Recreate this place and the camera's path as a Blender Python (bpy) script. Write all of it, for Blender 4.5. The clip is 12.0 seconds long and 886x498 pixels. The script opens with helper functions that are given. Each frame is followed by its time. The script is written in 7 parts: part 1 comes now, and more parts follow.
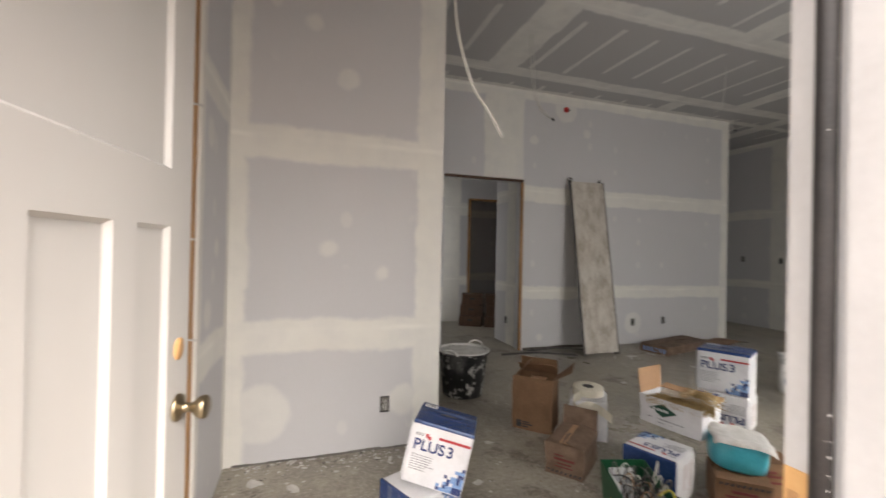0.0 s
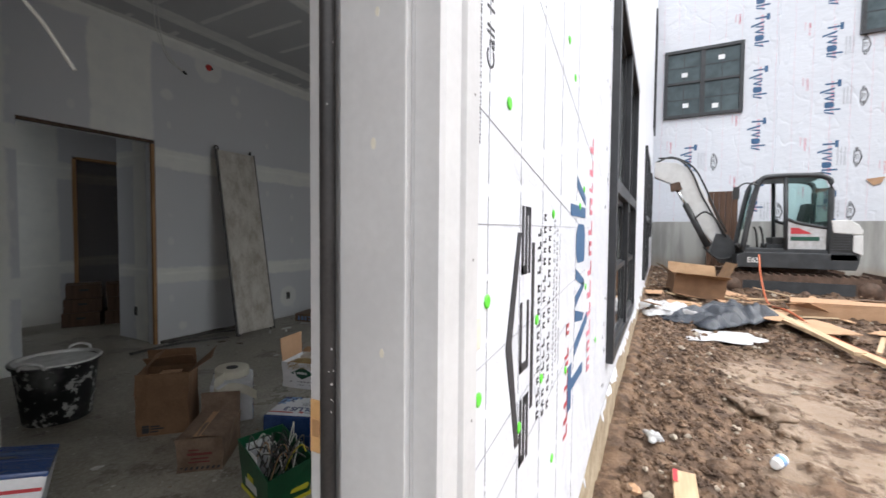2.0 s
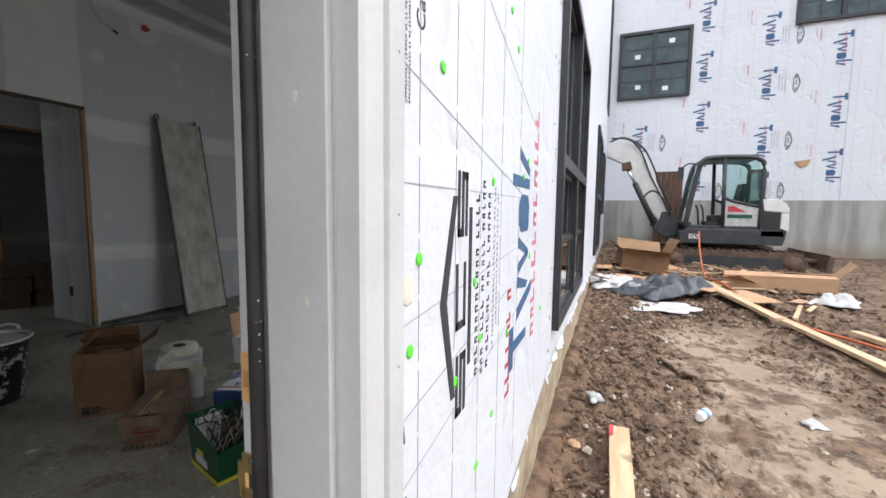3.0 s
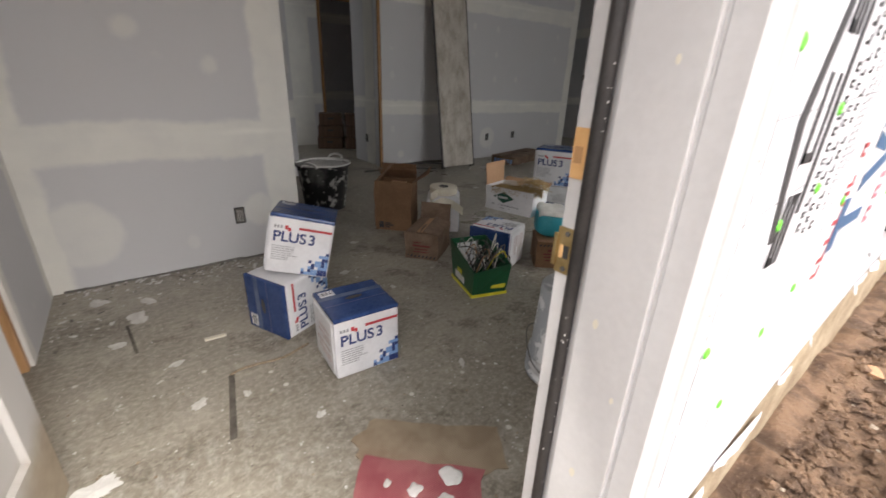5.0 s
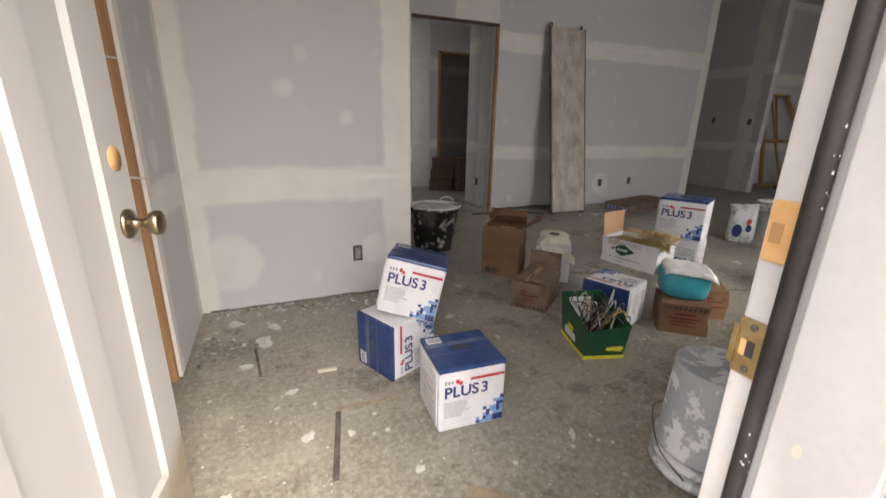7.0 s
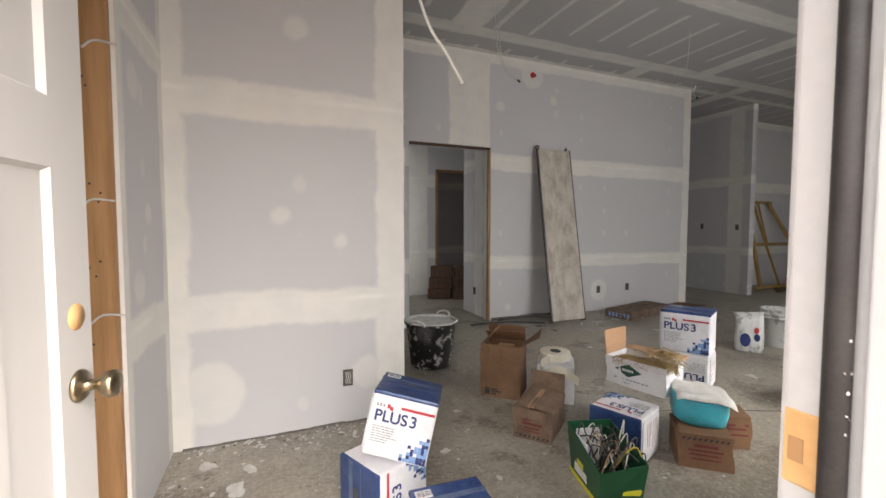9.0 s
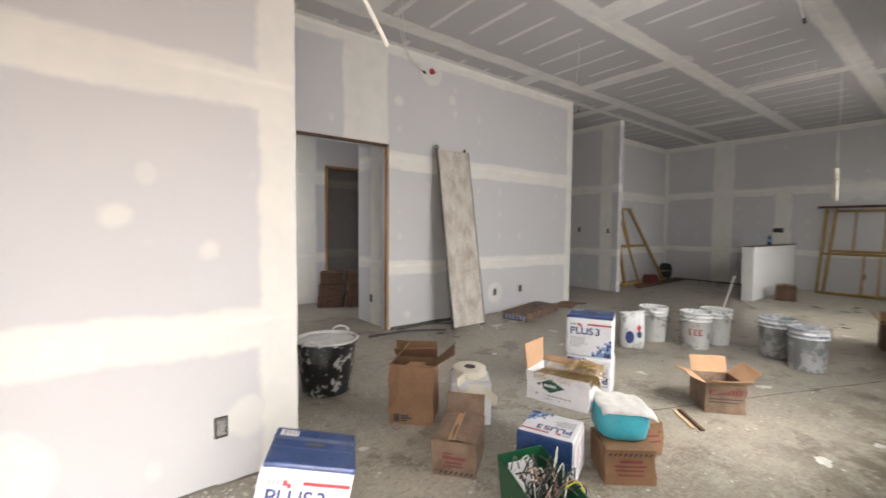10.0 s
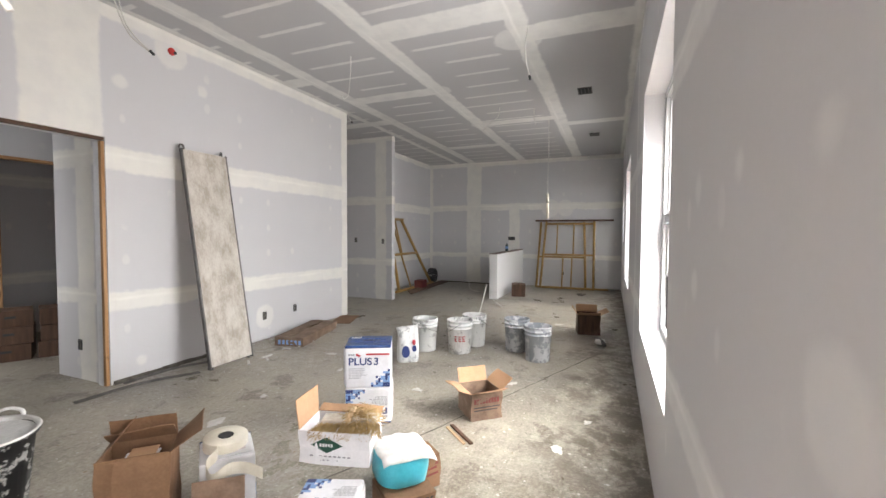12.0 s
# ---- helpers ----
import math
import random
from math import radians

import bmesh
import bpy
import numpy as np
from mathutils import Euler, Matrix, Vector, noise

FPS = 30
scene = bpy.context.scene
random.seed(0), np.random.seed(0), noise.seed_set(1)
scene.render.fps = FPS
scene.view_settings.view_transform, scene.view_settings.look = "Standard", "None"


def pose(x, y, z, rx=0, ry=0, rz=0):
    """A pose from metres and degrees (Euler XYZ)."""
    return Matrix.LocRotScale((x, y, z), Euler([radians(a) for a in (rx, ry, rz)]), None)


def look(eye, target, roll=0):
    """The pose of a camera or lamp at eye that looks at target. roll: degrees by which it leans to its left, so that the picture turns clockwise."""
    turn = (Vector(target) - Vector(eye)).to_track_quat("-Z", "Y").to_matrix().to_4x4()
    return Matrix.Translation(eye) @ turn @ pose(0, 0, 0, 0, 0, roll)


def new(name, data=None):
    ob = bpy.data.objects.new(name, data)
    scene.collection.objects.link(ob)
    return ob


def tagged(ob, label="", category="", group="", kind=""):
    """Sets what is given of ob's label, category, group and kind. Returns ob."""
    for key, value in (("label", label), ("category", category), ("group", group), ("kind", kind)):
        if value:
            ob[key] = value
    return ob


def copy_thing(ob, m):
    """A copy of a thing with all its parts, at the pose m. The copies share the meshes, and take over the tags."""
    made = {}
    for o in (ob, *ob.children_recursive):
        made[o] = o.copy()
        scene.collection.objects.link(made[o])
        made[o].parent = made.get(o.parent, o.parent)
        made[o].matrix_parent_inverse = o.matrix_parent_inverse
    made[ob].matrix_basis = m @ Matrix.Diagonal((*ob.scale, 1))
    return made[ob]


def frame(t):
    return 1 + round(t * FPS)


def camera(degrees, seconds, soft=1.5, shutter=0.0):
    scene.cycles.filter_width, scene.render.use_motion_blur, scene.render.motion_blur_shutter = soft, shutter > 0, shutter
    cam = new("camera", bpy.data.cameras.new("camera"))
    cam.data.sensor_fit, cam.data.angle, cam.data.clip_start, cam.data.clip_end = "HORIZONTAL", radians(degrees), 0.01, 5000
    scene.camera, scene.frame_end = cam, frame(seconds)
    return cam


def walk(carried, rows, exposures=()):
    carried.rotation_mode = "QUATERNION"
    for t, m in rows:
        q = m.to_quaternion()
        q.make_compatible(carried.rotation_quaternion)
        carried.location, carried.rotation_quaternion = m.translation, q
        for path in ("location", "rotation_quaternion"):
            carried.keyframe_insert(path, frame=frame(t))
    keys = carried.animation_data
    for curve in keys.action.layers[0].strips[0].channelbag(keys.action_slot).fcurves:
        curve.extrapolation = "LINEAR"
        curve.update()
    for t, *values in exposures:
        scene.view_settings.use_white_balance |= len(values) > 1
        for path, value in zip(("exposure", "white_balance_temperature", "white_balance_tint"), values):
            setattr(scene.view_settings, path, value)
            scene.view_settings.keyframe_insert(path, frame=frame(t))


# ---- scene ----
cam = camera(94.0, 12.0, soft=1.5, shutter=0.3)
PATH = [
    (0, (-0.008, 0.918, 1.2), (0.612, 2.819, 1.21), 1.2),
    (0.4, (0.035, 0.895, 1.204), (1.041, 2.623, 1.194), 0.8),
    (0.5, (0.046, 0.89, 1.2), (1.13, 2.571, 1.196), 1.0),
    (1, (0.075, 0.869, 1.194), (1.489, 2.284, 1.176), 0.9),
    (1.5, (0.09, 0.854, 1.191), (1.718, 2.015, 1.148), 0.7),
    (2, (0.121, 0.849, 1.183), (1.888, 1.783, 1.105), 0.5),
    (2.5, (0.123, 0.81, 1.163), (1.964, 1.582, 1.036), 0.4),
    (2.7, (0.122, 0.794, 1.162), (1.975, 1.533, 1.019), 0.3),
    (4.3, (0.073, 0.852, 1.065), (1.541, 2.093, 0.511), 1.9),
    (4.5, (0.061, 0.86, 1.054), (1.443, 2.171, 0.444), 2.0),
    (5, (0.024, 0.889, 1.022), (1.142, 2.366, 0.268), 2.0),
    (5.5, (-0.013, 0.926, 1.004), (0.92, 2.487, 0.172), 1.8),
    (6, (-0.023, 0.948, 0.993), (0.794, 2.571, 0.158), 1.5),
    (6.5, (-0.007, 0.962, 0.994), (0.749, 2.651, 0.234), 1.4),
    (7, (0.006, 0.967, 1.043), (0.74, 2.733, 0.458), 1.1),
    (7.5, (0.007, 0.953, 1.092), (0.718, 2.786, 0.727), 0.9),
    (7.7, (0.008, 0.951, 1.104), (0.711, 2.799, 0.8), 0.8),
    (9.3, (0.077, 1.066, 1.137), (0.87, 2.9, 1.044), 0.2),
    (9.5, (0.071, 1.126, 1.14), (0.919, 2.934, 1.032), 0.3),
    (10, (0.126, 1.376, 1.159), (1.349, 2.955, 1.062), 0.5),
    (10.5, (0.164, 1.495, 1.235), (1.694, 2.779, 1.138), 0.7),
    (11, (0.184, 1.506, 1.311), (1.88, 2.563, 1.219), 0.2),
    (11.5, (0.266, 1.522, 1.306), (2.071, 2.38, 1.233), -0.2),
    (12, (0.353, 1.515, 1.313), (2.204, 2.271, 1.237), 0.3),
]

walk(cam, [(t, look(eye, target, roll)) for t, eye, target, roll in PATH],
     exposures=[(0.0, 2.35, 7000, 13), (0.8, 2.05, 6750, 11), (1.5, 1.5, 6450, 9), (2.5, 0.95, 6100, 8), (4.3, 1.12, 6200, 9), (5.0, 1.6, 6700, 12), (5.5, 1.8, 6950, 14), (6.5, 1.95, 6900, 13), (7.0, 2.1, 6850, 13), (7.7, 2.35, 6850, 13), (9.5, 2.9, 6850, 13), (10.0, 3.3, 6850, 13), (10.5, 3.45, 6850, 14), (12.0, 3.75, 6650, 13)])

# ---- world and lights ----
world = bpy.data.worlds.new("overcast")
world.use_nodes = True
scene.world = world
wn, wl = world.node_tree.nodes, world.node_tree.links
sky = wn.new("ShaderNodeTexSky")
sky.sky_type, sky.sun_disc = "NISHITA", False
sky.sun_elevation, sky.sun_rotation = radians(55), radians(160)
sky.air_density, sky.dust_density, sky.ozone_density = 1.0, 6.0, 1.0
sat = wn.new("ShaderNodeHueSaturation")
sat.inputs["Saturation"].default_value = 0.35
wl.new(sky.outputs[0], sat.inputs["Color"])
wl.new(sat.outputs[0], wn["Background"].inputs[0])
wn["Background"].inputs[1].default_value = 0.15

sun = new("sun", bpy.data.lights.new("sun", "SUN"))
sun.data.energy, sun.data.angle, sun.data.color = 1.1, radians(40), (1.0, 0.98, 0.95)
sun.matrix_world = look((0, 0, 26), (24, 2, 0))


def window_light(name, x, y, z, toward, width, height, power):
    lamp = new(name, bpy.data.lights.new(name, "AREA"))
    lamp.data.shape, lamp.data.size, lamp.data.size_y = "RECTANGLE", width, height
    lamp.data.energy, lamp.data.color = power, (0.93, 0.97, 1.0)
    lamp.matrix_world = look((x, y, z), toward)
    lamp.data.spread = radians(155)
    return lamp


# area lamps that stand in for daylight through the openings
window_light("window_light", 3.18, 1.20, 1.5, (3.18, 4, 1.2), 1.7, 1.8, 4.6)
# added fill lamp in the open doorway, brightens entry wall and floor
door_fill = window_light("door_fill", 0.19, 1.27, 1.1, (0.3, 3.0, 0.6), 0.50, 1.6, 1.6)
door_fill.data.spread, door_fill.data.color = radians(150), (1.0, 0.97, 0.93)
window_light("window_light", 7.4, 1.20, 1.5, (7.4, 4, 1.2), 1.7, 1.8, 1.8)
window_light("window_light", 9.9, 1.20, 1.75, (9.9, 4, 1.0), 0.9, 1.1, 0.45)
# added lamp at an unseen opening, lights the inner room's far wall
window_light("window_light", 0.67, 6.95, 1.4, (2.2, 8.3, 1.1), 0.9, 1.4, 2.6)


# ---- materials ----
class Nodes:
    """Short hand for node trees."""

    def __init__(self, name):
        self.mat = bpy.data.materials.new(name)
        self.mat.use_nodes = True
        self.n, self.l = self.mat.node_tree.nodes, self.mat.node_tree.links
        self.bsdf = self.n["Principled BSDF"]
        self.geo = self.n.new("ShaderNodeNewGeometry")
        self.tc = self.n.new("ShaderNodeTexCoord")
        self.pos = self.geo.outputs["Position"]
        self.local = self.tc.outputs["Object"]

    def put(self, socket, value):
        if isinstance(value, bpy.types.NodeSocket):
            self.l.new(value, socket)
        elif isinstance(value, (tuple, list)) and len(value) == 3 and socket.type == "RGBA":
            socket.default_value = (*value, 1)
        else:
            socket.default_value = value

    def math(self, op, a, b=0.0, c=0.0):
        node = self.n.new("ShaderNodeMath")
        node.operation = op
        for k, value in enumerate((a, b, c)):
            self.put(node.inputs[k], value)
        return node.outputs[0]

    def axes(self, vector):
        node = self.n.new("ShaderNodeSeparateXYZ")
        self.l.new(vector, node.inputs[0])
        return node.outputs

    def vec(self, x, y, z=0.0):
        node = self.n.new("ShaderNodeCombineXYZ")
        for k, value in enumerate((x, y, z)):
            self.put(node.inputs[k], value)
        return node.outputs[0]

    def noise(self, scale, detail=4.0, vector=None, rough=0.55, stretch=None):
        node = self.n.new("ShaderNodeTexNoise")
        vector = vector or self.pos
        if stretch:
            m = self.n.new("ShaderNodeMapping")
            m.inputs["Scale"].default_value = stretch
            self.l.new(vector, m.inputs[0])
            vector = m.outputs[0]
        self.l.new(vector, node.inputs["Vector"])
        node.inputs["Scale"].default_value, node.inputs["Detail"].default_value = scale, detail
        node.inputs["Roughness"].default_value = rough
        return node.outputs[0]

    def ramp(self, value, low, high, out0=0.0, out1=1.0):
        node = self.n.new("ShaderNodeMapRange")
        node.interpolation_type = "SMOOTHSTEP"
        for k, v in enumerate((value, low, high, out0, out1)):
            self.put(node.inputs[k], v)
        return node.outputs[0]

    def mix(self, factor, a, b):
        node = self.n.new("ShaderNodeMix")
        node.data_type = "RGBA"
        self.put(node.inputs[0], factor)
        self.put(node.inputs[6], a)
        self.put(node.inputs[7], b)
        return node.outputs[2]

    def band(self, coord, centre, half, soft, wobble):
        off = self.math("ABSOLUTE", self.math("ADD", self.math("SUBTRACT", coord, centre), wobble))
        return self.ramp(off, half + soft, half - soft)

    def most(self, values):
        out = values[0]
        for v in values[1:]:
            out = self.math("MAXIMUM", out, v)
        return out

    def bump(self, height, strength=0.3, distance=0.01):
        node = self.n.new("ShaderNodeBump")
        node.inputs["Strength"].default_value, node.inputs["Distance"].default_value = strength, distance
        self.l.new(height, node.inputs["Height"])
        self.l.new(node.outputs[0], self.bsdf.inputs["Normal"])

    def done(self, colour, rough=0.6, metal=0.0):
        self.put(self.bsdf.inputs["Base Color"], colour)
        self.put(self.bsdf.inputs["Roughness"], rough)
        self.put(self.bsdf.inputs["Metallic"], metal)
        return self.mat


PAPER, MUD = (0.59, 0.584, 0.595), (0.75, 0.735, 0.69)


def drywall(name, axis="x", rows=(), posts=(), dabs=(), screws=True, strokes=None, paper=PAPER, mud=MUD):
    """Taped gypsum board. axis: the wall's run; rows: heights of taped seams; posts: upright seams as
    (place, half width); dabs: skimmed spots as (along, height, radius)."""
    n = Nodes(name)
    ax = n.axes(n.pos)
    u, v = (ax[0], ax[1]) if axis == "flat" else (ax["xy".index(axis)], ax[2])
    wob = n.math("ADD", n.math("MULTIPLY", n.math("SUBTRACT", n.noise(2.5, 3.0), 0.5), 0.075), n.math("MULTIPLY", n.math("SUBTRACT", n.noise(16.0, 4.0), 0.5), 0.035))
    masks, ridges = [], []
    for z, half in rows:
        masks.append(n.band(v, z, half, 0.018, wob))
        ridges.append(n.band(v, z + half * 0.35, 0.012, 0.014, n.math("MULTIPLY", wob, 0.5)))
    for x, half, *span in posts:
        up = n.band(u, x, half, 0.018, wob)
        if span:
            up = n.math("MULTIPLY", up, n.math("MULTIPLY", n.math("GREATER_THAN", v, span[0]), n.math("LESS_THAN", v, span[1])))
        masks.append(up)
    for x, z, r in dabs:
        du, dv = n.math("SUBTRACT", u, x), n.math("SUBTRACT", v, z)
        d = n.math("SQRT", n.math("ADD", n.math("MULTIPLY", du, du), n.math("MULTIPLY", dv, dv)))
        masks.append(n.ramp(n.math("ADD", d, wob), r + 0.02, r - 0.02, 0.0, 0.65))
    if screws:
        fu = n.math("ABSOLUTE", n.math("SUBTRACT", n.math("FRACT", n.math("DIVIDE", u, 0.406)), 0.5))
        fv = n.math("ABSOLUTE", n.math("SUBTRACT", n.math("FRACT", n.math("DIVIDE", v, 0.305)), 0.5))
        du, dv = n.math("MULTIPLY", fu, 0.406), n.math("MULTIPLY", fv, 0.305)
        d = n.math("SQRT", n.math("ADD", n.math("MULTIPLY", du, du), n.math("MULTIPLY", n.math("MULTIPLY", dv, dv), 0.5)))
        spot = n.ramp(n.math("ADD", d, n.math("MULTIPLY", wob, 0.6)), 0.04, 0.02, 0.0, 0.4)
        gate = n.ramp(n.noise(1.7, 1.0), 0.50, 0.58)
        masks.append(n.math("MULTIPLY", spot, gate))
    if strokes:
        gap, a, b, start = strokes
        column, bay = n.math("FLOOR", n.math("DIVIDE", u, gap)), n.math("FLOOR", n.math("DIVIDE", n.math("SUBTRACT", v, a), b))
        chance = n.n.new("ShaderNodeTexWhiteNoise")
        chance.noise_dimensions = "2D"
        n.l.new(n.vec(column, bay), chance.inputs["Vector"])
        pick = chance.outputs["Value"]
        fu = n.math("MULTIPLY", n.math("ABSOLUTE", n.math("SUBTRACT", n.math("FRACT", n.math("DIVIDE", u, gap)), 0.5)), gap)
        line = n.ramp(n.math("ADD", fu, n.math("MULTIPLY", wob, 0.5)), 0.034, 0.016, 0.0, 0.8)
        fv = n.math("ABSOLUTE", n.math("SUBTRACT", n.math("FRACT", n.math("DIVIDE", n.math("SUBTRACT", v, a), b)), n.math("ADD", 0.44, n.math("MULTIPLY", pick, 0.12))))
        reach = n.math("ADD", 0.22, n.math("MULTIPLY", pick, 0.16))
        end = n.ramp(n.math("SUBTRACT", n.math("ADD", fv, n.math("MULTIPLY", wob, 1.2)), reach), 0.03, -0.02)
        end = n.math("MULTIPLY", end, n.math("GREATER_THAN", v, start))
        masks.append(n.math("MULTIPLY", line, end))
    mask = n.most(masks) if masks else 0.0
    fine = n.noise(60.0, 6.0)
    patchy = n.noise(0.9, 3.0)
    m = n.math("MULTIPLY", mask, n.ramp(n.noise(5.0, 4.0), 0.25, 0.62, 0.7, 1.0)) if masks else 0.0
    base = n.mix(n.math("ADD", n.math("MULTIPLY", patchy, 0.5), n.math("MULTIPLY", fine, 0.2)), tuple(c * 0.92 for c in paper), tuple(min(1, c * 1.08) for c in paper))
    skim = n.mix(n.noise(9.0, 5.0), tuple(c * 0.94 for c in mud), tuple(min(1, c * 1.06) for c in mud))
    colour = n.mix(m, base, skim)
    if ridges:
        fade = n.ramp(n.noise(1.6, 3.0), 0.40, 0.60, 0.1, 0.8)
        colour = n.mix(n.math("MULTIPLY", n.most(ridges), fade), colour, tuple(min(0.84, c * 1.12) for c in mud))
    if masks:
        n.bump(n.math("ADD", n.math("MULTIPLY", mask, 0.6), n.math("MULTIPLY", fine, 0.08)), 0.35, 0.006)
    return n.done(colour, 0.85)


def mottled(name, dark, light, scale=8.0, rough=0.6, metal=0.0, bump=0.2, distance=0.005, stretch=None, local=False, fine=80.0, rough_to=None):
    """A surface with grain at two scales."""
    n = Nodes(name)
    where = n.local if local else n.pos
    big, small = n.noise(scale, 5.0, where, stretch=stretch), n.noise(fine, 4.0, where, stretch=stretch)
    f = n.ramp(n.math("ADD", n.math("MULTIPLY", big, 0.7), n.math("MULTIPLY", small, 0.3)), 0.3, 0.7)
    if bump:
        n.bump(n.math("ADD", big, n.math("MULTIPLY", small, 0.4)), bump, distance)
    return n.done(n.mix(f, dark, light), rough if rough_to is None else n.ramp(big, 0.3, 0.7, rough, rough_to), metal)


def splattered(name, base, spot, amount=0.56, scale=14.0, rough=0.5, local=True, scrapes=True):
    """A surface with dried splashes of another colour."""
    n = Nodes(name)
    where = n.local if local else n.pos
    f = n.ramp(n.noise(scale, 6.0, where, 0.65), amount, amount + 0.05)
    film = n.ramp(n.noise(scale * 0.3, 3.0, where), 0.45, 0.75, 0.0, 0.35)
    scrape = n.ramp(n.noise(scale * 2.2, 6.0, where, 0.7, (1.0, 1.0, 0.22)), 0.50, 0.66, 0.0, 0.55)
    tone = n.ramp(n.noise(scale * 0.6, 4.0, where), 0.35, 0.65, 0.8, 1.0)
    n.bump(n.math("ADD", f, n.math("MULTIPLY", scrape, 0.4)), 0.3, 0.003)
    return n.done(n.mix(n.math("MULTIPLY", n.math("MAXIMUM", f, n.math("MAXIMUM", film, scrape if scrapes else 0.0)), tone), base, spot), rough)


def concrete_floor():
    n = Nodes("concrete slab")
    a, b, c = n.noise(1.1, 6.0), n.noise(5.0, 8.0, rough=0.65), n.noise(70.0, 4.0)
    base = n.mix(n.ramp(a, 0.35, 0.65), (0.185, 0.165, 0.132), (0.335, 0.305, 0.25))
    base = n.mix(n.ramp(b, 0.48, 0.75, 0.0, 0.55), base, (0.47, 0.435, 0.37))
    base = n.mix(n.ramp(n.noise(2.3, 9.0, rough=0.74), 0.54, 0.61, 0.0, 0.7), base, (0.11, 0.092, 0.068))
    base = n.mix(n.ramp(n.noise(46.0, 7.0, rough=0.75), 0.42, 0.66, 0.0, 0.5), base, (0.50, 0.465, 0.40))
    base = n.mix(n.ramp(n.noise(17.0, 8.0, n.pos, 0.8, (1.0, 2.2, 1.0)), 0.52, 0.66, 0.0, 0.6), base, (0.12, 0.10, 0.075))
    base = n.mix(n.ramp(n.noise(130.0, 3.0), 0.60, 0.72, 0.0, 0.55), base, (0.11, 0.095, 0.075))
    film = n.math("MULTIPLY", n.ramp(n.noise(7.0, 8.0, n.pos, 0.75, (2.4, 1.0, 1.0)), 0.52, 0.66), n.ramp(n.noise(0.9, 3.0), 0.45, 0.6))
    base = n.mix(n.math("MULTIPLY", film, 0.4), base, (0.56, 0.54, 0.50))
    white = n.math("MULTIPLY", n.ramp(n.noise(13.0, 8.0, rough=0.8), 0.615, 0.65), n.ramp(n.noise(1.6, 2.0), 0.40, 0.55))
    base = n.mix(n.math("MULTIPLY", white, 0.8), base, (0.64, 0.62, 0.59))
    for scale, size, colour, gate in ((11.0, 0.13, (0.58, 0.56, 0.52), 0.55), (34.0, 0.12, (0.08, 0.07, 0.055), 0.58), (48.0, 0.16, (0.60, 0.58, 0.54), 0.60)):
        vor = n.n.new("ShaderNodeTexVoronoi")
        vor.inputs["Scale"].default_value = scale
        n.l.new(n.pos, vor.inputs["Vector"])
        specks = n.math("MULTIPLY", n.ramp(vor.outputs["Distance"], size, size * 0.6), n.ramp(n.noise(4.0, 2.0), gate - 0.06, gate))
        base = n.mix(specks, base, colour)
    ax = n.axes(n.pos)
    # moist dirt along the window wall, with the shade under the sills painted in
    damp_and_shade = n.math("MULTIPLY", n.ramp(n.math("ADD", ax[1], n.math("MULTIPLY", n.math("SUBTRACT", n.noise(1.8, 4.0), 0.5), 1.4)), 2.1, 1.45), n.ramp(n.noise(5.5, 7.0, rough=0.75), 0.42, 0.56))
    base = n.mix(n.math("MULTIPLY", n.math("MULTIPLY", damp_and_shade, n.ramp(ax[0], 1.3, 1.9)), 0.8), base, (0.085, 0.065, 0.045))
    n.bump(n.math("ADD", n.math("ADD", n.math("MULTIPLY", b, 0.5), n.math("MULTIPLY", c, 0.3)), white), 0.35, 0.004)
    return n.done(base, n.ramp(n.math("ADD", n.math("MULTIPLY", a, 0.6), n.math("MULTIPLY", b, 0.4)), 0.35, 0.65, 0.26, 0.56))


def soil_material():
    n = Nodes("wet clay soil")
    a, b, c = n.noise(1.3, 5.0), n.noise(11.0, 7.0), n.noise(90.0, 5.0)
    base = n.mix(n.ramp(b, 0.35, 0.65), (0.060, 0.034, 0.020), (0.18, 0.112, 0.068))
    base = n.mix(n.ramp(c, 0.55, 0.75, 0.0, 0.5), base, (0.26, 0.19, 0.135))
    ax = n.axes(n.pos)
    path = n.math("ABSOLUTE", n.math("ADD", n.math("SUBTRACT", ax[1], -0.15), n.math("MULTIPLY", n.math("SUBTRACT", n.noise(1.1, 3.0), 0.5), 1.6)))
    smear = n.math("MULTIPLY", n.math("MULTIPLY", n.ramp(path, 0.62, 0.3), n.ramp(ax[0], 5.4, 4.2)), n.ramp(n.noise(3.2, 7.0, rough=0.7), 0.58, 0.47))
    base = n.mix(n.math("MULTIPLY", smear, 0.9), base, n.mix(a, (0.24, 0.168, 0.115), (0.36, 0.265, 0.185)))
    n.bump(n.math("ADD", n.math("MULTIPLY", b, n.ramp(smear, 0.0, 1.0, 1.0, 0.25)), n.math("MULTIPLY", c, 0.5)), 0.9, 0.02)
    return n.done(base, n.math("SUBTRACT", 0.85, n.math("MULTIPLY", smear, 0.45)))


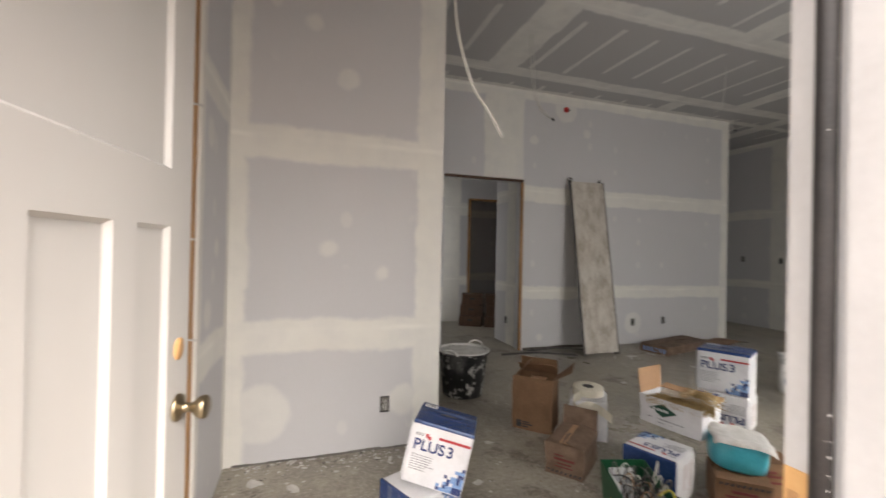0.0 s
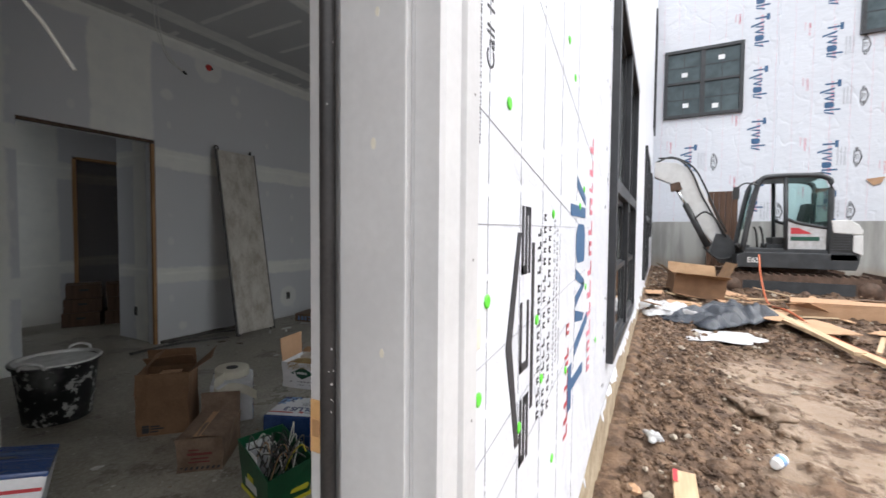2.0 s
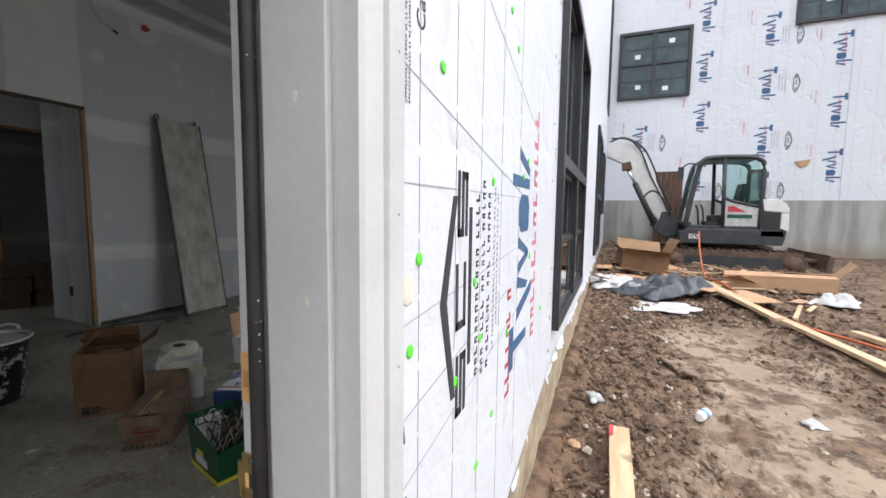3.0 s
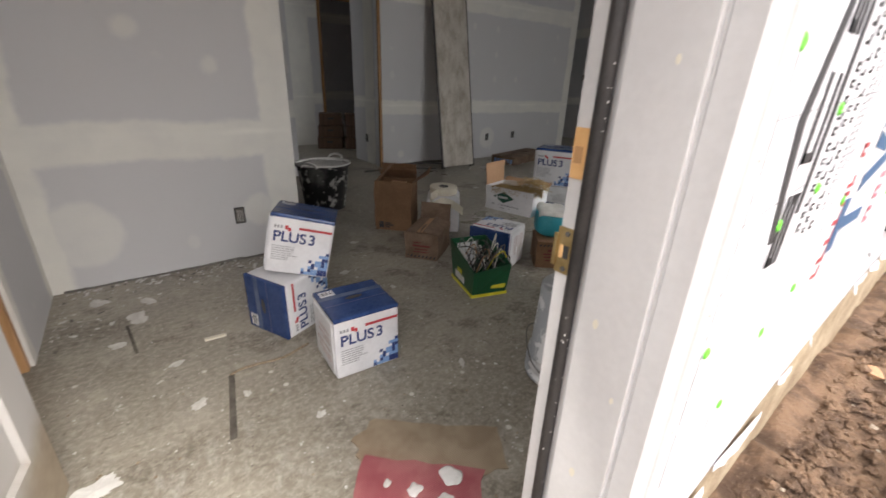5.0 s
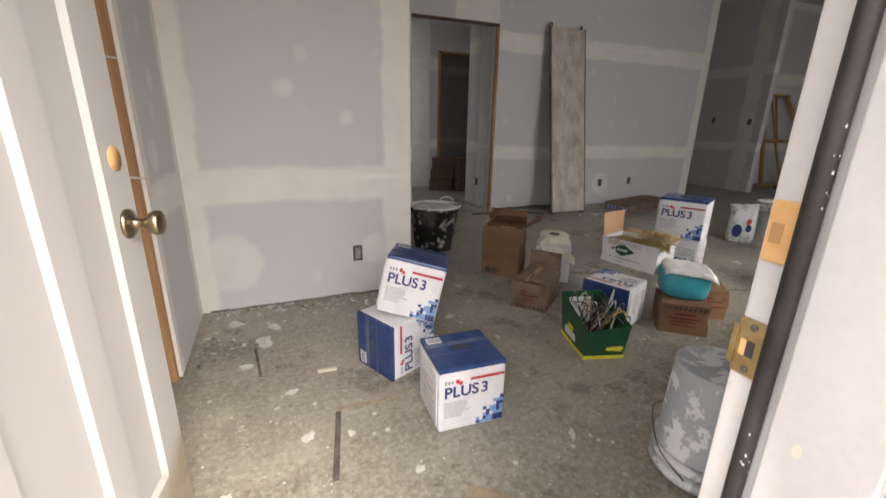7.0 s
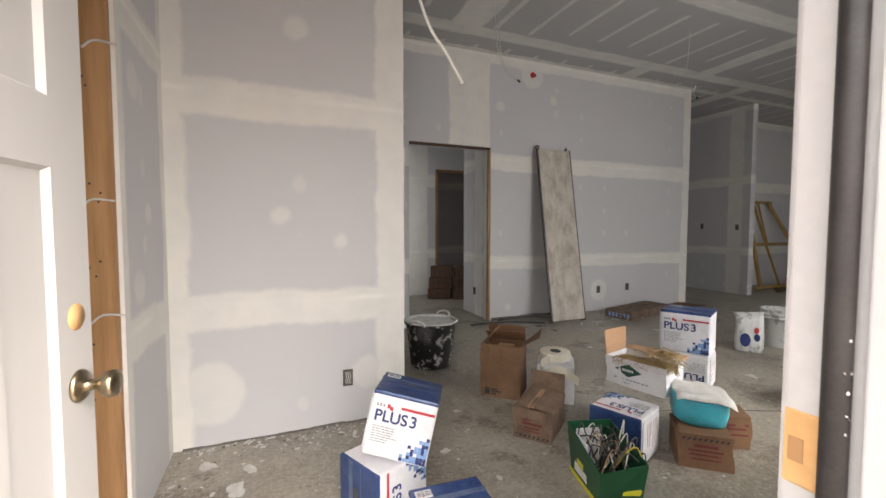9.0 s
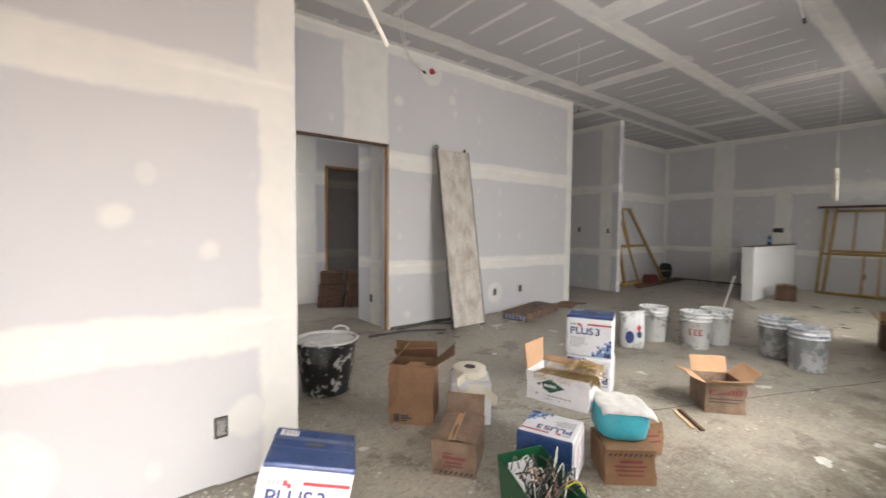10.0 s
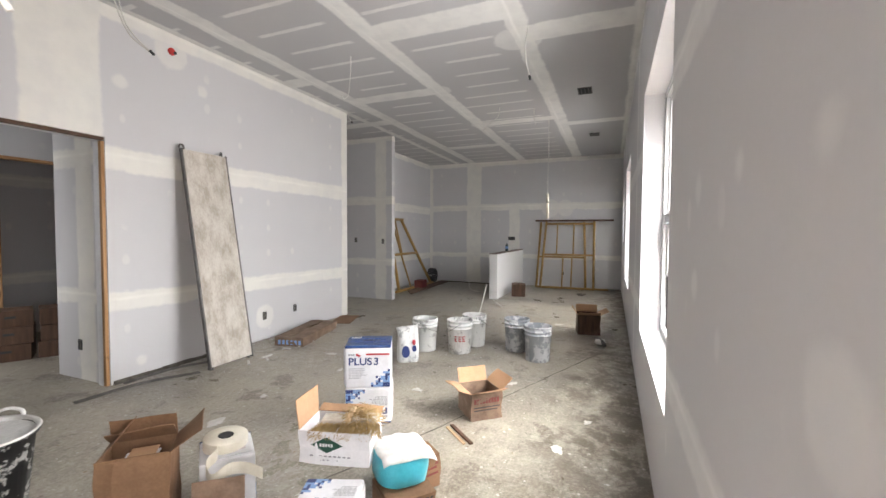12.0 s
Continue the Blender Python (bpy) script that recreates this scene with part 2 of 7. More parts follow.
def wrap_material():
    n = Nodes("house wrap")
    ridged = n.math("ABSOLUTE", n.math("SUBTRACT", n.noise(2.4, 5.0, stretch=(1, 1, 1.7)), 0.5))
    small = n.math("ABSOLUTE", n.math("SUBTRACT", n.noise(9.0, 4.0), 0.5))
    crease = n.ramp(n.math("ABSOLUTE", n.math("SUBTRACT", n.noise(1.3, 3.0, stretch=(1, 1, 0.6)), 0.5)), 0.0, 0.03)
    n.bump(n.math("ADD", n.math("ADD", n.math("MULTIPLY", ridged, 2.6), n.math("MULTIPLY", small, 0.7)), n.math("MULTIPLY", crease, 0.5)), 0.6, 0.013)
    f = n.noise(0.8, 4.0)
    return n.done(n.mix(f, (0.60, 0.615, 0.66), (0.71, 0.725, 0.765)), 0.45)


def foundation_material():
    n = Nodes("formed concrete")
    streak = n.noise(3.0, 5.0, stretch=(1, 1, 0.15))
    base = n.mix(n.ramp(streak, 0.35, 0.65), (0.24, 0.235, 0.22), (0.40, 0.395, 0.37))
    ax = n.axes(n.pos)
    dirt = n.ramp(n.math("ADD", ax[2], n.math("MULTIPLY", n.noise(2.0, 4.0), 0.5)), 0.95, 0.45)
    base = n.mix(n.math("MULTIPLY", dirt, 0.7), base, (0.23, 0.165, 0.11))
    n.bump(n.noise(20.0, 5.0), 0.3, 0.01)
    return n.done(base, 0.8)


def timber(name, dark, light, along="z"):
    n = Nodes(name)
    s = {"x": (0.08, 1, 1), "y": (1, 0.08, 1), "z": (1, 1, 0.08)}[along]
    g = n.noise(28.0, 5.0, n.local, stretch=s)
    k = n.ramp(n.noise(5.0, 2.0, n.local), 0.68, 0.75, 0.0, 0.7)
    base = n.mix(n.ramp(g, 0.3, 0.7), dark, light)
    n.bump(g, 0.2, 0.002)
    return n.done(n.mix(k, base, tuple(c * 0.35 for c in dark)), 0.65)


def glass_material(name="window glass", tint=(0.9, 0.95, 0.95)):
    n = Nodes(name)
    n.bsdf.inputs["Transmission Weight"].default_value = 1.0
    n.bsdf.inputs["IOR"].default_value = 1.45
    return n.done(tint, 0.02)


M = {}
M["floor"] = concrete_floor()
M["soil"] = soil_material()
M["wrap"] = wrap_material()
M["foundation"] = foundation_material()
M["glass"] = glass_material()
M["paint"] = mottled("white trim paint", (0.50, 0.495, 0.495), (0.58, 0.575, 0.575), 6, 0.45, bump=0.05)
M["door paint"] = mottled("primed door paint", (0.62, 0.61, 0.59), (0.70, 0.69, 0.675), 4, 0.4, bump=0.05, stretch=(1, 1, 0.3))
M["black frame"] = mottled("black vinyl", (0.018, 0.019, 0.021), (0.035, 0.036, 0.04), 8, 0.4, bump=0.03)
M["white vinyl"] = mottled("white vinyl", (0.74, 0.75, 0.75), (0.8, 0.8, 0.8), 5, 0.35, bump=0.03)
M["gasket"] = mottled("dark weather strip", (0.010, 0.009, 0.009), (0.035, 0.031, 0.030), 14, 0.55, bump=0.15, distance=0.002, fine=240.0)
M["stud"] = timber("pine stud", (0.32, 0.165, 0.065), (0.46, 0.26, 0.12))
M["pine x"] = timber("pine board", (0.42, 0.29, 0.17), (0.58, 0.43, 0.27), "x")
M["dark gap"] = mottled("shadowed board edge", (0.12, 0.11, 0.1), (0.2, 0.19, 0.17), 9, 0.9)
M["card"] = mottled("brown cardboard", (0.16, 0.085, 0.043), (0.24, 0.135, 0.072), 5, 0.8, bump=0.2, distance=0.002, local=True)
M["card dark"] = mottled("scuffed dusty cardboard", (0.12, 0.075, 0.048), (0.23, 0.155, 0.108), 11, 0.75, bump=0.4, distance=0.004, local=True)
M["card light"] = mottled("light cardboard", (0.38, 0.225, 0.125), (0.47, 0.29, 0.17), 5, 0.8, bump=0.1, distance=0.003, local=True)
M["grime"] = mottled("packed floor grime", (0.06, 0.052, 0.042), (0.16, 0.145, 0.12), 12, 0.8)
M["card in"] = mottled("cardboard inside", (0.22, 0.13, 0.066), (0.30, 0.185, 0.10), 6, 0.85, bump=0.1, local=True)
M["white card"] = mottled("white printed cardboard", (0.64, 0.64, 0.66), (0.77, 0.77, 0.79), 9, 0.36, bump=0.35, distance=0.006, local=True)
M["blue"] = mottled("blue printed cardboard", (0.016, 0.038, 0.13), (0.04, 0.078, 0.21), 9, 0.2, bump=0.5, distance=0.008, local=True)
M["tape film"] = mottled("glossy tape over blue card", (0.05, 0.08, 0.17), (0.12, 0.16, 0.26), 14, 0.12, bump=0.6, distance=0.004, local=True)
M["light blue"] = mottled("pale blue print", (0.16, 0.28, 0.52), (0.22, 0.36, 0.62), 7, 0.5, bump=0, local=True)
M["navy ink"] = mottled("navy ink", (0.015, 0.03, 0.13), (0.02, 0.04, 0.16), 9, 0.5, bump=0, local=True)
M["red ink"] = mottled("red ink", (0.42, 0.03, 0.04), (0.5, 0.045, 0.055), 9, 0.5, bump=0, local=True)
M["maroon ink"] = mottled("dark red ink", (0.13, 0.022, 0.022), (0.19, 0.035, 0.03), 9, 0.6, bump=0, local=True)
M["pink ink"] = mottled("faded red ink", (0.62, 0.16, 0.22), (0.7, 0.24, 0.3), 9, 0.6, bump=0, local=True)
M["faded ink"] = mottled("sun-faded pink ink", (0.52, 0.44, 0.44), (0.64, 0.57, 0.57), 20, 0.5, bump=0, local=True)
M["grey ink"] = mottled("grey ink", (0.25, 0.25, 0.27), (0.32, 0.32, 0.34), 9, 0.6, bump=0, local=True)
M["black ink"] = mottled("black ink", (0.025, 0.025, 0.028), (0.04, 0.04, 0.045), 9, 0.6, bump=0, local=True)
M["wrap blue"] = mottled("blue wrap ink", (0.03, 0.09, 0.19), (0.05, 0.12, 0.24), 9, 0.6, bump=0, local=True)
M["green ink"] = mottled("dark green ink", (0.01, 0.06, 0.04), (0.015, 0.08, 0.05), 9, 0.6, bump=0, local=True)
M["fluor green"] = mottled("fluorescent green cap", (0.10, 0.62, 0.03), (0.16, 0.75, 0.06), 30, 0.45, bump=0.1)
M["green"] = mottled("green printed board", (0.005, 0.06, 0.025), (0.012, 0.095, 0.04), 6, 0.3, bump=0.05, local=True)
M["yellow"] = mottled("yellow print", (0.62, 0.55, 0.03), (0.72, 0.65, 0.06), 7, 0.4, bump=0.05, local=True)
M["yellow steel"] = mottled("worn yellow scaffold paint", (0.30, 0.17, 0.04), (0.42, 0.26, 0.08), 9, 0.5, bump=0.1)
M["teal"] = mottled("teal plastic", (0.03, 0.33, 0.42), (0.06, 0.42, 0.52), 8, 0.3, bump=0.05, local=True)
M["plastic white"] = splattered("grubby white plastic", (0.66, 0.66, 0.64), (0.33, 0.33, 0.32), 0.55, 11, 0.45)
M["plastic grey"] = splattered("grey plastic with dried compound", (0.30, 0.32, 0.34), (0.60, 0.61, 0.62), 0.50, 12, 0.6)
M["tub"] = splattered("black rubber with dried compound", (0.010, 0.010, 0.011), (0.62, 0.62, 0.60), 0.555, 15, 0.5, scrapes=False)
M["limp white"] = mottled("soiled white sheet", (0.34, 0.33, 0.32), (0.56, 0.56, 0.57), 9, 0.6, bump=0.5, distance=0.01, local=True)
M["footing"] = mottled("mud-splashed tan footing", (0.20, 0.14, 0.085), (0.44, 0.36, 0.25), 7, 0.85, bump=0.4, distance=0.01)
M["compound"] = mottled("dried joint compound", (0.50, 0.49, 0.47), (0.68, 0.67, 0.65), 14, 0.8, bump=0.5, local=True)
M["plank"] = mottled("weathered plywood with dried compound", (0.35, 0.30, 0.245), (0.60, 0.565, 0.51), 11, 0.8, bump=0.15, stretch=(1, 1, 0.45))
M["aluminium"] = mottled("dull aluminium", (0.42, 0.42, 0.41), (0.56, 0.56, 0.55), 12, 0.4, 0.9, bump=0.1)
M["steel"] = mottled("dirty steel", (0.10, 0.095, 0.09), (0.2, 0.19, 0.18), 12, 0.5, 0.7, bump=0.2)
M["brass"] = mottled("antique brass", (0.25, 0.20, 0.13), (0.40, 0.33, 0.22), 20, 0.28, 1.0, bump=0.03)
M["strike brass"] = mottled("worn brass strike", (0.28, 0.20, 0.09), (0.42, 0.32, 0.16), 20, 0.35, 0.9, bump=0.1)
M["bare wood"] = mottled("bare orange wood", (0.58, 0.33, 0.13), (0.72, 0.44, 0.20), 12, 0.6, bump=0.1)
M["dark"] = mottled("dark plastic", (0.02, 0.02, 0.02), (0.035, 0.035, 0.035), 10, 0.6, bump=0.05)
M["red"] = mottled("red plastic", (0.45, 0.02, 0.02), (0.6, 0.04, 0.03), 10, 0.4, bump=0.05)
M["paper"] = mottled("cream joint tape", (0.62, 0.58, 0.48), (0.72, 0.68, 0.58), 10, 0.8, bump=0.05, local=True)
M["cable"] = mottled("white cable sheath", (0.6, 0.59, 0.55), (0.7, 0.69, 0.65), 10, 0.5, bump=0)
M["poly"] = mottled("grey plastic sheet", (0.015, 0.02, 0.028), (0.045, 0.052, 0.068), 5, 0.3, bump=0.6, distance=0.03)


def ribbed(name, dark, light):
    """Soaked card with its flutes showing through."""
    n = Nodes(name)
    wave = n.n.new("ShaderNodeTexWave")
    wave.bands_direction = "Y"
    wave.inputs["Scale"].default_value, wave.inputs["Distortion"].default_value = 62.0, 1.0
    n.l.new(n.local, wave.inputs["Vector"])
    ribs = wave.outputs["Fac"]
    grain = n.noise(9.0, 6.0, n.local, 0.7)
    n.bump(n.math("ADD", ribs, grain), 0.4, 0.004)
    return n.done(n.mix(n.ramp(n.math("ADD", n.math("MULTIPLY", ribs, 0.3), grain), 0.4, 0.85), dark, light), 0.75)


M["mat red"] = ribbed("red printed card mat", (0.22, 0.03, 0.045), (0.42, 0.16, 0.16))
M["mat brown"] = ribbed("trodden brown card", (0.17, 0.12, 0.075), (0.34, 0.27, 0.19))
M["rust"] = mottled("rusty track steel", (0.07, 0.045, 0.032), (0.16, 0.10, 0.07), 10, 0.8, 0.2, bump=0.4)
M["machine grey"] = mottled("charcoal machine paint", (0.025, 0.027, 0.03), (0.05, 0.053, 0.056), 6, 0.45, bump=0.05)
M["machine white"] = mottled("dusty white machine paint", (0.58, 0.57, 0.55), (0.72, 0.715, 0.70), 5, 0.45, bump=0.05)
M["chrome"] = mottled("chrome rod", (0.6, 0.6, 0.6), (0.7, 0.7, 0.7), 5, 0.15, 1.0, bump=0)
M["dark wood"] = timber("dark stained boards", (0.06, 0.028, 0.014), (0.11, 0.055, 0.03))
M["far glass"] = mottled("dark coated glass", (0.045, 0.06, 0.065), (0.10, 0.13, 0.135), 3, 0.12, bump=0)

# ---- mesh helpers ----


def thicken(bm, geom, thickness):
    bm.normal_update()
    bmesh.ops.solidify(bm, geom=geom, thickness=thickness)


def link_mesh(name, bm, mats, parent=None, label=""):
    me = bpy.data.meshes.new(name)
    bm.normal_update()
    bm.to_mesh(me)
    bm.free()
    for m in mats if isinstance(mats, (list, tuple)) else (mats,):
        me.materials.append(M[m] if isinstance(m, str) else m)
    ob = new(name, me)
    if parent:
        ob.parent = parent
    if label:
        ob["label"] = label
    return ob


def part(name, bm, material, parent, label=""):
    return link_mesh(name, bm, material, parent, label)


def thing(name, m, label, category, group=""):
    ob = new(name)
    ob.matrix_world = m
    return tagged(ob, label, category, group)


def box(bm, x0, x1, y0, y1, z0, z1, mat=0, m=None, bevel=0.0):
    vs = [bm.verts.new((x, y, z)) for x in (x0, x1) for y in (y0, y1) for z in (z0, z1)]
    fs = []
    for ids in ((0, 1, 3, 2), (4, 6, 7, 5), (0, 4, 5, 1), (2, 3, 7, 6), (0, 2, 6, 4), (1, 5, 7, 3)):
        f = bm.faces.new([vs[i] for i in ids])
        f.material_index = mat
        fs.append(f)
    if bevel:
        edges = list({e for f in fs for e in f.edges})
        out = bmesh.ops.bevel(bm, geom=edges, offset=bevel, segments=2, affect="EDGES", profile=0.6)
        vs = list({v for f in out["faces"] for v in f.verts} | {v for v in vs if v.is_valid})
    if m is not None:
        bmesh.ops.transform(bm, matrix=m, verts=[v for v in vs if v.is_valid])
    return vs


def boxes(name, rows, mats, parent=None, bevel=0.0, label=""):
    bm = bmesh.new()
    for r in rows:
        box(bm, *r[:6], mat=r[6] if len(r) > 6 else 0, bevel=bevel)
    return link_mesh(name, bm, mats, parent, label)


def lathe(bm, profile, steps=32, mat=0, m=None, lump=0.0, seed=0):
    rings = []
    for r, z in profile:
        ring = []
        for k in range(steps):
            a = 2 * math.pi * k / steps
            rr = r * (1 + lump * noise.noise((math.cos(a) * 1.3, math.sin(a) * 1.3, z * 6 + seed))) if lump else r
            v = bm.verts.new((rr * math.cos(a), rr * math.sin(a), z))
            ring.append(v)
        rings.append(ring)
    for a, b in zip(rings, rings[1:]):
        for k in range(steps):
            f = bm.faces.new((a[k], a[(k + 1) % steps], b[(k + 1) % steps], b[k]))
            f.material_index, f.smooth = mat, True
    for ring, flip in ((rings[0], True), (rings[-1], False)):
        f = bm.faces.new(ring[::-1] if flip else ring)
        f.material_index = mat
    if m is not None:
        bmesh.ops.transform(bm, matrix=m, verts=[v for ring in rings for v in ring])


def tube(bm, points, radius, steps=8, mat=0, closed=False):
    pts = [Vector(p) for p in points]
    rings = []
    for i, p in enumerate(pts):
        d = (pts[min(i + 1, len(pts) - 1)] - pts[max(i - 1, 0)]).normalized()
        side = d.cross(Vector((0, 0, 1)))
        side = side.normalized() if side.length > 0.05 else Vector((1, 0, 0))
        up = side.cross(d).normalized()
        rings.append([bm.verts.new(p + radius * (side * math.cos(a) + up * math.sin(a))) for a in (2 * math.pi * k / steps for k in range(steps))])
    for a, b in zip(rings, rings[1:]):
        for k in range(steps):
            f = bm.faces.new((a[k], a[(k + 1) % steps], b[(k + 1) % steps], b[k]))
            f.material_index, f.smooth = mat, True
    bm.faces.new(rings[0][::-1]).material_index = mat
    bm.faces.new(rings[-1]).material_index = mat


def curve_points(points, n=6):
    """A smooth line through the points."""
    p = [Vector(q) for q in points]
    p = [p[0] * 2 - p[1]] + p + [p[-1] * 2 - p[-2]]
    out = []
    for i in range(1, len(p) - 2):
        for k in range(n):
            t = k / n
            out.append(0.5 * (2 * p[i] + (p[i + 1] - p[i - 1]) * t + (2 * p[i - 1] - 5 * p[i] + 4 * p[i + 1] - p[i + 2]) * t * t
                              + (3 * p[i] - p[i - 1] - 3 * p[i + 1] + p[i + 2]) * t ** 3))
    return out + [p[-2]]


def prism(bm, outline, depth, mat=0, m=None):
    """A flat outline (x, y) given a thickness along z."""
    a = [bm.verts.new((x, y, 0)) for x, y in outline]
    b = [bm.verts.new((x, y, depth)) for x, y in outline]
    bm.faces.new(a[::-1]).material_index = mat
    bm.faces.new(b).material_index = mat
    for k in range(len(a)):
        j = (k + 1) % len(a)
        bm.faces.new((a[k], a[j], b[j], b[k])).material_index = mat
    if m is not None:
        bmesh.ops.transform(bm, matrix=m, verts=a + b)


def text_part(name, words, size, m, material, parent=None, spread=1.0, label="", bold=0.0):
    cu = bpy.data.curves.new(name, "FONT")
    cu.body, cu.size, cu.extrude, cu.space_character, cu.offset = words, size, 0.0004, spread, bold
    cu.align_x, cu.align_y = "CENTER", "CENTER"
    tmp = bpy.data.objects.new(name, cu)
    scene.collection.objects.link(tmp)
    me = bpy.data.meshes.new_from_object(tmp.evaluated_get(bpy.context.evaluated_depsgraph_get()))
    bpy.data.objects.remove(tmp)
    me.materials.clear()
    me.materials.append(M[material])
    ob = new(name, me)
    ob.parent = parent
    ob.matrix_basis = m
    if label:
        ob["label"] = label
    return ob


def structure(ob, label="", category=""):
    return tagged(ob, label, category, kind="structure")


def wall_rows(a0, a1, holes, z0, z1):
    """Splits a wall's run into pieces round its holes (from, to, bottom, top)."""
    rows, at = [], a0
    for h0, h1, b, t in sorted(holes):
        if h0 > at:
            rows.append((at, h0, z0, z1))
        if b > z0:
            rows.append((h0, h1, z0, b))
        if t < z1:
            rows.append((h0, h1, t, z1))
        at = h1
    if a1 > at:
        rows.append((at, a1, z0, z1))
    return rows


def wall(name, along, a0, a1, c0, c1, holes=(), z0=0.0, z1=3.20, mats=("plain",), label="", inner=0):
    """along: 'x' or 'y'; c0, c1: its two faces."""
    bm = bmesh.new()
    for p, q, b, t in wall_rows(a0, a1, holes, z0, z1):
        if along == "x":
            box(bm, p, q, c0, c1, b, t, inner)
        else:
            box(bm, c0, c1, p, q, b, t, inner)
    return structure(link_mesh(name, bm, mats), label or "taped grey gypsum board wall", "wall")


# ---- shell ----
H = 3.20
M["plain"] = drywall("taped board, hall", "x", rows=((0.72, 0.07), (1.94, 0.07), (3.15, 0.07)))
M["w front in"] = drywall("taped board, window wall", "x", rows=((0.72, 0.07), (1.94, 0.08), (3.15, 0.06)), posts=((4.9, 0.1), (8.7, 0.1)), mud=(0.71, 0.705, 0.70),
                          dabs=((0.945, 1.435, 0.034), (1.293, 1.45, 0.03), (1.69, 1.44, 0.03), (1.71, 1.17, 0.04), (0.9, 1.12, 0.07), (1.45, 1.9, 0.06), (1.1, 0.75, 0.06)))
M["w left"] = drywall("taped board, entry side", "y", rows=((0.72, 0.08), (1.92, 0.08), (3.15, 0.07)), posts=((3.40, 0.07), (2.78, 0.05)),
                      dabs=((2.95, 1.7, 0.06), (3.1, 1.2, 0.05), (2.95, 0.9, 0.06)))
M["w entry"] = drywall("taped board, entry end", "x", rows=((0.70, 0.09), (1.79, 0.09), (3.15, 0.07)), posts=((-0.40, 0.07), (0.75, 0.12)),
                       dabs=((0.56, 0.29, 0.10), (-0.25, 0.28, 0.16), (0.42, 1.06, 0.045), (0.2, 2.2, 0.06), (0.1, 1.2, 0.05), (0.0, 2.5, 0.05)))
M["w far"] = drywall("taped board, living wall", "x", rows=((0.70, 0.08), (1.93, 0.10), (3.15, 0.07)), posts=((2.22, 0.26), (5.84, 0.08), (1.35, 0.06)),
                     dabs=((4.19, 0.29, 0.15), (3.08, 3.03, 0.16), (2.75, 0.15, 0.05), (2.62, 2.6, 0.06), (3.4, 2.75, 0.05)))
M["w end"] = drywall("taped board, end wall", "y", rows=((0.74, 0.06), (2.0, 0.08), (3.15, 0.06)), posts=((6.2, 0.05), (4.95, 0.2), (3.85, 0.14, 0.0, 2.0)),
                     dabs=((2.95, 1.95, 0.22), (2.6, 1.95, 0.2)))
M["w hall"] = drywall("taped board, hall side", "y", rows=((0.74, 0.07), (1.95, 0.08), (3.15, 0.05)), posts=((5.75, 0.12), (7.0, 0.1)))
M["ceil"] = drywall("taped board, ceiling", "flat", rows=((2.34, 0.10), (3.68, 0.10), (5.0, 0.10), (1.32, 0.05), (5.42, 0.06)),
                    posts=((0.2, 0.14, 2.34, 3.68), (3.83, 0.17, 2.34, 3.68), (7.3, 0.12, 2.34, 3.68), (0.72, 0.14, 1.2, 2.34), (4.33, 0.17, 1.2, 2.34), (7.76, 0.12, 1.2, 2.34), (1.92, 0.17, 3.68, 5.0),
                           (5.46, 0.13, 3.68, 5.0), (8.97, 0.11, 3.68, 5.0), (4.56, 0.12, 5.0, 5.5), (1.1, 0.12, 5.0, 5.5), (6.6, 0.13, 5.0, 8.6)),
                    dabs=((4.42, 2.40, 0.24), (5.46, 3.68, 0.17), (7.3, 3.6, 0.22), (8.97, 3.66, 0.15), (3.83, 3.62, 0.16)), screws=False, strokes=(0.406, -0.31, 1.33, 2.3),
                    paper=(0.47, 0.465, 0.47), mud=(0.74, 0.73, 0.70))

M["w half"] = drywall("skimmed half wall", "x", paper=(0.70, 0.69, 0.675), screws=False)
W1, W2, W3 = (2.30, 4.05, 0.54, 2.42), (6.55, 8.30, 0.54, 2.42), (9.45, 10.35, 1.14, 2.42)
DOOR = (-0.46, 0.585, 0.0, 2.09)
wall("wall_front", "x", -2.4, 11.07, 1.10, 1.295, ((-0.48, 0.605, 0.0, 2.12), W1, W2, W3), mats=("w front in",), label="grey gypsum board wall with tall windows and bright reveals")
wall("wall_entry_side", "y", 2.77, 3.405, -0.55, -0.42, mats=("w left",))
wall("wall_entry_side", "y", 1.28, 2.77, -0.55, -0.42, ((1.75, 2.77, 0.0, 2.55),), mats=("w left",), label="taped gypsum board around a rough closet opening")
wall("wall_entry_end", "x", -2.4, 0.793, 3.405, 3.53, mats=("w entry",), label="taped gypsum board wall with wide cream compound seams")
wall("wall_living", "x", -2.4, 5.90, 5.44, 5.56, ((1.47, 2.50, 0.0, 2.10),), mats=("w far",), label="long taped gypsum board wall with a rough doorway")
wall("wall_living_return", "y", 5.56, 8.4, 5.78, 5.90, mats=("w hall",))
wall("wall_hall", "y", 5.50, 8.4, 7.46, 7.58, mats=("w hall",), label="taped gypsum board wall end with pale corner bead")
wall("wall_alcove", "x", 7.58, 10.95, 6.24, 6.36, mats=("w far",), label="taped gypsum board wall behind the scaffold frame")
wall("wall_end", "y", 1.295, 6.36, 10.95, 11.07, mats=("w end",), label="far gypsum board wall with darker paper")
wall("wall_back", "x", -2.4, 7.58, 8.4, 8.52, mats=("plain",))
wall("wall_west", "y", 1.28, 8.52, -2.52, -2.4, (), mats=("w hall",))
# out of view; its opening is assumed, to go with the inner room's lamp
wall("wall_room_west", "y", 5.56, 7.60, 0.50, 0.62, ((6.5, 7.4, 0.7, 2.1),), mats=("w hall",))
wall("wall_room_side", "y", 5.56, 6.20, 2.50, 2.62, mats=("w hall",), label="short pale gypsum board partition inside the doorway")
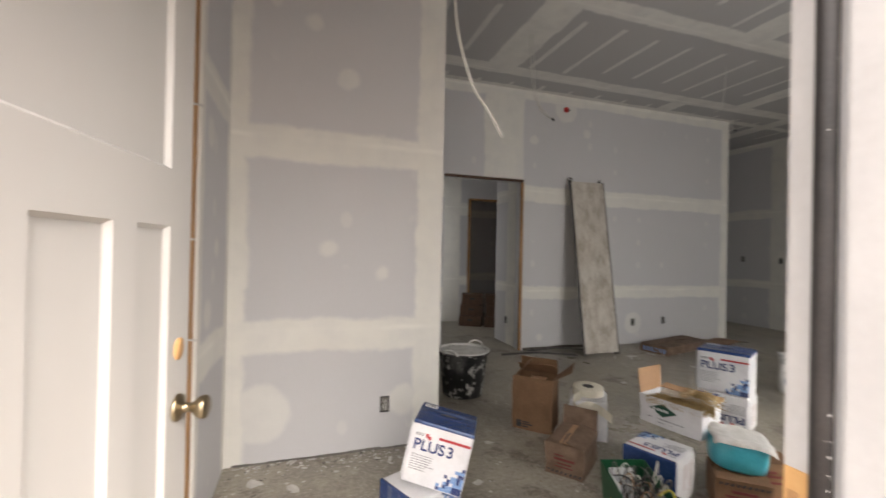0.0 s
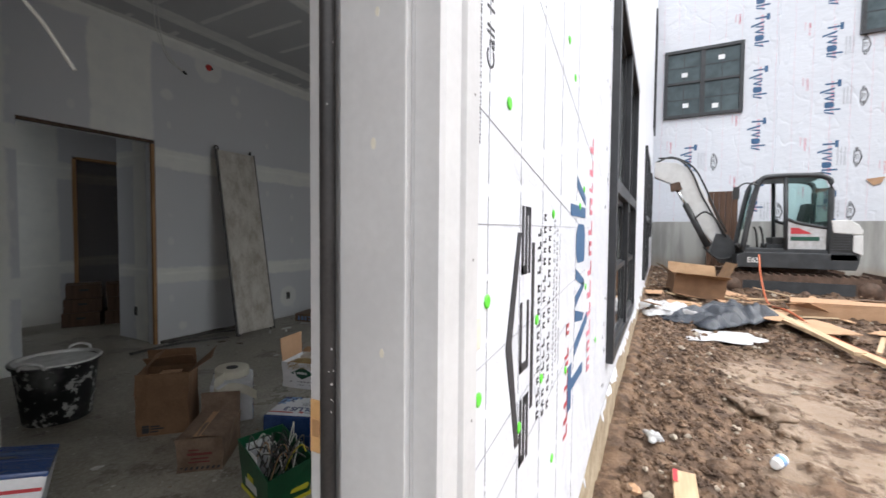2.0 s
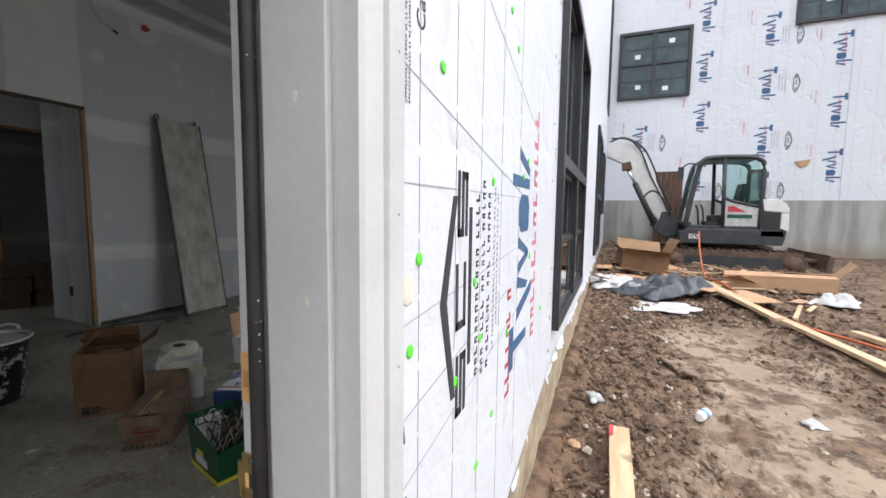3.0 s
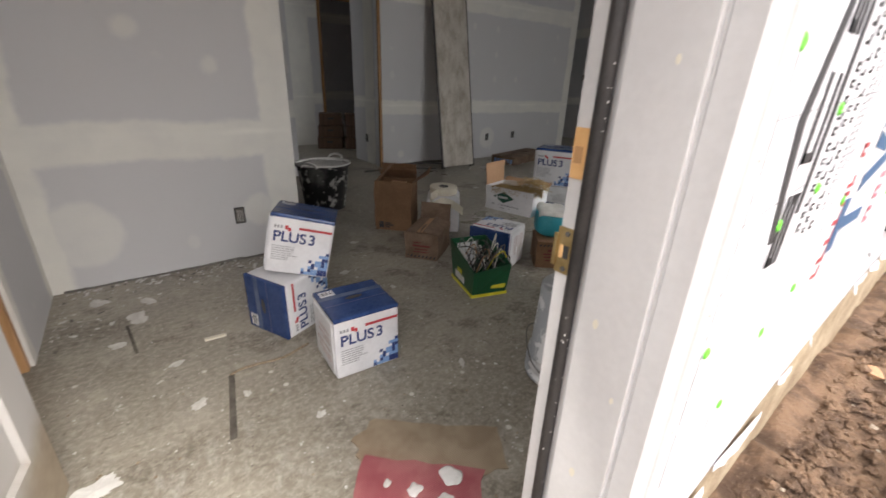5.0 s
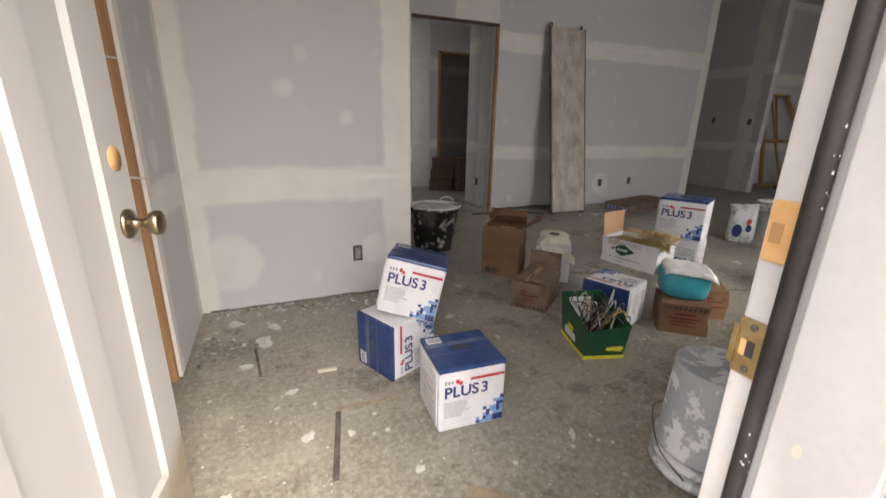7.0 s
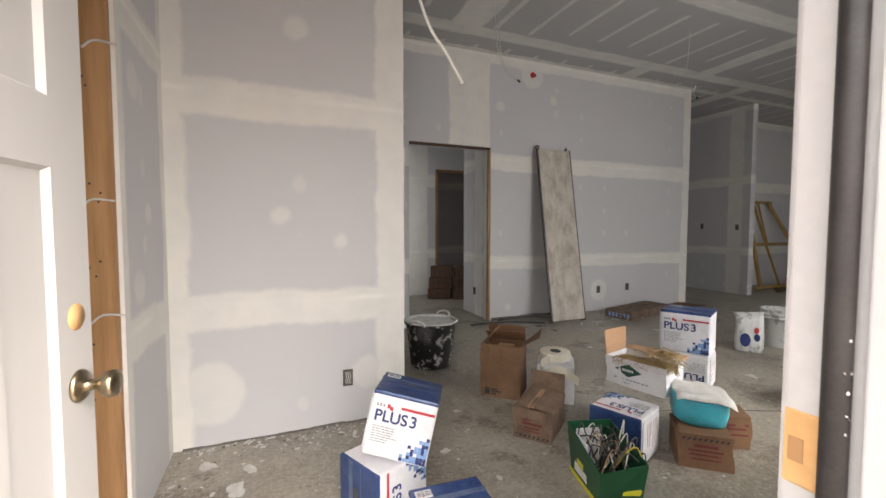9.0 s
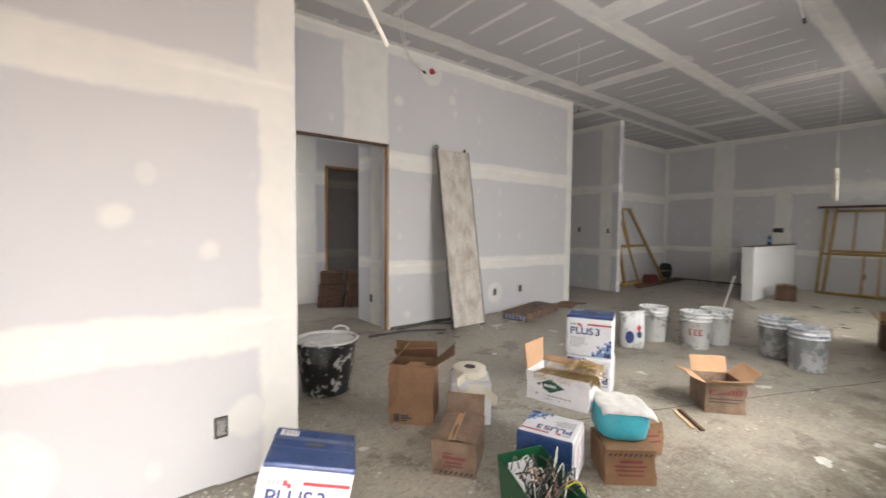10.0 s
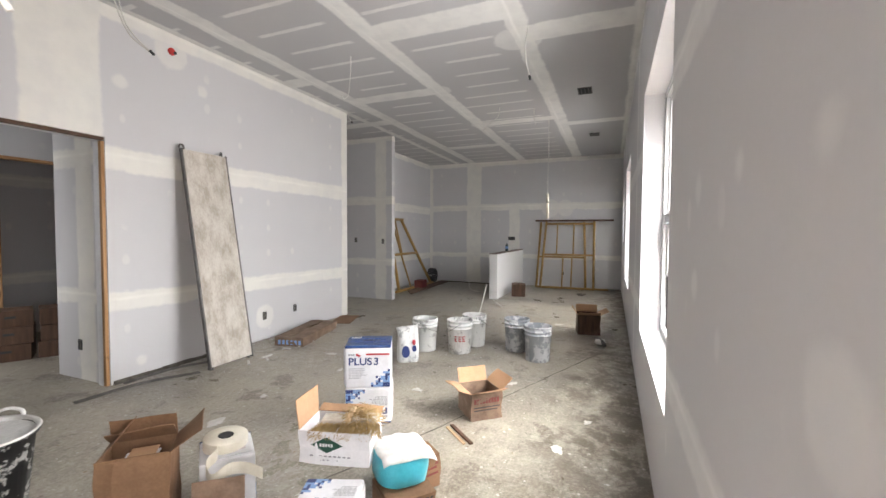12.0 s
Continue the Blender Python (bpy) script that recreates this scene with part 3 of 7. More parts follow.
wall("wall_room_far", "x", -2.4, 5.78, 7.60, 7.72, ((2.62, 3.45, 0.0, 2.13),), mats=("w far",), label="bright gypsum board wall with a dark rough doorway")
half = wall("wall_half", "x", 8.38, 10.95, 3.62, 3.78, z1=0.90, mats=("w half",), label="low white half wall with a capped top")

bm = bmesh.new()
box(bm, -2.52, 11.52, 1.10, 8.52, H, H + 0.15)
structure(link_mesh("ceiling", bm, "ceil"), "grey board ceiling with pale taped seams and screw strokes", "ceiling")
bm = bmesh.new()
box(bm, -2.52, 11.52, 1.12, 8.52, -0.2, 0.0)
structure(link_mesh("floor", bm, "floor"), "dusty concrete slab with white compound splashes", "floor")


# ---- ground ----
def ground_z(x, y):
    z = -0.1 + 0.026 * min(max(x, -3), 14)
    pile = max(0.0, 1 - abs(y - 1.05) / 0.75)
    z += 0.13 * pile * min(1, max(0, (x - 0.6) / 2.5))
    d = abs(y + 0.15 + 0.6 * math.sin(x * 0.7)) / 0.7
    rough = 0.3 if (d < 1 and x < 5) else 1.0
    if -3 < x < 14 and -8 < y < 1.2:
        n1 = noise.noise((x * 1.3, y * 1.3, 0.0)) * 0.05
        n2 = noise.noise((x * 4.1, y * 4.1, 3.0)) * 0.045
        n3 = (abs(noise.noise((x * 9.0, y * 9.0, 7.0))) + 0.5 * abs(noise.noise((x * 21.0, y * 21.0, 2.0)))) * 0.05
        z += n1 + rough * (n2 + n3)
    return z


def grid_lines(fine0, fine1, step, far):
    xs = list(np.arange(fine0, fine1 + 1e-6, step))
    grow = step
    lo, hi = xs[0], xs[-1]
    left, right = [], []
    while hi < far:
        grow *= 1.35
        lo, hi = lo - grow, hi + grow
        left.append(lo)
        right.append(hi)
    return left[::-1] + xs + right


bm = bmesh.new()
gx = grid_lines(0.4, 5.0, 0.026, 0)
gx = sorted(set([round(v, 4) for v in gx] + [round(5.0 + 0.06 * k, 4) for k in range(1, 126)] + [12.6, 13.5, 16, 22, 40, 90, 250, 600, 0.3, 0.1, -0.2, -0.6, -1.2, -2.5, -5, -12, -40, -120, -600]))
gy = grid_lines(-1.6, 1.12, 0.026, 600)
rows_ = []
for y in gy:
    rows_.append([bm.verts.new((x, y, ground_z(x, y) if y < 1.13 else -0.5)) for x in gx])
for a, b in zip(rows_, rows_[1:]):
    for k in range(len(gx) - 1):
        bm.faces.new((a[k], a[k + 1], b[k + 1], b[k])).smooth = True
structure(link_mesh("ground", bm, "soil"), "rutted wet brown clay with smooth muddy smears", "ground")

# ---- outside of the building ----
wall("wall_facade", "x", -2.6, 12.3, 1.08, 1.10, (DOOR, W1, W2, W3, (10.6, 11.6, 3.6, 6.2)), z0=0.37, z1=7.5, mats=("wrap",), label="white printed house wrap over sheathing")
boxes_ = boxes("wall_foundation", [(-2.6, -0.46, 1.085, 1.12, -0.5, 0.37), (0.585, 12.3, 1.085, 1.12, -0.5, 0.37), (-0.46, 0.585, 1.085, 1.12, -0.5, 0.0)], "footing")
structure(boxes_, "mud-stained concrete footing under the wrap", "foundation")
bm = bmesh.new()
wedge = [(0.585, 0.372), (0.585, 0.03), (0.8, 0.09), (1.0, 0.13), (1.3, 0.21), (1.6, 0.27), (2.0, 0.33), (2.4, 0.36), (2.45, 0.372)]
prism(bm, wedge, 0.004, m=Matrix(((1, 0, 0, 0), (0, 0, -1, 1.0845), (0, 1, 0, 0), (0, 0, 0, 1))))
bmesh.ops.recalc_face_normals(bm, faces=bm.faces)
low_wrap = link_mesh("low_wrap", bm, "wrap", scene.objects["wall_facade"])
b_ = boxes("wall_annex", [(12.3, 12.55, -14, 1.08, 1.52, 8.5)], "wrap")
structure(b_, "white printed house wrap on the neighbouring wing", "wall")
b_ = boxes("wall_annex_base", [(12.3, 12.6, -14, 1.08, -0.5, 1.52)], "foundation")
structure(b_, "grey board-formed concrete base with mud stains", "foundation")
# ---- windows and door ----


def facade_window(name, x0, x1, z0, z1, bar, double):
    t = structure(new(name), "tall black-framed window set in the white house wrap", "window")
    w = 0.05
    part("window_frame", frame_bm(x0, x1, z0, z1, 1.045, 1.105, w, 1.115, 1.145), ("black frame", "white vinyl"), t, "black outside and white inside frame")
    cols = ((x0 + w, (x0 + x1) / 2 - 0.03), ((x0 + x1) / 2 + 0.03, x1 - w)) if double else ((x0 + w, x1 - w),)
    if double:
        boxes("mullion", [((x0 + x1) / 2 - 0.03, (x0 + x1) / 2 + 0.03, 1.047, 1.14, z0 + w, z1 - w)], "black frame", t, 0.003)
    for a, b in cols:
        boxes("transom_bar", [(a, b, 1.047, 1.14, bar - 0.035, bar + 0.035)], "black frame", t, 0.003)
        half_ = (z0 + w + bar) / 2
        for lo, hi, y in ((z0 + w, half_, 1.075), (half_ - 0.02, bar - 0.035, 1.095), (bar + 0.035, z1 - w, 1.095)):
            sash = part("sash", frame_bm(a, b, lo, hi, y - 0.012, y + 0.006, 0.03, y + 0.006, y + 0.02), ("black frame", "white vinyl"), t)
            boxes("pane", [(a + 0.03, b - 0.03, y, y + 0.005, lo + 0.03, hi - 0.03)], "glass", sash, label="clear glass pane").visible_shadow = False
    return t


def frame_bm(x0, x1, z0, z1, ya, yb, w, yc=None, yd=None):
    bm = bmesh.new()
    for m, (p, q) in enumerate(((ya, yb), (yc, yd)) if yc else ((ya, yb),)):
        for r in ((x0, x1, p, q, z0, z0 + w), (x0, x1, p, q, z1 - w, z1), (x0, x0 + w, p, q, z0 + w, z1 - w), (x1 - w, x1, p, q, z0 + w, z1 - w)):
            box(bm, *r, mat=m, bevel=0.002)
    return bm


facade_window("window_1", *W1, 1.43, True)
facade_window("window_2", *W2, 1.43, True)
facade_window("window_3", *W3, 1.75, False)
t = facade_window("window_4", 10.6, 11.6, 3.6, 6.2, 4.9, False)

# door frame
d1 = structure(new("door_frame"), "white painted entry frame with dark weather strip and muddy marks", "door frame")
boxes("jamb", [(0.50, 0.54, 1.085, 1.238, 0.0, 2.09)], "paint", d1, 0.003)
boxes("jamb", [(-0.46, -0.42, 1.085, 1.238, 0.0, 2.09)], "paint", d1, 0.003)
boxes("head_jamb", [(-0.42, 0.50, 1.085, 1.238, 2.05, 2.09)], "paint", d1, 0.003)
boxes("stop", [(0.488, 0.50, 1.088, 1.178, 0.0, 2.05)], "paint", d1, 0.002)
boxes("stop", [(-0.42, -0.408, 1.088, 1.178, 0.0, 2.05)], "paint", d1, 0.002)
for side in (1, -1):
    bm = bmesh.new()
    prof = ((0, 0), (0.0, -0.030), (0.006, -0.034), (0.042, -0.034), (0.046, -0.028), (0.058, -0.026), (0.062, -0.032), (0.10, -0.032), (0.104, -0.026), (0.104, 0))
    x0 = 0.499 if side == 1 else -0.419
    prism(bm, [(x0 + side * u, 1.084 + v) for u, v in (prof if side == 1 else prof[::-1])], 2.16, 0)
    part("brickmould", bm, "paint", d1)
bm = bmesh.new()
tube(bm, [(0.485, 1.194, z) for z in np.linspace(0, 2.05, 30)], 0.0095, 12)
part("weather_strip", bm, "gasket", d1, "dark smudged weather strip")
for k, (y, z, r_) in enumerate(((1.13, 1.28, 0.005), (1.118, 1.05, 0.004), (1.15, 0.72, 0.006), (1.105, 0.62, 0.004), (1.14, 0.45, 0.007), (1.125, 1.42, 0.004))):
    bm = bmesh.new()
    prism(bm, [(r_ * math.cos(q * 0.5) * (0.7 + 0.5 * noise.noise((q, k, 0))), 1.6 * r_ * math.sin(q * 0.5) * (0.8 + 0.5 * noise.noise((q, k, 5)))) for q in range(12)], 0.0005, m=pose(0.4878, y, z, 90, 0, -90))
    part("mud_speck", bm, "paper", d1, "faint tan smudge")
rr = random.Random(12)
for k in range(44):
    z = rr.choice((0.42, 0.55, 0.66, 1.0, 1.35, 1.55)) + rr.uniform(-0.06, 0.06)
    s = rr.uniform(0.0004, 0.0012)
    a = rr.uniform(200, 330)
    bm = bmesh.new()
    prism(bm, [(s * math.cos(q) * rr.uniform(0.6, 1.4), s * math.sin(q) * rr.uniform(0.6, 1.8)) for q in (0, 0.9, 1.8, 2.7, 3.6, 4.5, 5.4)], 0.0006,
          m=pose(0.485 + 0.0093 * math.cos(radians(a)), 1.194 + 0.0093 * math.sin(radians(a)), z, 90, 0, a + 90))
    part("paint_speck", bm, "compound", d1, "dried white compound speck")
for k in range(9):
    bm = bmesh.new()
    lathe(bm, ((0.0028, 0), (0.002, 0.0006)), 8, m=pose(0.585, 1.0525, 0.35 + k * 0.2, 90, 0, 0))
    part("nail_hole", bm, "steel", d1)
# strike plates
boxes("deadbolt_mortise", [(0.4975, 0.501, 1.207, 1.236, 0.905, 0.972)], "bare wood", d1, 0.0015, "bare wood deadbolt mortise")
boxes("mortise_hole", [(0.4967, 0.4985, 1.220, 1.232, 0.926, 0.948)], "stud", d1, 0.0008)
bm = bmesh.new()
box(bm, 0.4965, 0.5005, 1.204, 1.2385, 0.765, 0.835, bevel=0.001)
box(bm, 0.4935, 0.498, 1.236, 1.243, 0.775, 0.825, bevel=0.001)
part("strike_plate", bm, "strike brass", d1, "worn brass strike plate")
boxes("strike_hole", [(0.4960, 0.4975, 1.217, 1.226, 0.789, 0.809)], "dark", d1, 0.0005)
boxes("strike_wood", [(0.4960, 0.4975, 1.2262, 1.233, 0.789, 0.809)], "bare wood", d1, 0.0005)
for z in (0.773, 0.827):
    bm = bmesh.new()
    lathe(bm, ((0.004, 0), (0.004, 0.0015), (0.002, 0.002)), 10, m=pose(0.4965, 1.222, z, 0, -90, 0))
    part("screw", bm, "steel", d1)


def stained_door():
    n = Nodes("primed door paint with muddy foot")
    ax = n.axes(n.local)
    w = n.noise(6.0, 5.0, n.local)
    edge = n.math("ADD", n.math("SUBTRACT", n.math("ADD", ax[2], n.math("MULTIPLY", w, 0.22)), n.math("MULTIPLY", ax[0], 0.32)), 0.0)
    dirt = n.ramp(edge, 0.12, 0.0, 0.0, 0.9)
    base = n.mix(n.noise(3.0, 4.0, n.local, stretch=(1, 1, 0.3)), (0.40, 0.39, 0.375), (0.47, 0.46, 0.44))
    n.bump(n.noise(40.0, 3.0, n.local, stretch=(1, 1, 0.1)), 0.08, 0.002)
    return n.done(n.mix(dirt, base, n.mix(n.noise(30.0, 5.0, n.local), (0.16, 0.12, 0.075), (0.36, 0.29, 0.2))), 0.42)


M["door face"] = stained_door()
a = math.degrees(math.atan2(0.88, 0.14))
door = structure(new("door_1"), "open primed white entry door with recessed panels, brass knob and muddy foot", "door")
door.matrix_world = pose(-0.42, 1.205, 0.008, 0, 0, a)
DW, DH = 0.876, 2.035
panels = [(0.125, 0.325, 0.19, 1.235), (0.40, 0.575, 0.19, 1.235), (0.65, 0.775, 0.19, 1.235), (0.125, 0.775, 1.36, 1.93)]
bm = bmesh.new()
box(bm, 0, DW, 0.012, 0.032, 0, DH)
for y0, y1 in ((0.0, 0.012), (0.032, 0.044)):
    edges_x = [0, 0.125, 0.325, 0.40, 0.575, 0.65, 0.775, DW]
    box(bm, 0, DW, y0, y1, 0, 0.19)
    box(bm, 0, DW, y0, y1, 1.235, 1.36)
    box(bm, 0, DW, y0, y1, 1.93, DH)
    for p, q in ((0, 0.125), (0.325, 0.40), (0.575, 0.65), (0.775, DW)):
        box(bm, p, q, y0, y1, 0.19, 1.235)
    for p, q in ((0, 0.125), (0.775, DW)):
        box(bm, p, q, y0, y1, 1.36, 1.93)
part("leaf", bm, "door face", door)
for p, q, lo, hi in panels:
    bm = bmesh.new()
    w = 0.008
    for sx, (e0, e1) in ((1, (p, p + w)), (-1, (q - w, q))):
        vs = [bm.verts.new(c) for c in ((e0, 0.0, lo), (e1, 0.0118, lo), (e0, 0.0118, lo), (e0, 0.0, hi), (e1, 0.0118, hi), (e0, 0.0118, hi))]
        if sx < 0:
            vs[0].co.x, vs[1].co.x, vs[2].co.x = e1, e0, e1
            vs[3].co.x, vs[4].co.x, vs[5].co.x = e1, e0, e1
        for ids in ((0, 1, 2), (3, 5, 4), (0, 3, 4, 1), (1, 4, 5, 2), (0, 2, 5, 3)):
            bm.faces.new([vs[i] for i in ids])
    for e0, sgn in ((lo, 1), (hi, -1)):
        vs = [bm.verts.new(c) for c in ((p, 0.0, e0), (p, 0.0118, e0 + sgn * w), (p, 0.0118, e0), (q, 0.0, e0), (q, 0.0118, e0 + sgn * w), (q, 0.0118, e0))]
        for ids in ((0, 1, 2), (3, 5, 4), (0, 3, 4, 1), (1, 4, 5, 2), (0, 2, 5, 3)):
            bm.faces.new([vs[i] for i in ids])
    bmesh.ops.recalc_face_normals(bm, faces=bm.faces)
    part("panel_moulding", bm, "door face", door)
knob = None
bm = bmesh.new()
lathe(bm, ((0.032, 0), (0.032, 0.004), (0.026, 0.010), (0.012, 0.014), (0.010, 0.030), (0.014, 0.036), (0.024, 0.046), (0.0275, 0.056), (0.026, 0.064), (0.018, 0.068), (0.004, 0.068)), 32,
      m=pose(0.828, 0.0, 0.815, 90, 0, 0))
part("door_knob", bm, "brass", door, "antique brass door knob")
bm = bmesh.new()
lathe(bm, ((0.026, 0), (0.026, 0.0012), (0.001, 0.0012)), 28, m=pose(0.828, 0.0, 0.952, 90, 0, 0))
part("deadbolt_hole", bm, "bare wood", door, "unfilled round deadbolt hole in bare wood")
boxes("latch_plate", [(DW - 0.0005, DW + 0.0015, 0.010, 0.034, 0.785, 0.845)], "strike brass", door, 0.0005)
boxes("edge_hole", [(DW - 0.0005, DW + 0.001, 0.012, 0.032, 0.935, 0.97)], "bare wood", door, 0.0004)

# rough framing
st = structure(new("rough_framing"), "bare pine studs around the unfinished openings", "stud")
boxes("stud", [(-0.535, -0.432, 2.733, 2.768, 0, 2.53)], "stud", st, 0.003)
boxes("stud", [(2.470, 2.498, 5.446, 5.482, 0, 2.065)], "stud", st, 0.003)
boxes("board_return", [(2.472, 2.498, 5.4825, 5.556, 0, 2.065), (1.47, 2.498, 5.49, 5.55, 2.072, 2.098)], "white card", st, 0.002)
boxes("header", [(1.47, 2.498, 5.448, 5.489, 2.072, 2.098)], "dark wood", st, 0.003)
boxes("stud", [(2.623, 2.67, 7.602, 7.715, 0, 2.10)], "stud", st, 0.003)
boxes("stud", [(3.40, 3.447, 7.602, 7.715, 0, 2.10)], "stud", st, 0.003)
boxes("header", [(2.67, 3.40, 7.602, 7.715, 2.10, 2.128)], "stud", st, 0.003)
rng = random.Random(4)
bm = bmesh.new()
for z in (1.63, 1.62, 1.60, 1.38, 1.36, 1.28, 1.25, 1.22, 1.02, 1.0, 0.97, 0.74, 0.72, 0.69, 0.55):
    lathe(bm, ((0.004, 0), (0.003, 0.0012)), 8, m=pose(-0.49 + rng.uniform(-0.025, 0.03), 2.7325, z, 90, 0, 0))
part("nail_head", bm, "dark", st)
for k, (z, x) in enumerate(((1.22, -0.475), (0.83, -0.46), (1.74, -0.455))):
    bm = bmesh.new()
    tube(bm, curve_points([(x - 0.045, 2.731, z - 0.02), (x - 0.01, 2.729, z + 0.008), (x + 0.05, 2.73, z + 0.004)]), 0.004, 6)
    part("compound_smear", bm, "compound", st)

# sill gap shown under the boards
bm = bmesh.new()
for x in np.arange(2.52, 3.9, 0.14):
    box(bm, x, x + 0.15, 5.425, 5.439, 0.0, 0.03 + 0.02 * abs(noise.noise((x * 5, 0, 0))))
structure(link_mesh("trim", bm, "grime"), "dark timber plate under the board edge", "trim")
# raised dark strips: the gap's shade under the entry board, put in as colour
bm = bmesh.new()
for x in np.arange(-0.38, 0.75, 0.09):
    box(bm, x, x + 0.092, 3.396, 3.404, 0.0, 0.006 + 0.016 * abs(noise.noise((x * 7, 2, 0))))
structure(link_mesh("trim", bm, "dark gap"), "ragged strip coloured as the shaded gap under the board edge", "trim")


# ---- electric bits ----
def outlet(m, wires=True):
    t = thing("outlet_box", m, "open electrical outlet box set in gypsum board", "outlet", "outlet boxes")
    bm = bmesh.new()
    for r in ((-0.027, -0.022, -0.006, 0.003, -0.047, 0.047), (0.022, 0.027, -0.006, 0.003, -0.047, 0.047), (-0.022, 0.022, -0.006, 0.003, -0.047, -0.042), (-0.022, 0.022, -0.006, 0.003, 0.042, 0.047)):
        box(bm, *r)
    part("box_rim", bm, "dark", t)
    boxes("box_back", [(-0.022, 0.022, -0.0015, -0.0005, -0.042, 0.042)], "dark gap", t)
    bm = bmesh.new()
    for k in range(3):
        x = -0.012 + k * 0.011
        tube(bm, curve_points([(x, 0.0, 0.03), (x + 0.004, -0.012, 0.01), (x - 0.003, -0.010, -0.02), (x + 0.006, -0.004, -0.035)], 4), 0.0018, 5)
    part("wire", bm, "compound" if wires else "dark", t)
    return t


for x, y, z, r in ((0.452, 3.405, 0.267, 0), (4.187, 5.44, 0.292, 0), (4.708, 5.44, 0.303, 0), (2.50, 5.86, 0.31, -90), (7.46, 6.33, 1.17, -90), (7.46, 5.70, 1.15, -90), (10.95, 2.63, 0.33, -90)):
    outlet(pose(x, y, z, 0, 0, r), x < 1)
t = thing("wall_box", pose(10.95, 3.92, 1.19, 0, 0, -90), "black double electrical box on gypsum board", "outlet")
boxes("cover", [(-0.09, 0.09, -0.02, 0.0, -0.045, 0.045)], "dark", t, 0.004)
t = thing("alarm_base", pose(3.08, 5.44, 3.03), "small red alarm wiring base on gypsum board", "alarm")
bm = bmesh.new()
lathe(bm, ((0.035, 0), (0.035, 0.012), (0.03, 0.02), (0.02, 0.022)), 20, m=pose(0, 0, 0, 90, 0, 0))
part("base", bm, "red", t)
bm = bmesh.new()
lathe(bm, ((0.014, 0), (0.014, 0.012), (0.01, 0.014)), 14, m=pose(0.02, -0.02, -0.01, 90, 0, 0))
part("connector", bm, "dark", t)


def hanging_wire(points, radius, tip=None, name="hanging_cable", label="loose pale cable hanging from the ceiling", mat="cable"):
    t = thing(name, pose(*points[0]), label, "cable", "hanging cables")
    o = Vector(points[0])
    bm = bmesh.new()
    tube(bm, curve_points([Vector(p) - o for p in points], 8), radius, 6)
    part("sheath", bm, mat, t)
    if tip:
        bm = bmesh.new()
        e, f = Vector(points[-1]) - o, Vector(points[-2]) - o
        d = (e - f).normalized()
        tube(bm, [e - d * 0.01, e + d * tip], radius * 2.2, 8)
        part("tip", bm, "dark", t)
    return t


hanging_wire([(0.50, 2.41, 3.198), (0.505, 2.41, 2.6), (0.505, 2.41, 2.19), (0.53, 2.40, 1.99), (0.58, 2.385, 1.83), (0.635, 2.37, 1.745), (0.69, 2.35, 1.64)], 0.0058)
hanging_wire([(1.90, 4.25, 3.198), (1.905, 4.22, 2.85), (1.914, 4.21, 2.68), (1.93, 4.17, 2.53), (1.96, 4.10, 2.43), (1.985, 4.035, 2.365)], 0.004, 0.02)
hanging_wire([(1.88, 4.27, 3.198), (1.885, 4.24, 2.85), (1.90, 4.22, 2.66), (1.935, 4.15, 2.47), (1.985, 4.035, 2.36)], 0.004)
hanging_wire([(4.2, 2.26, 3.198), (4.19, 2.28, 3.05), (4.17, 2.27, 2.9), (4.2, 2.24, 2.75)], 0.005, 0.03)
hanging_wire([(6.67, 2.63, 3.198), (6.66, 2.63, 3.08), (6.68, 2.61, 2.95)], 0.006)
hanging_wire([(6.45, 3.1, 3.198), (6.43, 3.12, 3.06), (6.3, 3.25, 2.9), (6.25, 3.3, 2.82)], 0.005)
hanging_wire([(4.14, 4.14, 3.198), (4.13, 4.14, 3.0), (4.12, 4.16, 2.8), (4.09, 4.2, 2.74), (4.06, 4.2, 2.78)], 0.004)
hanging_wire([(5.8, 5.3, 3.198), (5.78, 5.32, 3.1), (5.83, 5.3, 3.04)], 0.006, 0.02)
hanging_wire([(1.0, 2.3, 3.198), (1.0, 2.3, 3.05), (1.02, 2.28, 2.9)], 0.004)
t = hanging_wire([(7.32, 2.505, 3.198), (7.33, 2.50, 2.7), (7.31, 2.505, 2.3), (7.32, 2.505, 1.96)], 0.005, name="hanging_fixture", label="thin cable ending in pale taped connector")
for z0_, z1_, dx in ((1.83, 1.97, -0.02), (1.56, 1.82, 0.0)):
    bm = bmesh.new()
    tube(bm, [(dx, 0, z1_ - 3.198), (dx + 0.02, 0.0, z0_ - 3.198)], 0.022, 8)
    part("connector", bm, "paper", t)

for x, y in ((6.16, 1.88), (8.74, 1.855)):
    t = thing("ceiling_vent", pose(x, y, H), "dark open duct boot in the board ceiling", "vent", "ceiling vents")
    boxes("backing", [(-0.12, 0.12, -0.075, 0.075, -0.004, -0.001)], "dark", t)
    boxes("frame", [(-0.135, -0.12, -0.09, 0.09, -0.006, -0.0005), (0.12, 0.135, -0.09, 0.09, -0.006, -0.0005), (-0.12, 0.12, -0.09, -0.075, -0.006, -0.0005), (-0.12, 0.12, 0.075, 0.09, -0.006, -0.0005)], "steel", t)
    for k in range(3):
        boxes("slat", [(-0.12, 0.12, -0.05 + k * 0.045, -0.042 + k * 0.045, -0.012, -0.0045)], "steel", t)


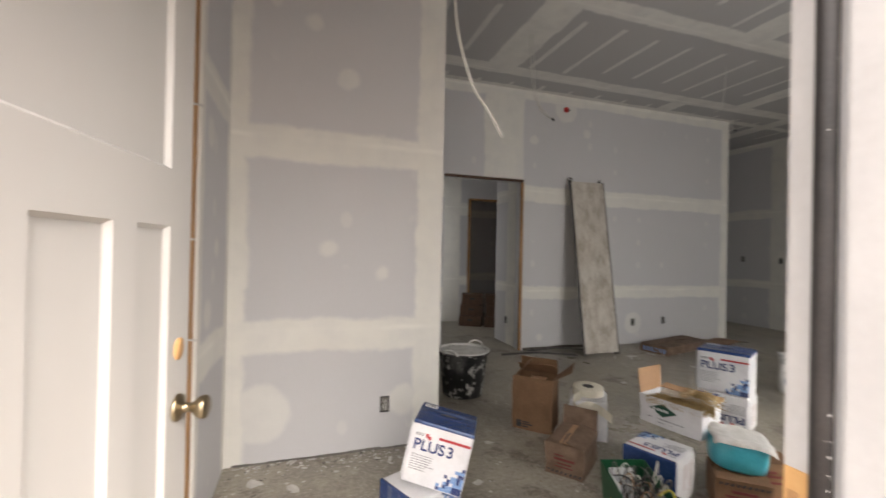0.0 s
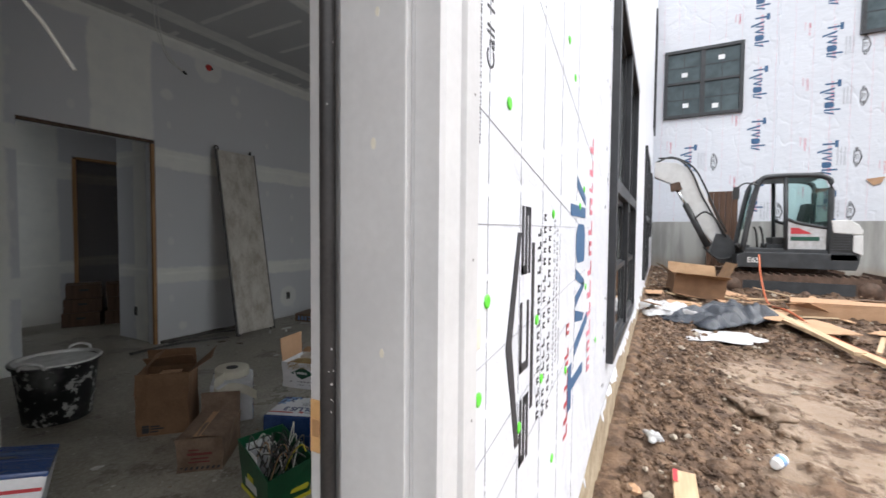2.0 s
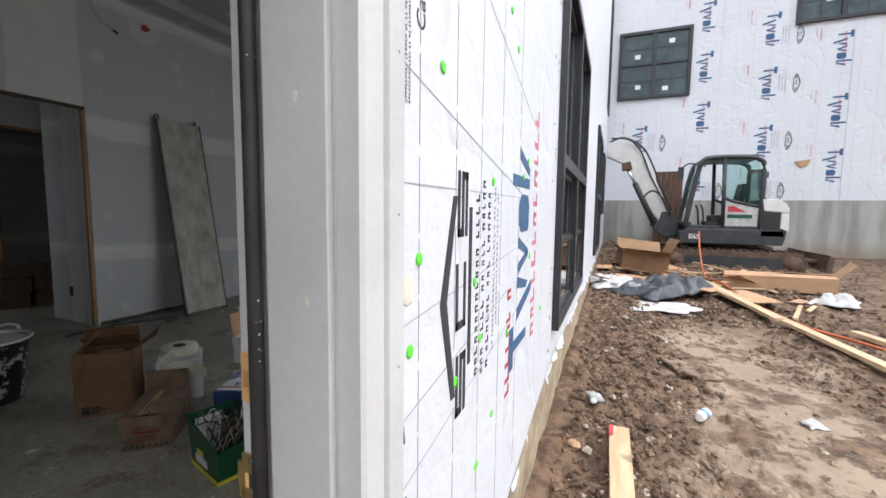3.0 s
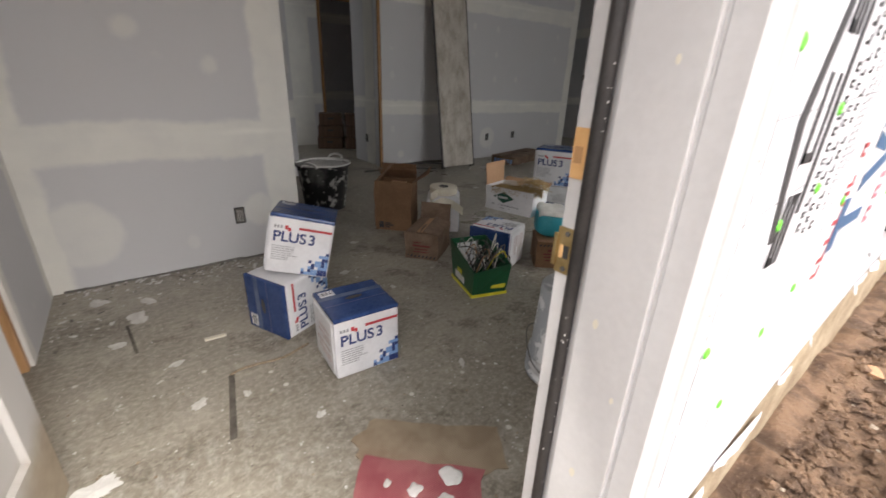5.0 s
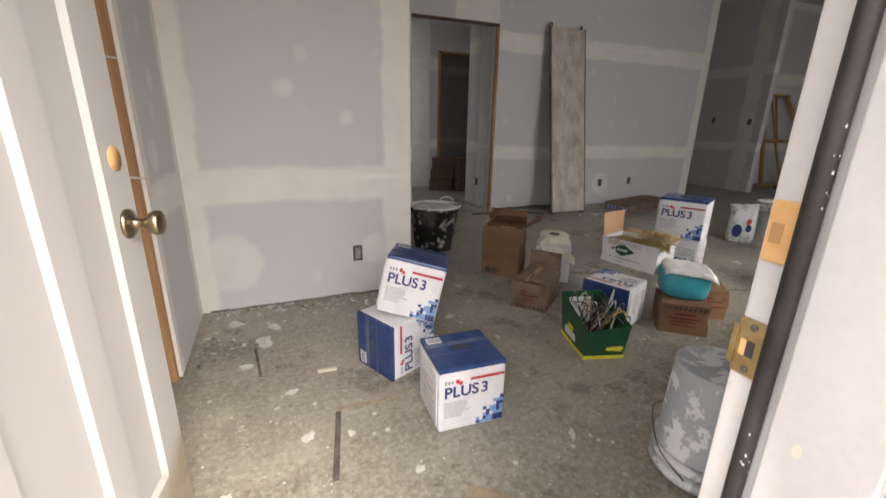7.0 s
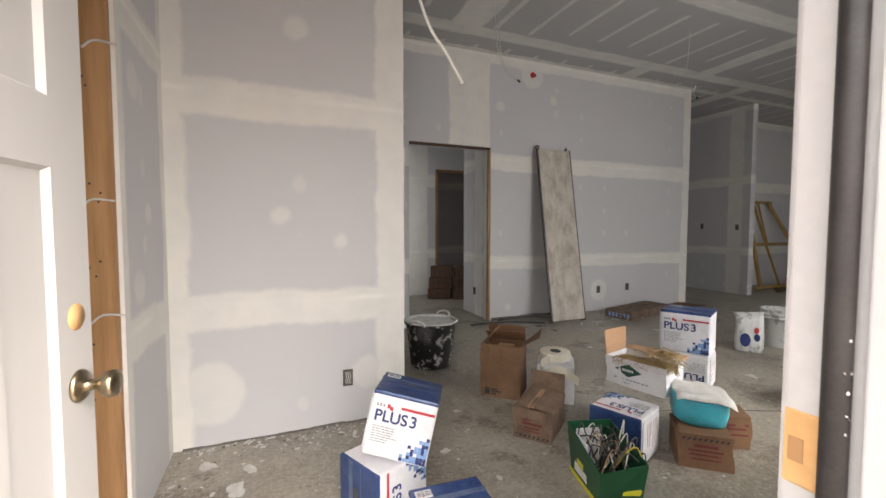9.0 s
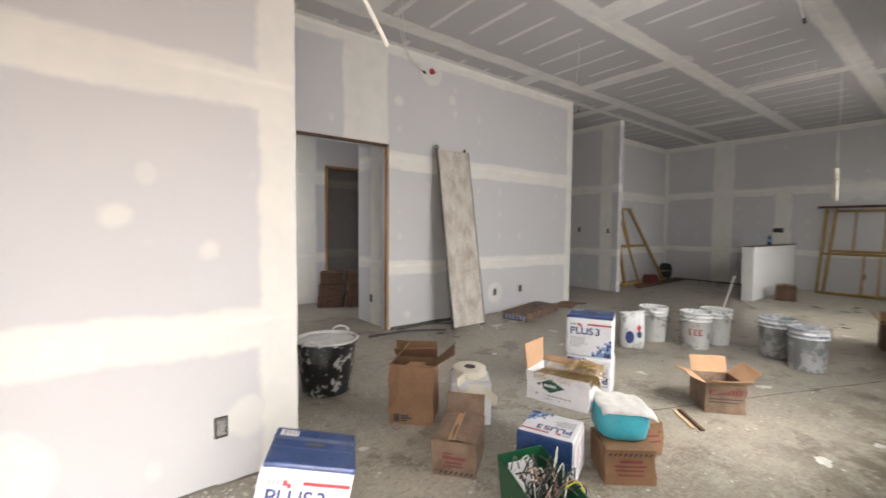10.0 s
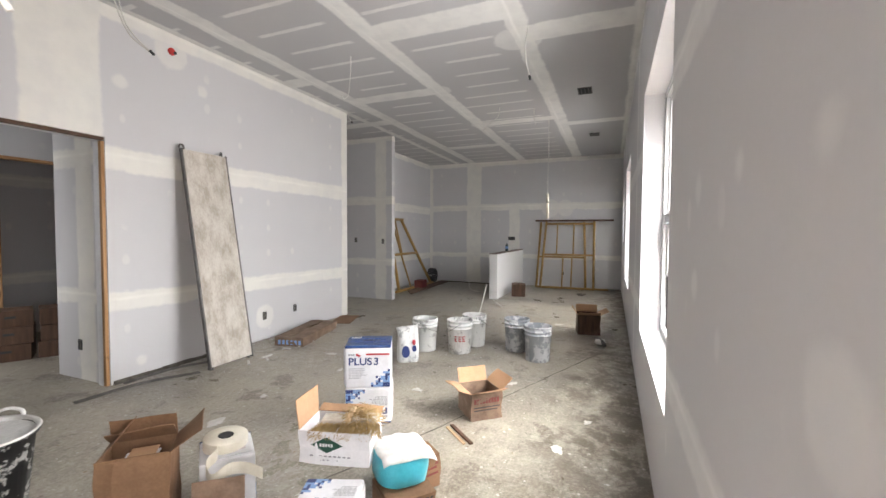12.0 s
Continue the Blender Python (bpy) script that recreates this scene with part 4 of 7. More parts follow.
# ---- compound cartons ----
def compound_carton(m, w=0.25, d=0.235, h=0.25, label=""):
    t = thing("compound_carton", m, label, "carton", "compound cartons")
    bm = bmesh.new()
    box(bm, -w / 2, w / 2, -d / 2, d / 2, 0, h, bevel=0.012)
    for v in bm.verts:
        s = 1 - abs(v.co.z / h - 0.5) * 2
        k = noise.noise(v.co * 9) * 0.004
        v.co.x += (1 if v.co.x > 0 else -1) * (0.004 * s + k)
    part("body", bm, "white card", t)
    rs = random.Random(17)
    for z0 in (0.06, 0.075, 0.10, 0.13, 0.145, 0.17):
        boxes("faded_print", [(-w / 2 - 0.0085, -w / 2 - 0.0068, -0.08, -0.04 + 0.1 * rs.random(), z0, z0 + 0.009)], "faded ink", t, 0, "faded pinkish side print")
    e = 0.0012
    boxes("lid", [(-w / 2 - e, w / 2 + e, -d / 2 - e, d / 2 + e, h - 0.018, h + e)], "blue", t, 0.008, "blue printed lid")
    boxes("side_panel", [(-w / 2 - 0.007, -w / 2 - 0.002, -d / 2 + 0.012, d / 2 - 0.03, 0.02, h - 0.02)], "white card", t, 0.002, "scuffed faded side print")
    bm = bmesh.new()
    outline = [(0.035 * math.cos(k * math.pi / 8), 0.011 * math.sin(k * math.pi / 8)) for k in range(16)]
    prism(bm, outline, 0.0008, m=pose(0.0, 0.01, h + e, 0, 0, 3))
    part("hand_slot", bm, "dark", t, "dark hand slot")
    boxes("seam_tape", [(-w / 2 + 0.004, w / 2 - 0.004, -0.025, -0.019, h + e, h + e + 0.0006)], "navy ink", t)
    boxes("barcode_label", [(-w / 2 + 0.015, -w / 2 + 0.07, d / 2 - 0.06, d / 2 - 0.02, h + e, h + e + 0.0008)], "white card", t, 0, "white barcode label")
    bm = bmesh.new()
    for k in range(11):
        x = -w / 2 + 0.019 + k * 0.0045
        box(bm, x, x + (0.0025 if k % 3 else 0.0014), d / 2 - 0.052, d / 2 - 0.025, h + e + 0.0008, h + e + 0.0013)
    part("barcode", bm, "black ink", t)
    boxes("clear_tape", [(-w / 2 - 0.001, w / 2 + 0.001, 0.03, 0.055, h + e + 0.0001, h + e + 0.0005)], "tape film", t, 0, "glossy packing tape")
    f = -d / 2 - 0.0005
    boxes("red_band", [(-0.01, w / 2 - 0.006, f - 0.0012, f, h - 0.055, h - 0.045)], "red ink", t)
    text_part("lettering", "PLUS", 0.060, pose(-0.042, f - 0.0008, h - 0.094, 90, 0, 0), "navy ink", t, bold=0.0012, label="navy lettering on the front")
    text_part("numeral", "3", 0.060, pose(0.045, f - 0.0008, h - 0.094, 90, 0, 0), "navy ink", t, bold=0.0012)
    bm = bmesh.new()
    for k in range(3):
        box(bm, -0.105 + k * 0.012, -0.097 + k * 0.012, f - 0.001, f, h - 0.058, h - 0.046)
    part("maker_mark", bm, "grey ink", t)
    bm = bmesh.new()
    box(bm, -0.064, -0.052, f - 0.001, f, h - 0.060, h - 0.044)
    box(bm, -0.052, -0.040, f - 0.001, f, h - 0.066, h - 0.052)
    part("maker_mark", bm, "red ink", t)
    bm = bmesh.new()
    rr = random.Random(3)
    for k in range(7):
        z = h - 0.135 - k * 0.0095
        x = -0.105
        end = -0.01 + rr.uniform(-0.02, 0.03) if k < 5 else -0.04
        while x < end:
            l = rr.uniform(0.006, 0.02)
            box(bm, x, min(x + l, end), f - 0.0007, f, z, z + 0.0035)
            x += l + 0.003
    part("small_print", bm, "grey ink", t)
    blocks = {"navy ink": [], "light blue": []}
    for i in range(8):
        for j in range(8):
            if i + 8 - j > 7 + rr.uniform(-1.2, 1.8) and rr.random() < 0.9:
                x, z = w / 2 - 0.108 + i * 0.013, 0.008 + j * 0.013
                blocks["navy ink" if rr.random() < 0.5 else "light blue"].append((x, x + 0.0125, f - 0.0009, f, z, z + 0.0125))
    for mat, rows in blocks.items():
        if rows:
            boxes("print_block", rows, mat, t)
    return t


base_carton = compound_carton(pose(0.592, 2.183, 0, 0, 0, -3), label="white and blue compound carton standing on the slab")


def more_carton(m, label):
    ob = copy_thing(base_carton, m)
    ob["label"] = label
    return ob


more_carton(pose(0.462, 2.582, 0.1215, 0, 0, 24.6) @ pose(0.12, 0, 0, 0, -90, 0), "white and blue compound carton lying on its side")
more_carton(pose(0.52, 2.595, 0.246, 0, 0, -26) @ pose(0, 0, 0, -4, 12, 0), "white and blue compound carton tipped on another carton")
yaw = -76.0
more_carton(pose(1.70, 2.565, 0.121, 0, 0, -68) @ pose(0, 0, 0, 0, 0, 180) @ pose(0, -0.125, 0, -90, 0, 0), "white and blue compound carton lying under a white box")
b = more_carton(pose(2.86, 3.10, 0.252, 0, 0, -63) @ Matrix.Diagonal((1.24, 1.15, 1.17, 1)), "upper carton of a two-high stack")
b = more_carton(pose(2.86, 3.10, 0.2505, 0, 0, -63) @ pose(0, 0, 0, 0, 180, 0) @ Matrix.Diagonal((1.24, 1.15, 0.99, 1)), "lower carton of a two-high stack, upside down")
more_carton(pose(1.80, 3.25, 0.127, 0, 0, 52) @ pose(-0.12, 0, 0, 0, 90, 0), "white and blue compound carton on its side under a tape roll")


# ---- cardboard boxes ----
def card_box(name, m, w, d, h, flaps, label, mats=("card", "card in"), category="cardboard box", group=""):
    """flaps: (side, degrees outwards from upright, length)."""
    t = thing(name, m, label, category, group)
    k = 0.004
    bm = bmesh.new()
    for r in ((-w / 2, w / 2, -d / 2, -d / 2 + k, 0, h), (-w / 2, w / 2, d / 2 - k, d / 2, 0, h), (-w / 2, -w / 2 + k, -d / 2 + k, d / 2 - k, 0, h),
              (w / 2 - k, w / 2, -d / 2 + k, d / 2 - k, 0, h), (-w / 2 + k, w / 2 - k, -d / 2 + k, d / 2 - k, 0, k)):
        box(bm, *r)
    bmesh.ops.subdivide_edges(bm, edges=[e for e in bm.edges if e.calc_length() > 0.05], cuts=3, use_grid_fill=True)
    for v in bm.verts:
        v.co.x += 0.010 * noise.noise((v.co.x * 9, v.co.y * 9, v.co.z * 11 + w * 50))
        v.co.y += 0.010 * noise.noise((v.co.x * 9 + 9, v.co.y * 9, v.co.z * 11 + w * 50))
    part("body", bm, mats[0], t)
    for side, out, length in flaps:
        span = w if side in "fb" else d
        bm = bmesh.new()
        n_ = 5
        grid = []
        for i in range(n_ + 1):
            row = []
            for j in range(4):
                u, v = -span / 2 + 0.004 + (span - 0.008) * i / n_, length * j / 3
                row.append(bm.verts.new((u, 0.012 * noise.noise((u * 6, v * 8, span * 30 + out)) * j / 2, v)))
            grid.append(row)
        for i in range(n_):
            for j in range(3):
                bm.faces.new((grid[i][j], grid[i + 1][j], grid[i + 1][j + 1], grid[i][j + 1]))
        thicken(bm, geom=list(bm.faces), thickness=0.004)
        place = {"f": pose(0, -d / 2, h, 0, 0, 0), "b": pose(0, d / 2, h, 0, 0, 180), "l": pose(-w / 2, 0, h, 0, 0, -90), "r": pose(w / 2, 0, h, 0, 0, 90)}[side]
        bmesh.ops.transform(bm, matrix=place @ pose(0, 0, 0, out, 0, 0), verts=bm.verts)
        part("flap", bm, mats[1], t)
    return t


def print_bars(t, rows, mat, name="print"):
    boxes(name, rows, mat, t)


# tall open box
t = card_box("open_box", pose(1.52, 3.455, 0, 0, 0, -45), 0.27, 0.21, 0.345, (("f", -4, 0.012), ("b", -12, 0.11), ("l", -42, 0.15), ("r", 52, 0.15), ("b", -50, 0.12)), "tall open brown box with raised flaps on the slab", ("card", "card"))
print_bars(t, [(-0.10, -0.066, -0.1115, -0.1065, 0.018, 0.048), (-0.10, -0.066, -0.1115, -0.1065, 0.052, 0.062), (-0.058, -0.012, -0.1115, -0.1065, 0.050, 0.057), (-0.058, 0.008, -0.1115, -0.1065, 0.036, 0.043), (-0.058, -0.02, -0.1115, -0.1065, 0.020, 0.027)], "black ink")
boxes("inner_flap", [(-0.03, 0.075, -0.10, 0.02, 0.335, 0.339)], "card light", t, 0.001)
boxes("loose_sheet", [(-0.06, 0.07, -0.05, 0.06, 0.30, 0.304)], "white card", t)
# torn flap box in front
t = card_box("torn_box", pose(1.445, 2.925, 0, 0, 0, -51), 0.21, 0.31, 0.165, (("l", -84, 0.10), ("r", -80, 0.10), ("b", 8, 0.11)), "small brown box with hazard stripes, taped lid and a raised flap", ("card dark", "card dark"))
for s in range(8):
    bm = bmesh.new()
    prism(bm, [(0, 0), (0.012, 0), (0.02, 0.014), (0.008, 0.014)], 0.001, m=pose(-0.096 + s * 0.0245, -0.1562, 0.012, 90, 0, 0))
    part("hazard_stripe", bm, "black ink", t)
print_bars(t, [(-0.05, 0.05, -0.1568, -0.1555, 0.105, 0.112), (-0.055, 0.055, -0.1568, -0.1555, 0.082, 0.094), (-0.04, 0.04, -0.1568, -0.1555, 0.062, 0.069), (-0.05, 0.045, -0.1568, -0.1555, 0.045, 0.051)], "maroon ink")
boxes("clear_tape", [(-0.03, 0.03, -0.1525, 0.15, 0.1745, 0.1752)], "card light", t, 0, "strip of brown packing tape")
# tape roll
t = thing("tape_roll", pose(1.81, 3.27, 0.2525, 3, 0, 0), "large cream roll of paper joint tape on a carton", "tape")
bm = bmesh.new()
lathe(bm, ((0.036, 0.0), (0.098, 0.0), (0.10, 0.004), (0.10, 0.052), (0.098, 0.056), (0.036, 0.056)), 40)
part("roll", bm, "paper", t)
bm = bmesh.new()
lathe(bm, ((0.026, 0.0), (0.0355, 0.0), (0.0355, 0.057), (0.026, 0.057)), 24)
part("core", bm, "dark", t)
bm = bmesh.new()
pts = [(-0.09, -0.05, 0.03), (-0.13, -0.09, 0.04), (-0.19, -0.10, 0.02), (-0.21, -0.16, -0.015), (-0.16, -0.20, 0.02), (-0.08, -0.22, -0.01), (-0.03, -0.27, -0.05)]
line = curve_points(pts, 5)
for p, q in zip(line, line[1:]):
    vs = [bm.verts.new(p + Vector((0.005, 0, dz))) for dz in (-0.028, 0.028)] + [bm.verts.new(q + Vector((0.005, 0, dz))) for dz in (0.028, -0.028)]
    bm.faces.new(vs)
bmesh.ops.remove_doubles(bm, verts=bm.verts, dist=0.0005)
thicken(bm, geom=list(bm.faces), thickness=0.0008)
part("loose_end", bm, "paper", t, "loose curled tape end")
# white box with brush
t = card_box("white_box", pose(1.965, 2.69, 0.262, 0, 0, -75), 0.33, 0.215, 0.15, (("l", 3, 0.135), ("b", 70, 0.06)), "white printed box with an open flap on a carton", ("white card", "card light"))
bm = bmesh.new()
prism(bm, [(-0.075, 0), (0, 0.036), (0.075, 0), (0, -0.036)], 0.0012, m=pose(-0.03, -0.1085, 0.09, 90, 0, 0))
part("diamond_mark", bm, "green ink", t, "dark green diamond mark")
bm = bmesh.new()
for k in range(5):
    box(bm, -0.062 + k * 0.013, -0.053 + k * 0.013, -0.1115, -0.1095, 0.084, 0.097)
part("mark_lettering", bm, "white card", t)
print_bars(t, [(-0.11 + k * 0.022, -0.095 + k * 0.022, -0.1095, -0.1082, 0.036, 0.043) for k in range(9)] + [(-0.07 + k * 0.02, -0.057 + k * 0.02, -0.1095, -0.1082, 0.018, 0.024) for k in range(5)], "grey ink")
M["bristle"] = timber("straw bristle", (0.28, 0.18, 0.07), (0.46, 0.33, 0.15), "y")
t = thing("brush_head", pose(1.975, 2.645, 0.395, 4, -2, -70), "wide straw-bristle brush lying in a white box", "brush")
bm = bmesh.new()
rb = random.Random(8)
for k in range(420):
    x = rb.uniform(-0.15, 0.15)
    tube(bm, [(x * 0.8, rb.uniform(-0.01, 0.03), rb.uniform(0, 0.03)), (x, rb.uniform(-0.05, -0.03), rb.uniform(0.0, 0.035)), (x * 1.12 + rb.uniform(-0.01, 0.01), -0.10 + rb.uniform(-0.02, 0.02), rb.uniform(-0.01, 0.035))], 0.0014, 3)
part("bristles", bm, "bristle", t)
boxes("stock", [(-0.135, 0.13, -0.02, 0.05, 0.018, 0.042)], "plank", t, 0.006, "splashed wooden stock")
boxes("handle_stub", [(-0.012, 0.012, -0.05, 0.08, 0.044, 0.06)], "pine x", t, 0.004)
t = thing("fibre_scrap", pose(2.02, 2.60, 0.435, 3, 6, -60), "straw and wood scraps heaped in a white box", "scrap")
bm = bmesh.new()
for k in range(260):
    a_, r_ = rb.uniform(0, 6.28), rb.uniform(0, 0.09)
    c = Vector((r_ * math.cos(a_), r_ * math.sin(a_), rb.uniform(-0.02, 0.02)))
    d_ = Vector((rb.uniform(-1, 1), rb.uniform(-1, 1), rb.uniform(-0.2, 0.2))) * 0.05
    tube(bm, [c - d_, c + d_], 0.0016, 3)
part("straw", bm, "bristle", t)

# teal bag on box
t = card_box("striped_box", pose(1.995, 2.375, 0, 0, 0, -40), 0.225, 0.22, 0.165, (("f", -85, 0.12), ("b", -85, 0.12)), "brown box with hazard stripes and red print", ("card", "card"))
for s in range(9):
    bm = bmesh.new()
    prism(bm, [(0, 0), (0.012, 0), (0.02, 0.013), (0.008, 0.013)], 0.001, m=pose(-0.104 + s * 0.0228, -0.1115, 0.137, 90, 0, 0))
    part("hazard_stripe", bm, "black ink", t)
print_bars(t, [(-0.05, 0.05, -0.1125, -0.1105, 0.105, 0.118), (-0.075, 0.07, -0.1125, -0.1105, 0.085, 0.094), (-0.07, 0.06, -0.1125, -0.1105, 0.066, 0.074), (-0.06, 0.06, -0.1125, -0.1105, 0.045, 0.052)], "maroon ink")
t = thing("teal_bundle", pose(2.03, 2.42, 0.17, 2, 5, -40) @ Matrix.Diagonal((0.9, 0.9, 1.08, 1)), "bulging teal plastic bundle with dusty white top on a box", "bundle")
bm = bmesh.new()
ring = []
for j, (s, z) in enumerate(((0.72, 0.0), (0.95, 0.02), (1.0, 0.07), (0.98, 0.11), (0.93, 0.135))):
    row = []
    for k in range(32):
        a_ = 2 * math.pi * k / 32
        c, sn = math.cos(a_), math.sin(a_)
        p = 3.2
        r_ = 0.135 / (abs(c) ** p + abs(sn) ** p) ** (1 / p) * s
        row.append(bm.verts.new((r_ * c, r_ * sn, z + 0.006 * noise.noise((c * 3, sn * 3, z * 20)))))
    ring.append(row)
for p_, q_ in zip(ring, ring[1:]):
    for k in range(32):
        bm.faces.new((p_[k], p_[(k + 1) % 32], q_[(k + 1) % 32], q_[k])).smooth = True
bm.faces.new(ring[0][::-1])
bm.faces.new(ring[-1])
part("bag", bm, "teal", t)
bm = bmesh.new()
gr = [[bm.verts.new((x + 0.01 * noise.noise((x * 20, y * 20, 1)), y + 0.01 * noise.noise((x * 20, y * 20, 5)), 0.143 + 0.012 * noise.noise((x * 14, y * 14, 3)) - 0.9 * max(0, abs(y) - 0.12) - 0.6 * max(0, abs(x) - 0.12)))
       for y in np.linspace(-0.135, 0.135, 12)] for x in np.linspace(-0.14, 0.14, 12)]
for p_, q_ in zip(gr, gr[1:]):
    for k in range(11):
        bm.faces.new((p_[k], q_[k], q_[k + 1], p_[k + 1])).smooth = True
thicken(bm, geom=list(bm.faces), thickness=-0.003)
part("dusty_top", bm, "compound", t, "crumpled dusty white sheet")

t = card_box("striped_box", pose(2.27, 2.47, 0, 0, 0, -30), 0.21, 0.22, 0.17, (("f", -82, 0.11), ("b", -80, 0.11)), "brown red-printed box standing behind a teal bundle", ("card", "card"))
print_bars(t, [(-0.09, 0.09, -0.1125, -0.1105, 0.12, 0.132), (-0.09, 0.08, -0.1125, -0.1105, 0.10, 0.112), (-0.08, 0.09, -0.1125, -0.1105, 0.07, 0.08)], "maroon ink")

# green bin
t = thing("green_bin", pose(1.40, 2.38, 0, 0, 0, -16), "green and yellow cut-down box full of cable scraps", "bin")
bm = bmesh.new()
bw, bd, bh, fl = 0.095, 0.13, 0.17, 0.03
lo_ = [(-bw, -bd, 0), (bw, -bd, 0), (bw, bd, 0), (-bw, bd, 0)]
hi_ = [(-bw - fl * 0.3, -bd - fl, bh - 0.02), (bw + fl * 0.5, -bd - fl * 0.6, bh), (bw + fl * 0.4, bd + fl, bh + 0.05), (-bw - fl * 0.4, bd + fl, bh + 0.05)]
a4, b4 = [bm.verts.new(p) for p in lo_], [bm.verts.new(p) for p in hi_]
bm.faces.new(a4[::-1])
for k in range(4):
    bm.faces.new((a4[k], a4[(k + 1) % 4], b4[(k + 1) % 4], b4[k]))
thicken(bm, geom=list(bm.faces), thickness=0.005)
part("body", bm, "green", t)
bm = bmesh.new()
for k in range(4):
    p, q = Vector(lo_[k]) * 1.06, Vector(lo_[(k + 1) % 4]) * 1.06
    p.z = q.z = 0.0
    vs = [bm.verts.new(v) for v in (p, q, q + Vector((0, 0, 0.016)), p + Vector((0, 0, 0.016)))]
    bm.faces.new(vs)
thicken(bm, geom=list(bm.faces), thickness=0.003)
part("yellow_edge", bm, "yellow", t, "yellow bottom edge")
bm = bmesh.new()
prism(bm, [(-0.04, -0.008), (0.035, -0.012), (0.045, 0.004), (0.04, 0.012), (-0.035, 0.008)], 0.0015, m=pose(0.045, -0.1365, 0.05, 83, 0, -2))
part("yellow_mark", bm, "yellow", t)
bm = bmesh.new()
prism(bm, [(-0.03, -0.012), (0.03, -0.012), (0.03, 0.012), (-0.03, 0.012)], 0.0015, m=pose(-0.104, 0.02, 0.09, 90, 0, -90))
part("yellow_mark", bm, "yellow", t)
boxes("paper_liner", [(-0.092, 0.02, 0.09, 0.096, 0.03, 0.215), (-0.099, -0.094, -0.03, 0.09, 0.03, 0.20)], "white card", t, 0.001, "white paper liner")
t2 = thing("cable_scraps", pose(1.40, 2.38, 0.10, 0, 0, 0), "tangle of pale and dark cable offcuts in a green box", "cable")
rb = random.Random(12)
for mat, count in (("cable", 9), ("dark", 9), ("yellow", 1), ("steel", 14), ("card light", 4)):
    for k in range(count):
        bm = bmesh.new()
        a_ = rb.uniform(0, 6.28)
        c = Vector((rb.uniform(-0.07, 0.07), rb.uniform(-0.10, 0.08), 0))
        v = Vector((math.cos(a_), math.sin(a_), 0))
        tube(bm, curve_points([c - v * 0.05, c + Vector((0, 0, rb.uniform(0.05, 0.10))), c + v * rb.uniform(0.02, 0.07) + Vector((0, 0, rb.uniform(0.08, 0.17))), c + v * rb.uniform(0.05, 0.10) + Vector((0, 0, rb.uniform(0.02, 0.14)))], 4), 0.003, 5)
        part("offcut", bm, mat, t2)

# open box further in
t = card_box("open_box", pose(3.22, 2.39, 0, 0, 0, -48), 0.235, 0.25, 0.19, (("f", 62, 0.11), ("l", 68, 0.11), ("r", 48, 0.12), ("b", 20, 0.11)), "open brown box with spread flaps on the slab", ("card dark", "card light"))
print_bars(t, [(-0.10 + k * 0.022, -0.084 + k * 0.022, -0.1275, -0.1255, 0.12, 0.155) for k in range(9)], "maroon ink")
print_bars(t, [(-0.10, 0.10, -0.1275, -0.1255, 0.09, 0.096), (-0.10, 0.08, -0.1275, -0.1255, 0.07, 0.076)], "black ink")
t = card_box("open_box", pose(6.13, 1.79, 0, 0, 0, -80), 0.28, 0.26, 0.26, (("f", 60, 0.09), ("l", 35, 0.12), ("r", 60, 0.12), ("b", 25, 0.10)), "open brown box beside the window wall", ("dark wood", "card light"))
t = card_box("closed_box", pose(9.05, 3.33, 0, 0, 0, 12), 0.34, 0.28, 0.25, (("f", -85, 0.13), ("b", -85, 0.13)), "small closed reddish-brown box beside the half wall", ("dark wood", "card dark"))
t = card_box("flat_carton", pose(4.52, 5.06, 0, 0, 0, 14), 0.96, 0.36, 0.10, (("f", -88, 0.17), ("b", -88, 0.17)), "long flat brown carton lying by the wall", ("card dark", "card dark"))
print_bars(t, [(-0.4835, -0.4805, -0.15 + k * 0.05, -0.12 + k * 0.05, 0.02, 0.07) for k in range(6)], "light blue")
t = thing("card_sheet", pose(5.55, 5.22, 0.004, 0, 0, 20), "loose flattened brown cardboard on the slab", "cardboard")
boxes("sheet", [(-0.3, 0.28, -0.14, 0.16, 0, 0.006)], "card", t, 0.002)

for k, (x, y, z, w_) in enumerate(((2.56, 7.22, 0, 0.36), (2.57, 7.22, 0.172, 0.36), (2.57, 7.21, 0.344, 0.34), (2.93, 7.02, 0, 0.38), (2.94, 7.03, 0.172, 0.37), (2.93, 7.03, 0.344, 0.38), (1.70, 7.2, 0, 0.36), (1.70, 7.2, 0.172, 0.36), (1.55, 7.6, 0, 0.30))):
    t = thing("stacked_box", pose(x, y, z, 0, 0, 4 * (k % 3) - 30), "dark brown carton in a low stack", "carton", "stacked cartons")
    boxes("body", [(-w_ / 2, w_ / 2, -0.16, 0.16, 0.001, 0.168)], "dark wood", t, 0.006)
    boxes("hand_hole", [(-0.04, 0.04, -0.1615, -0.159, 0.09, 0.115)], "dark", t)


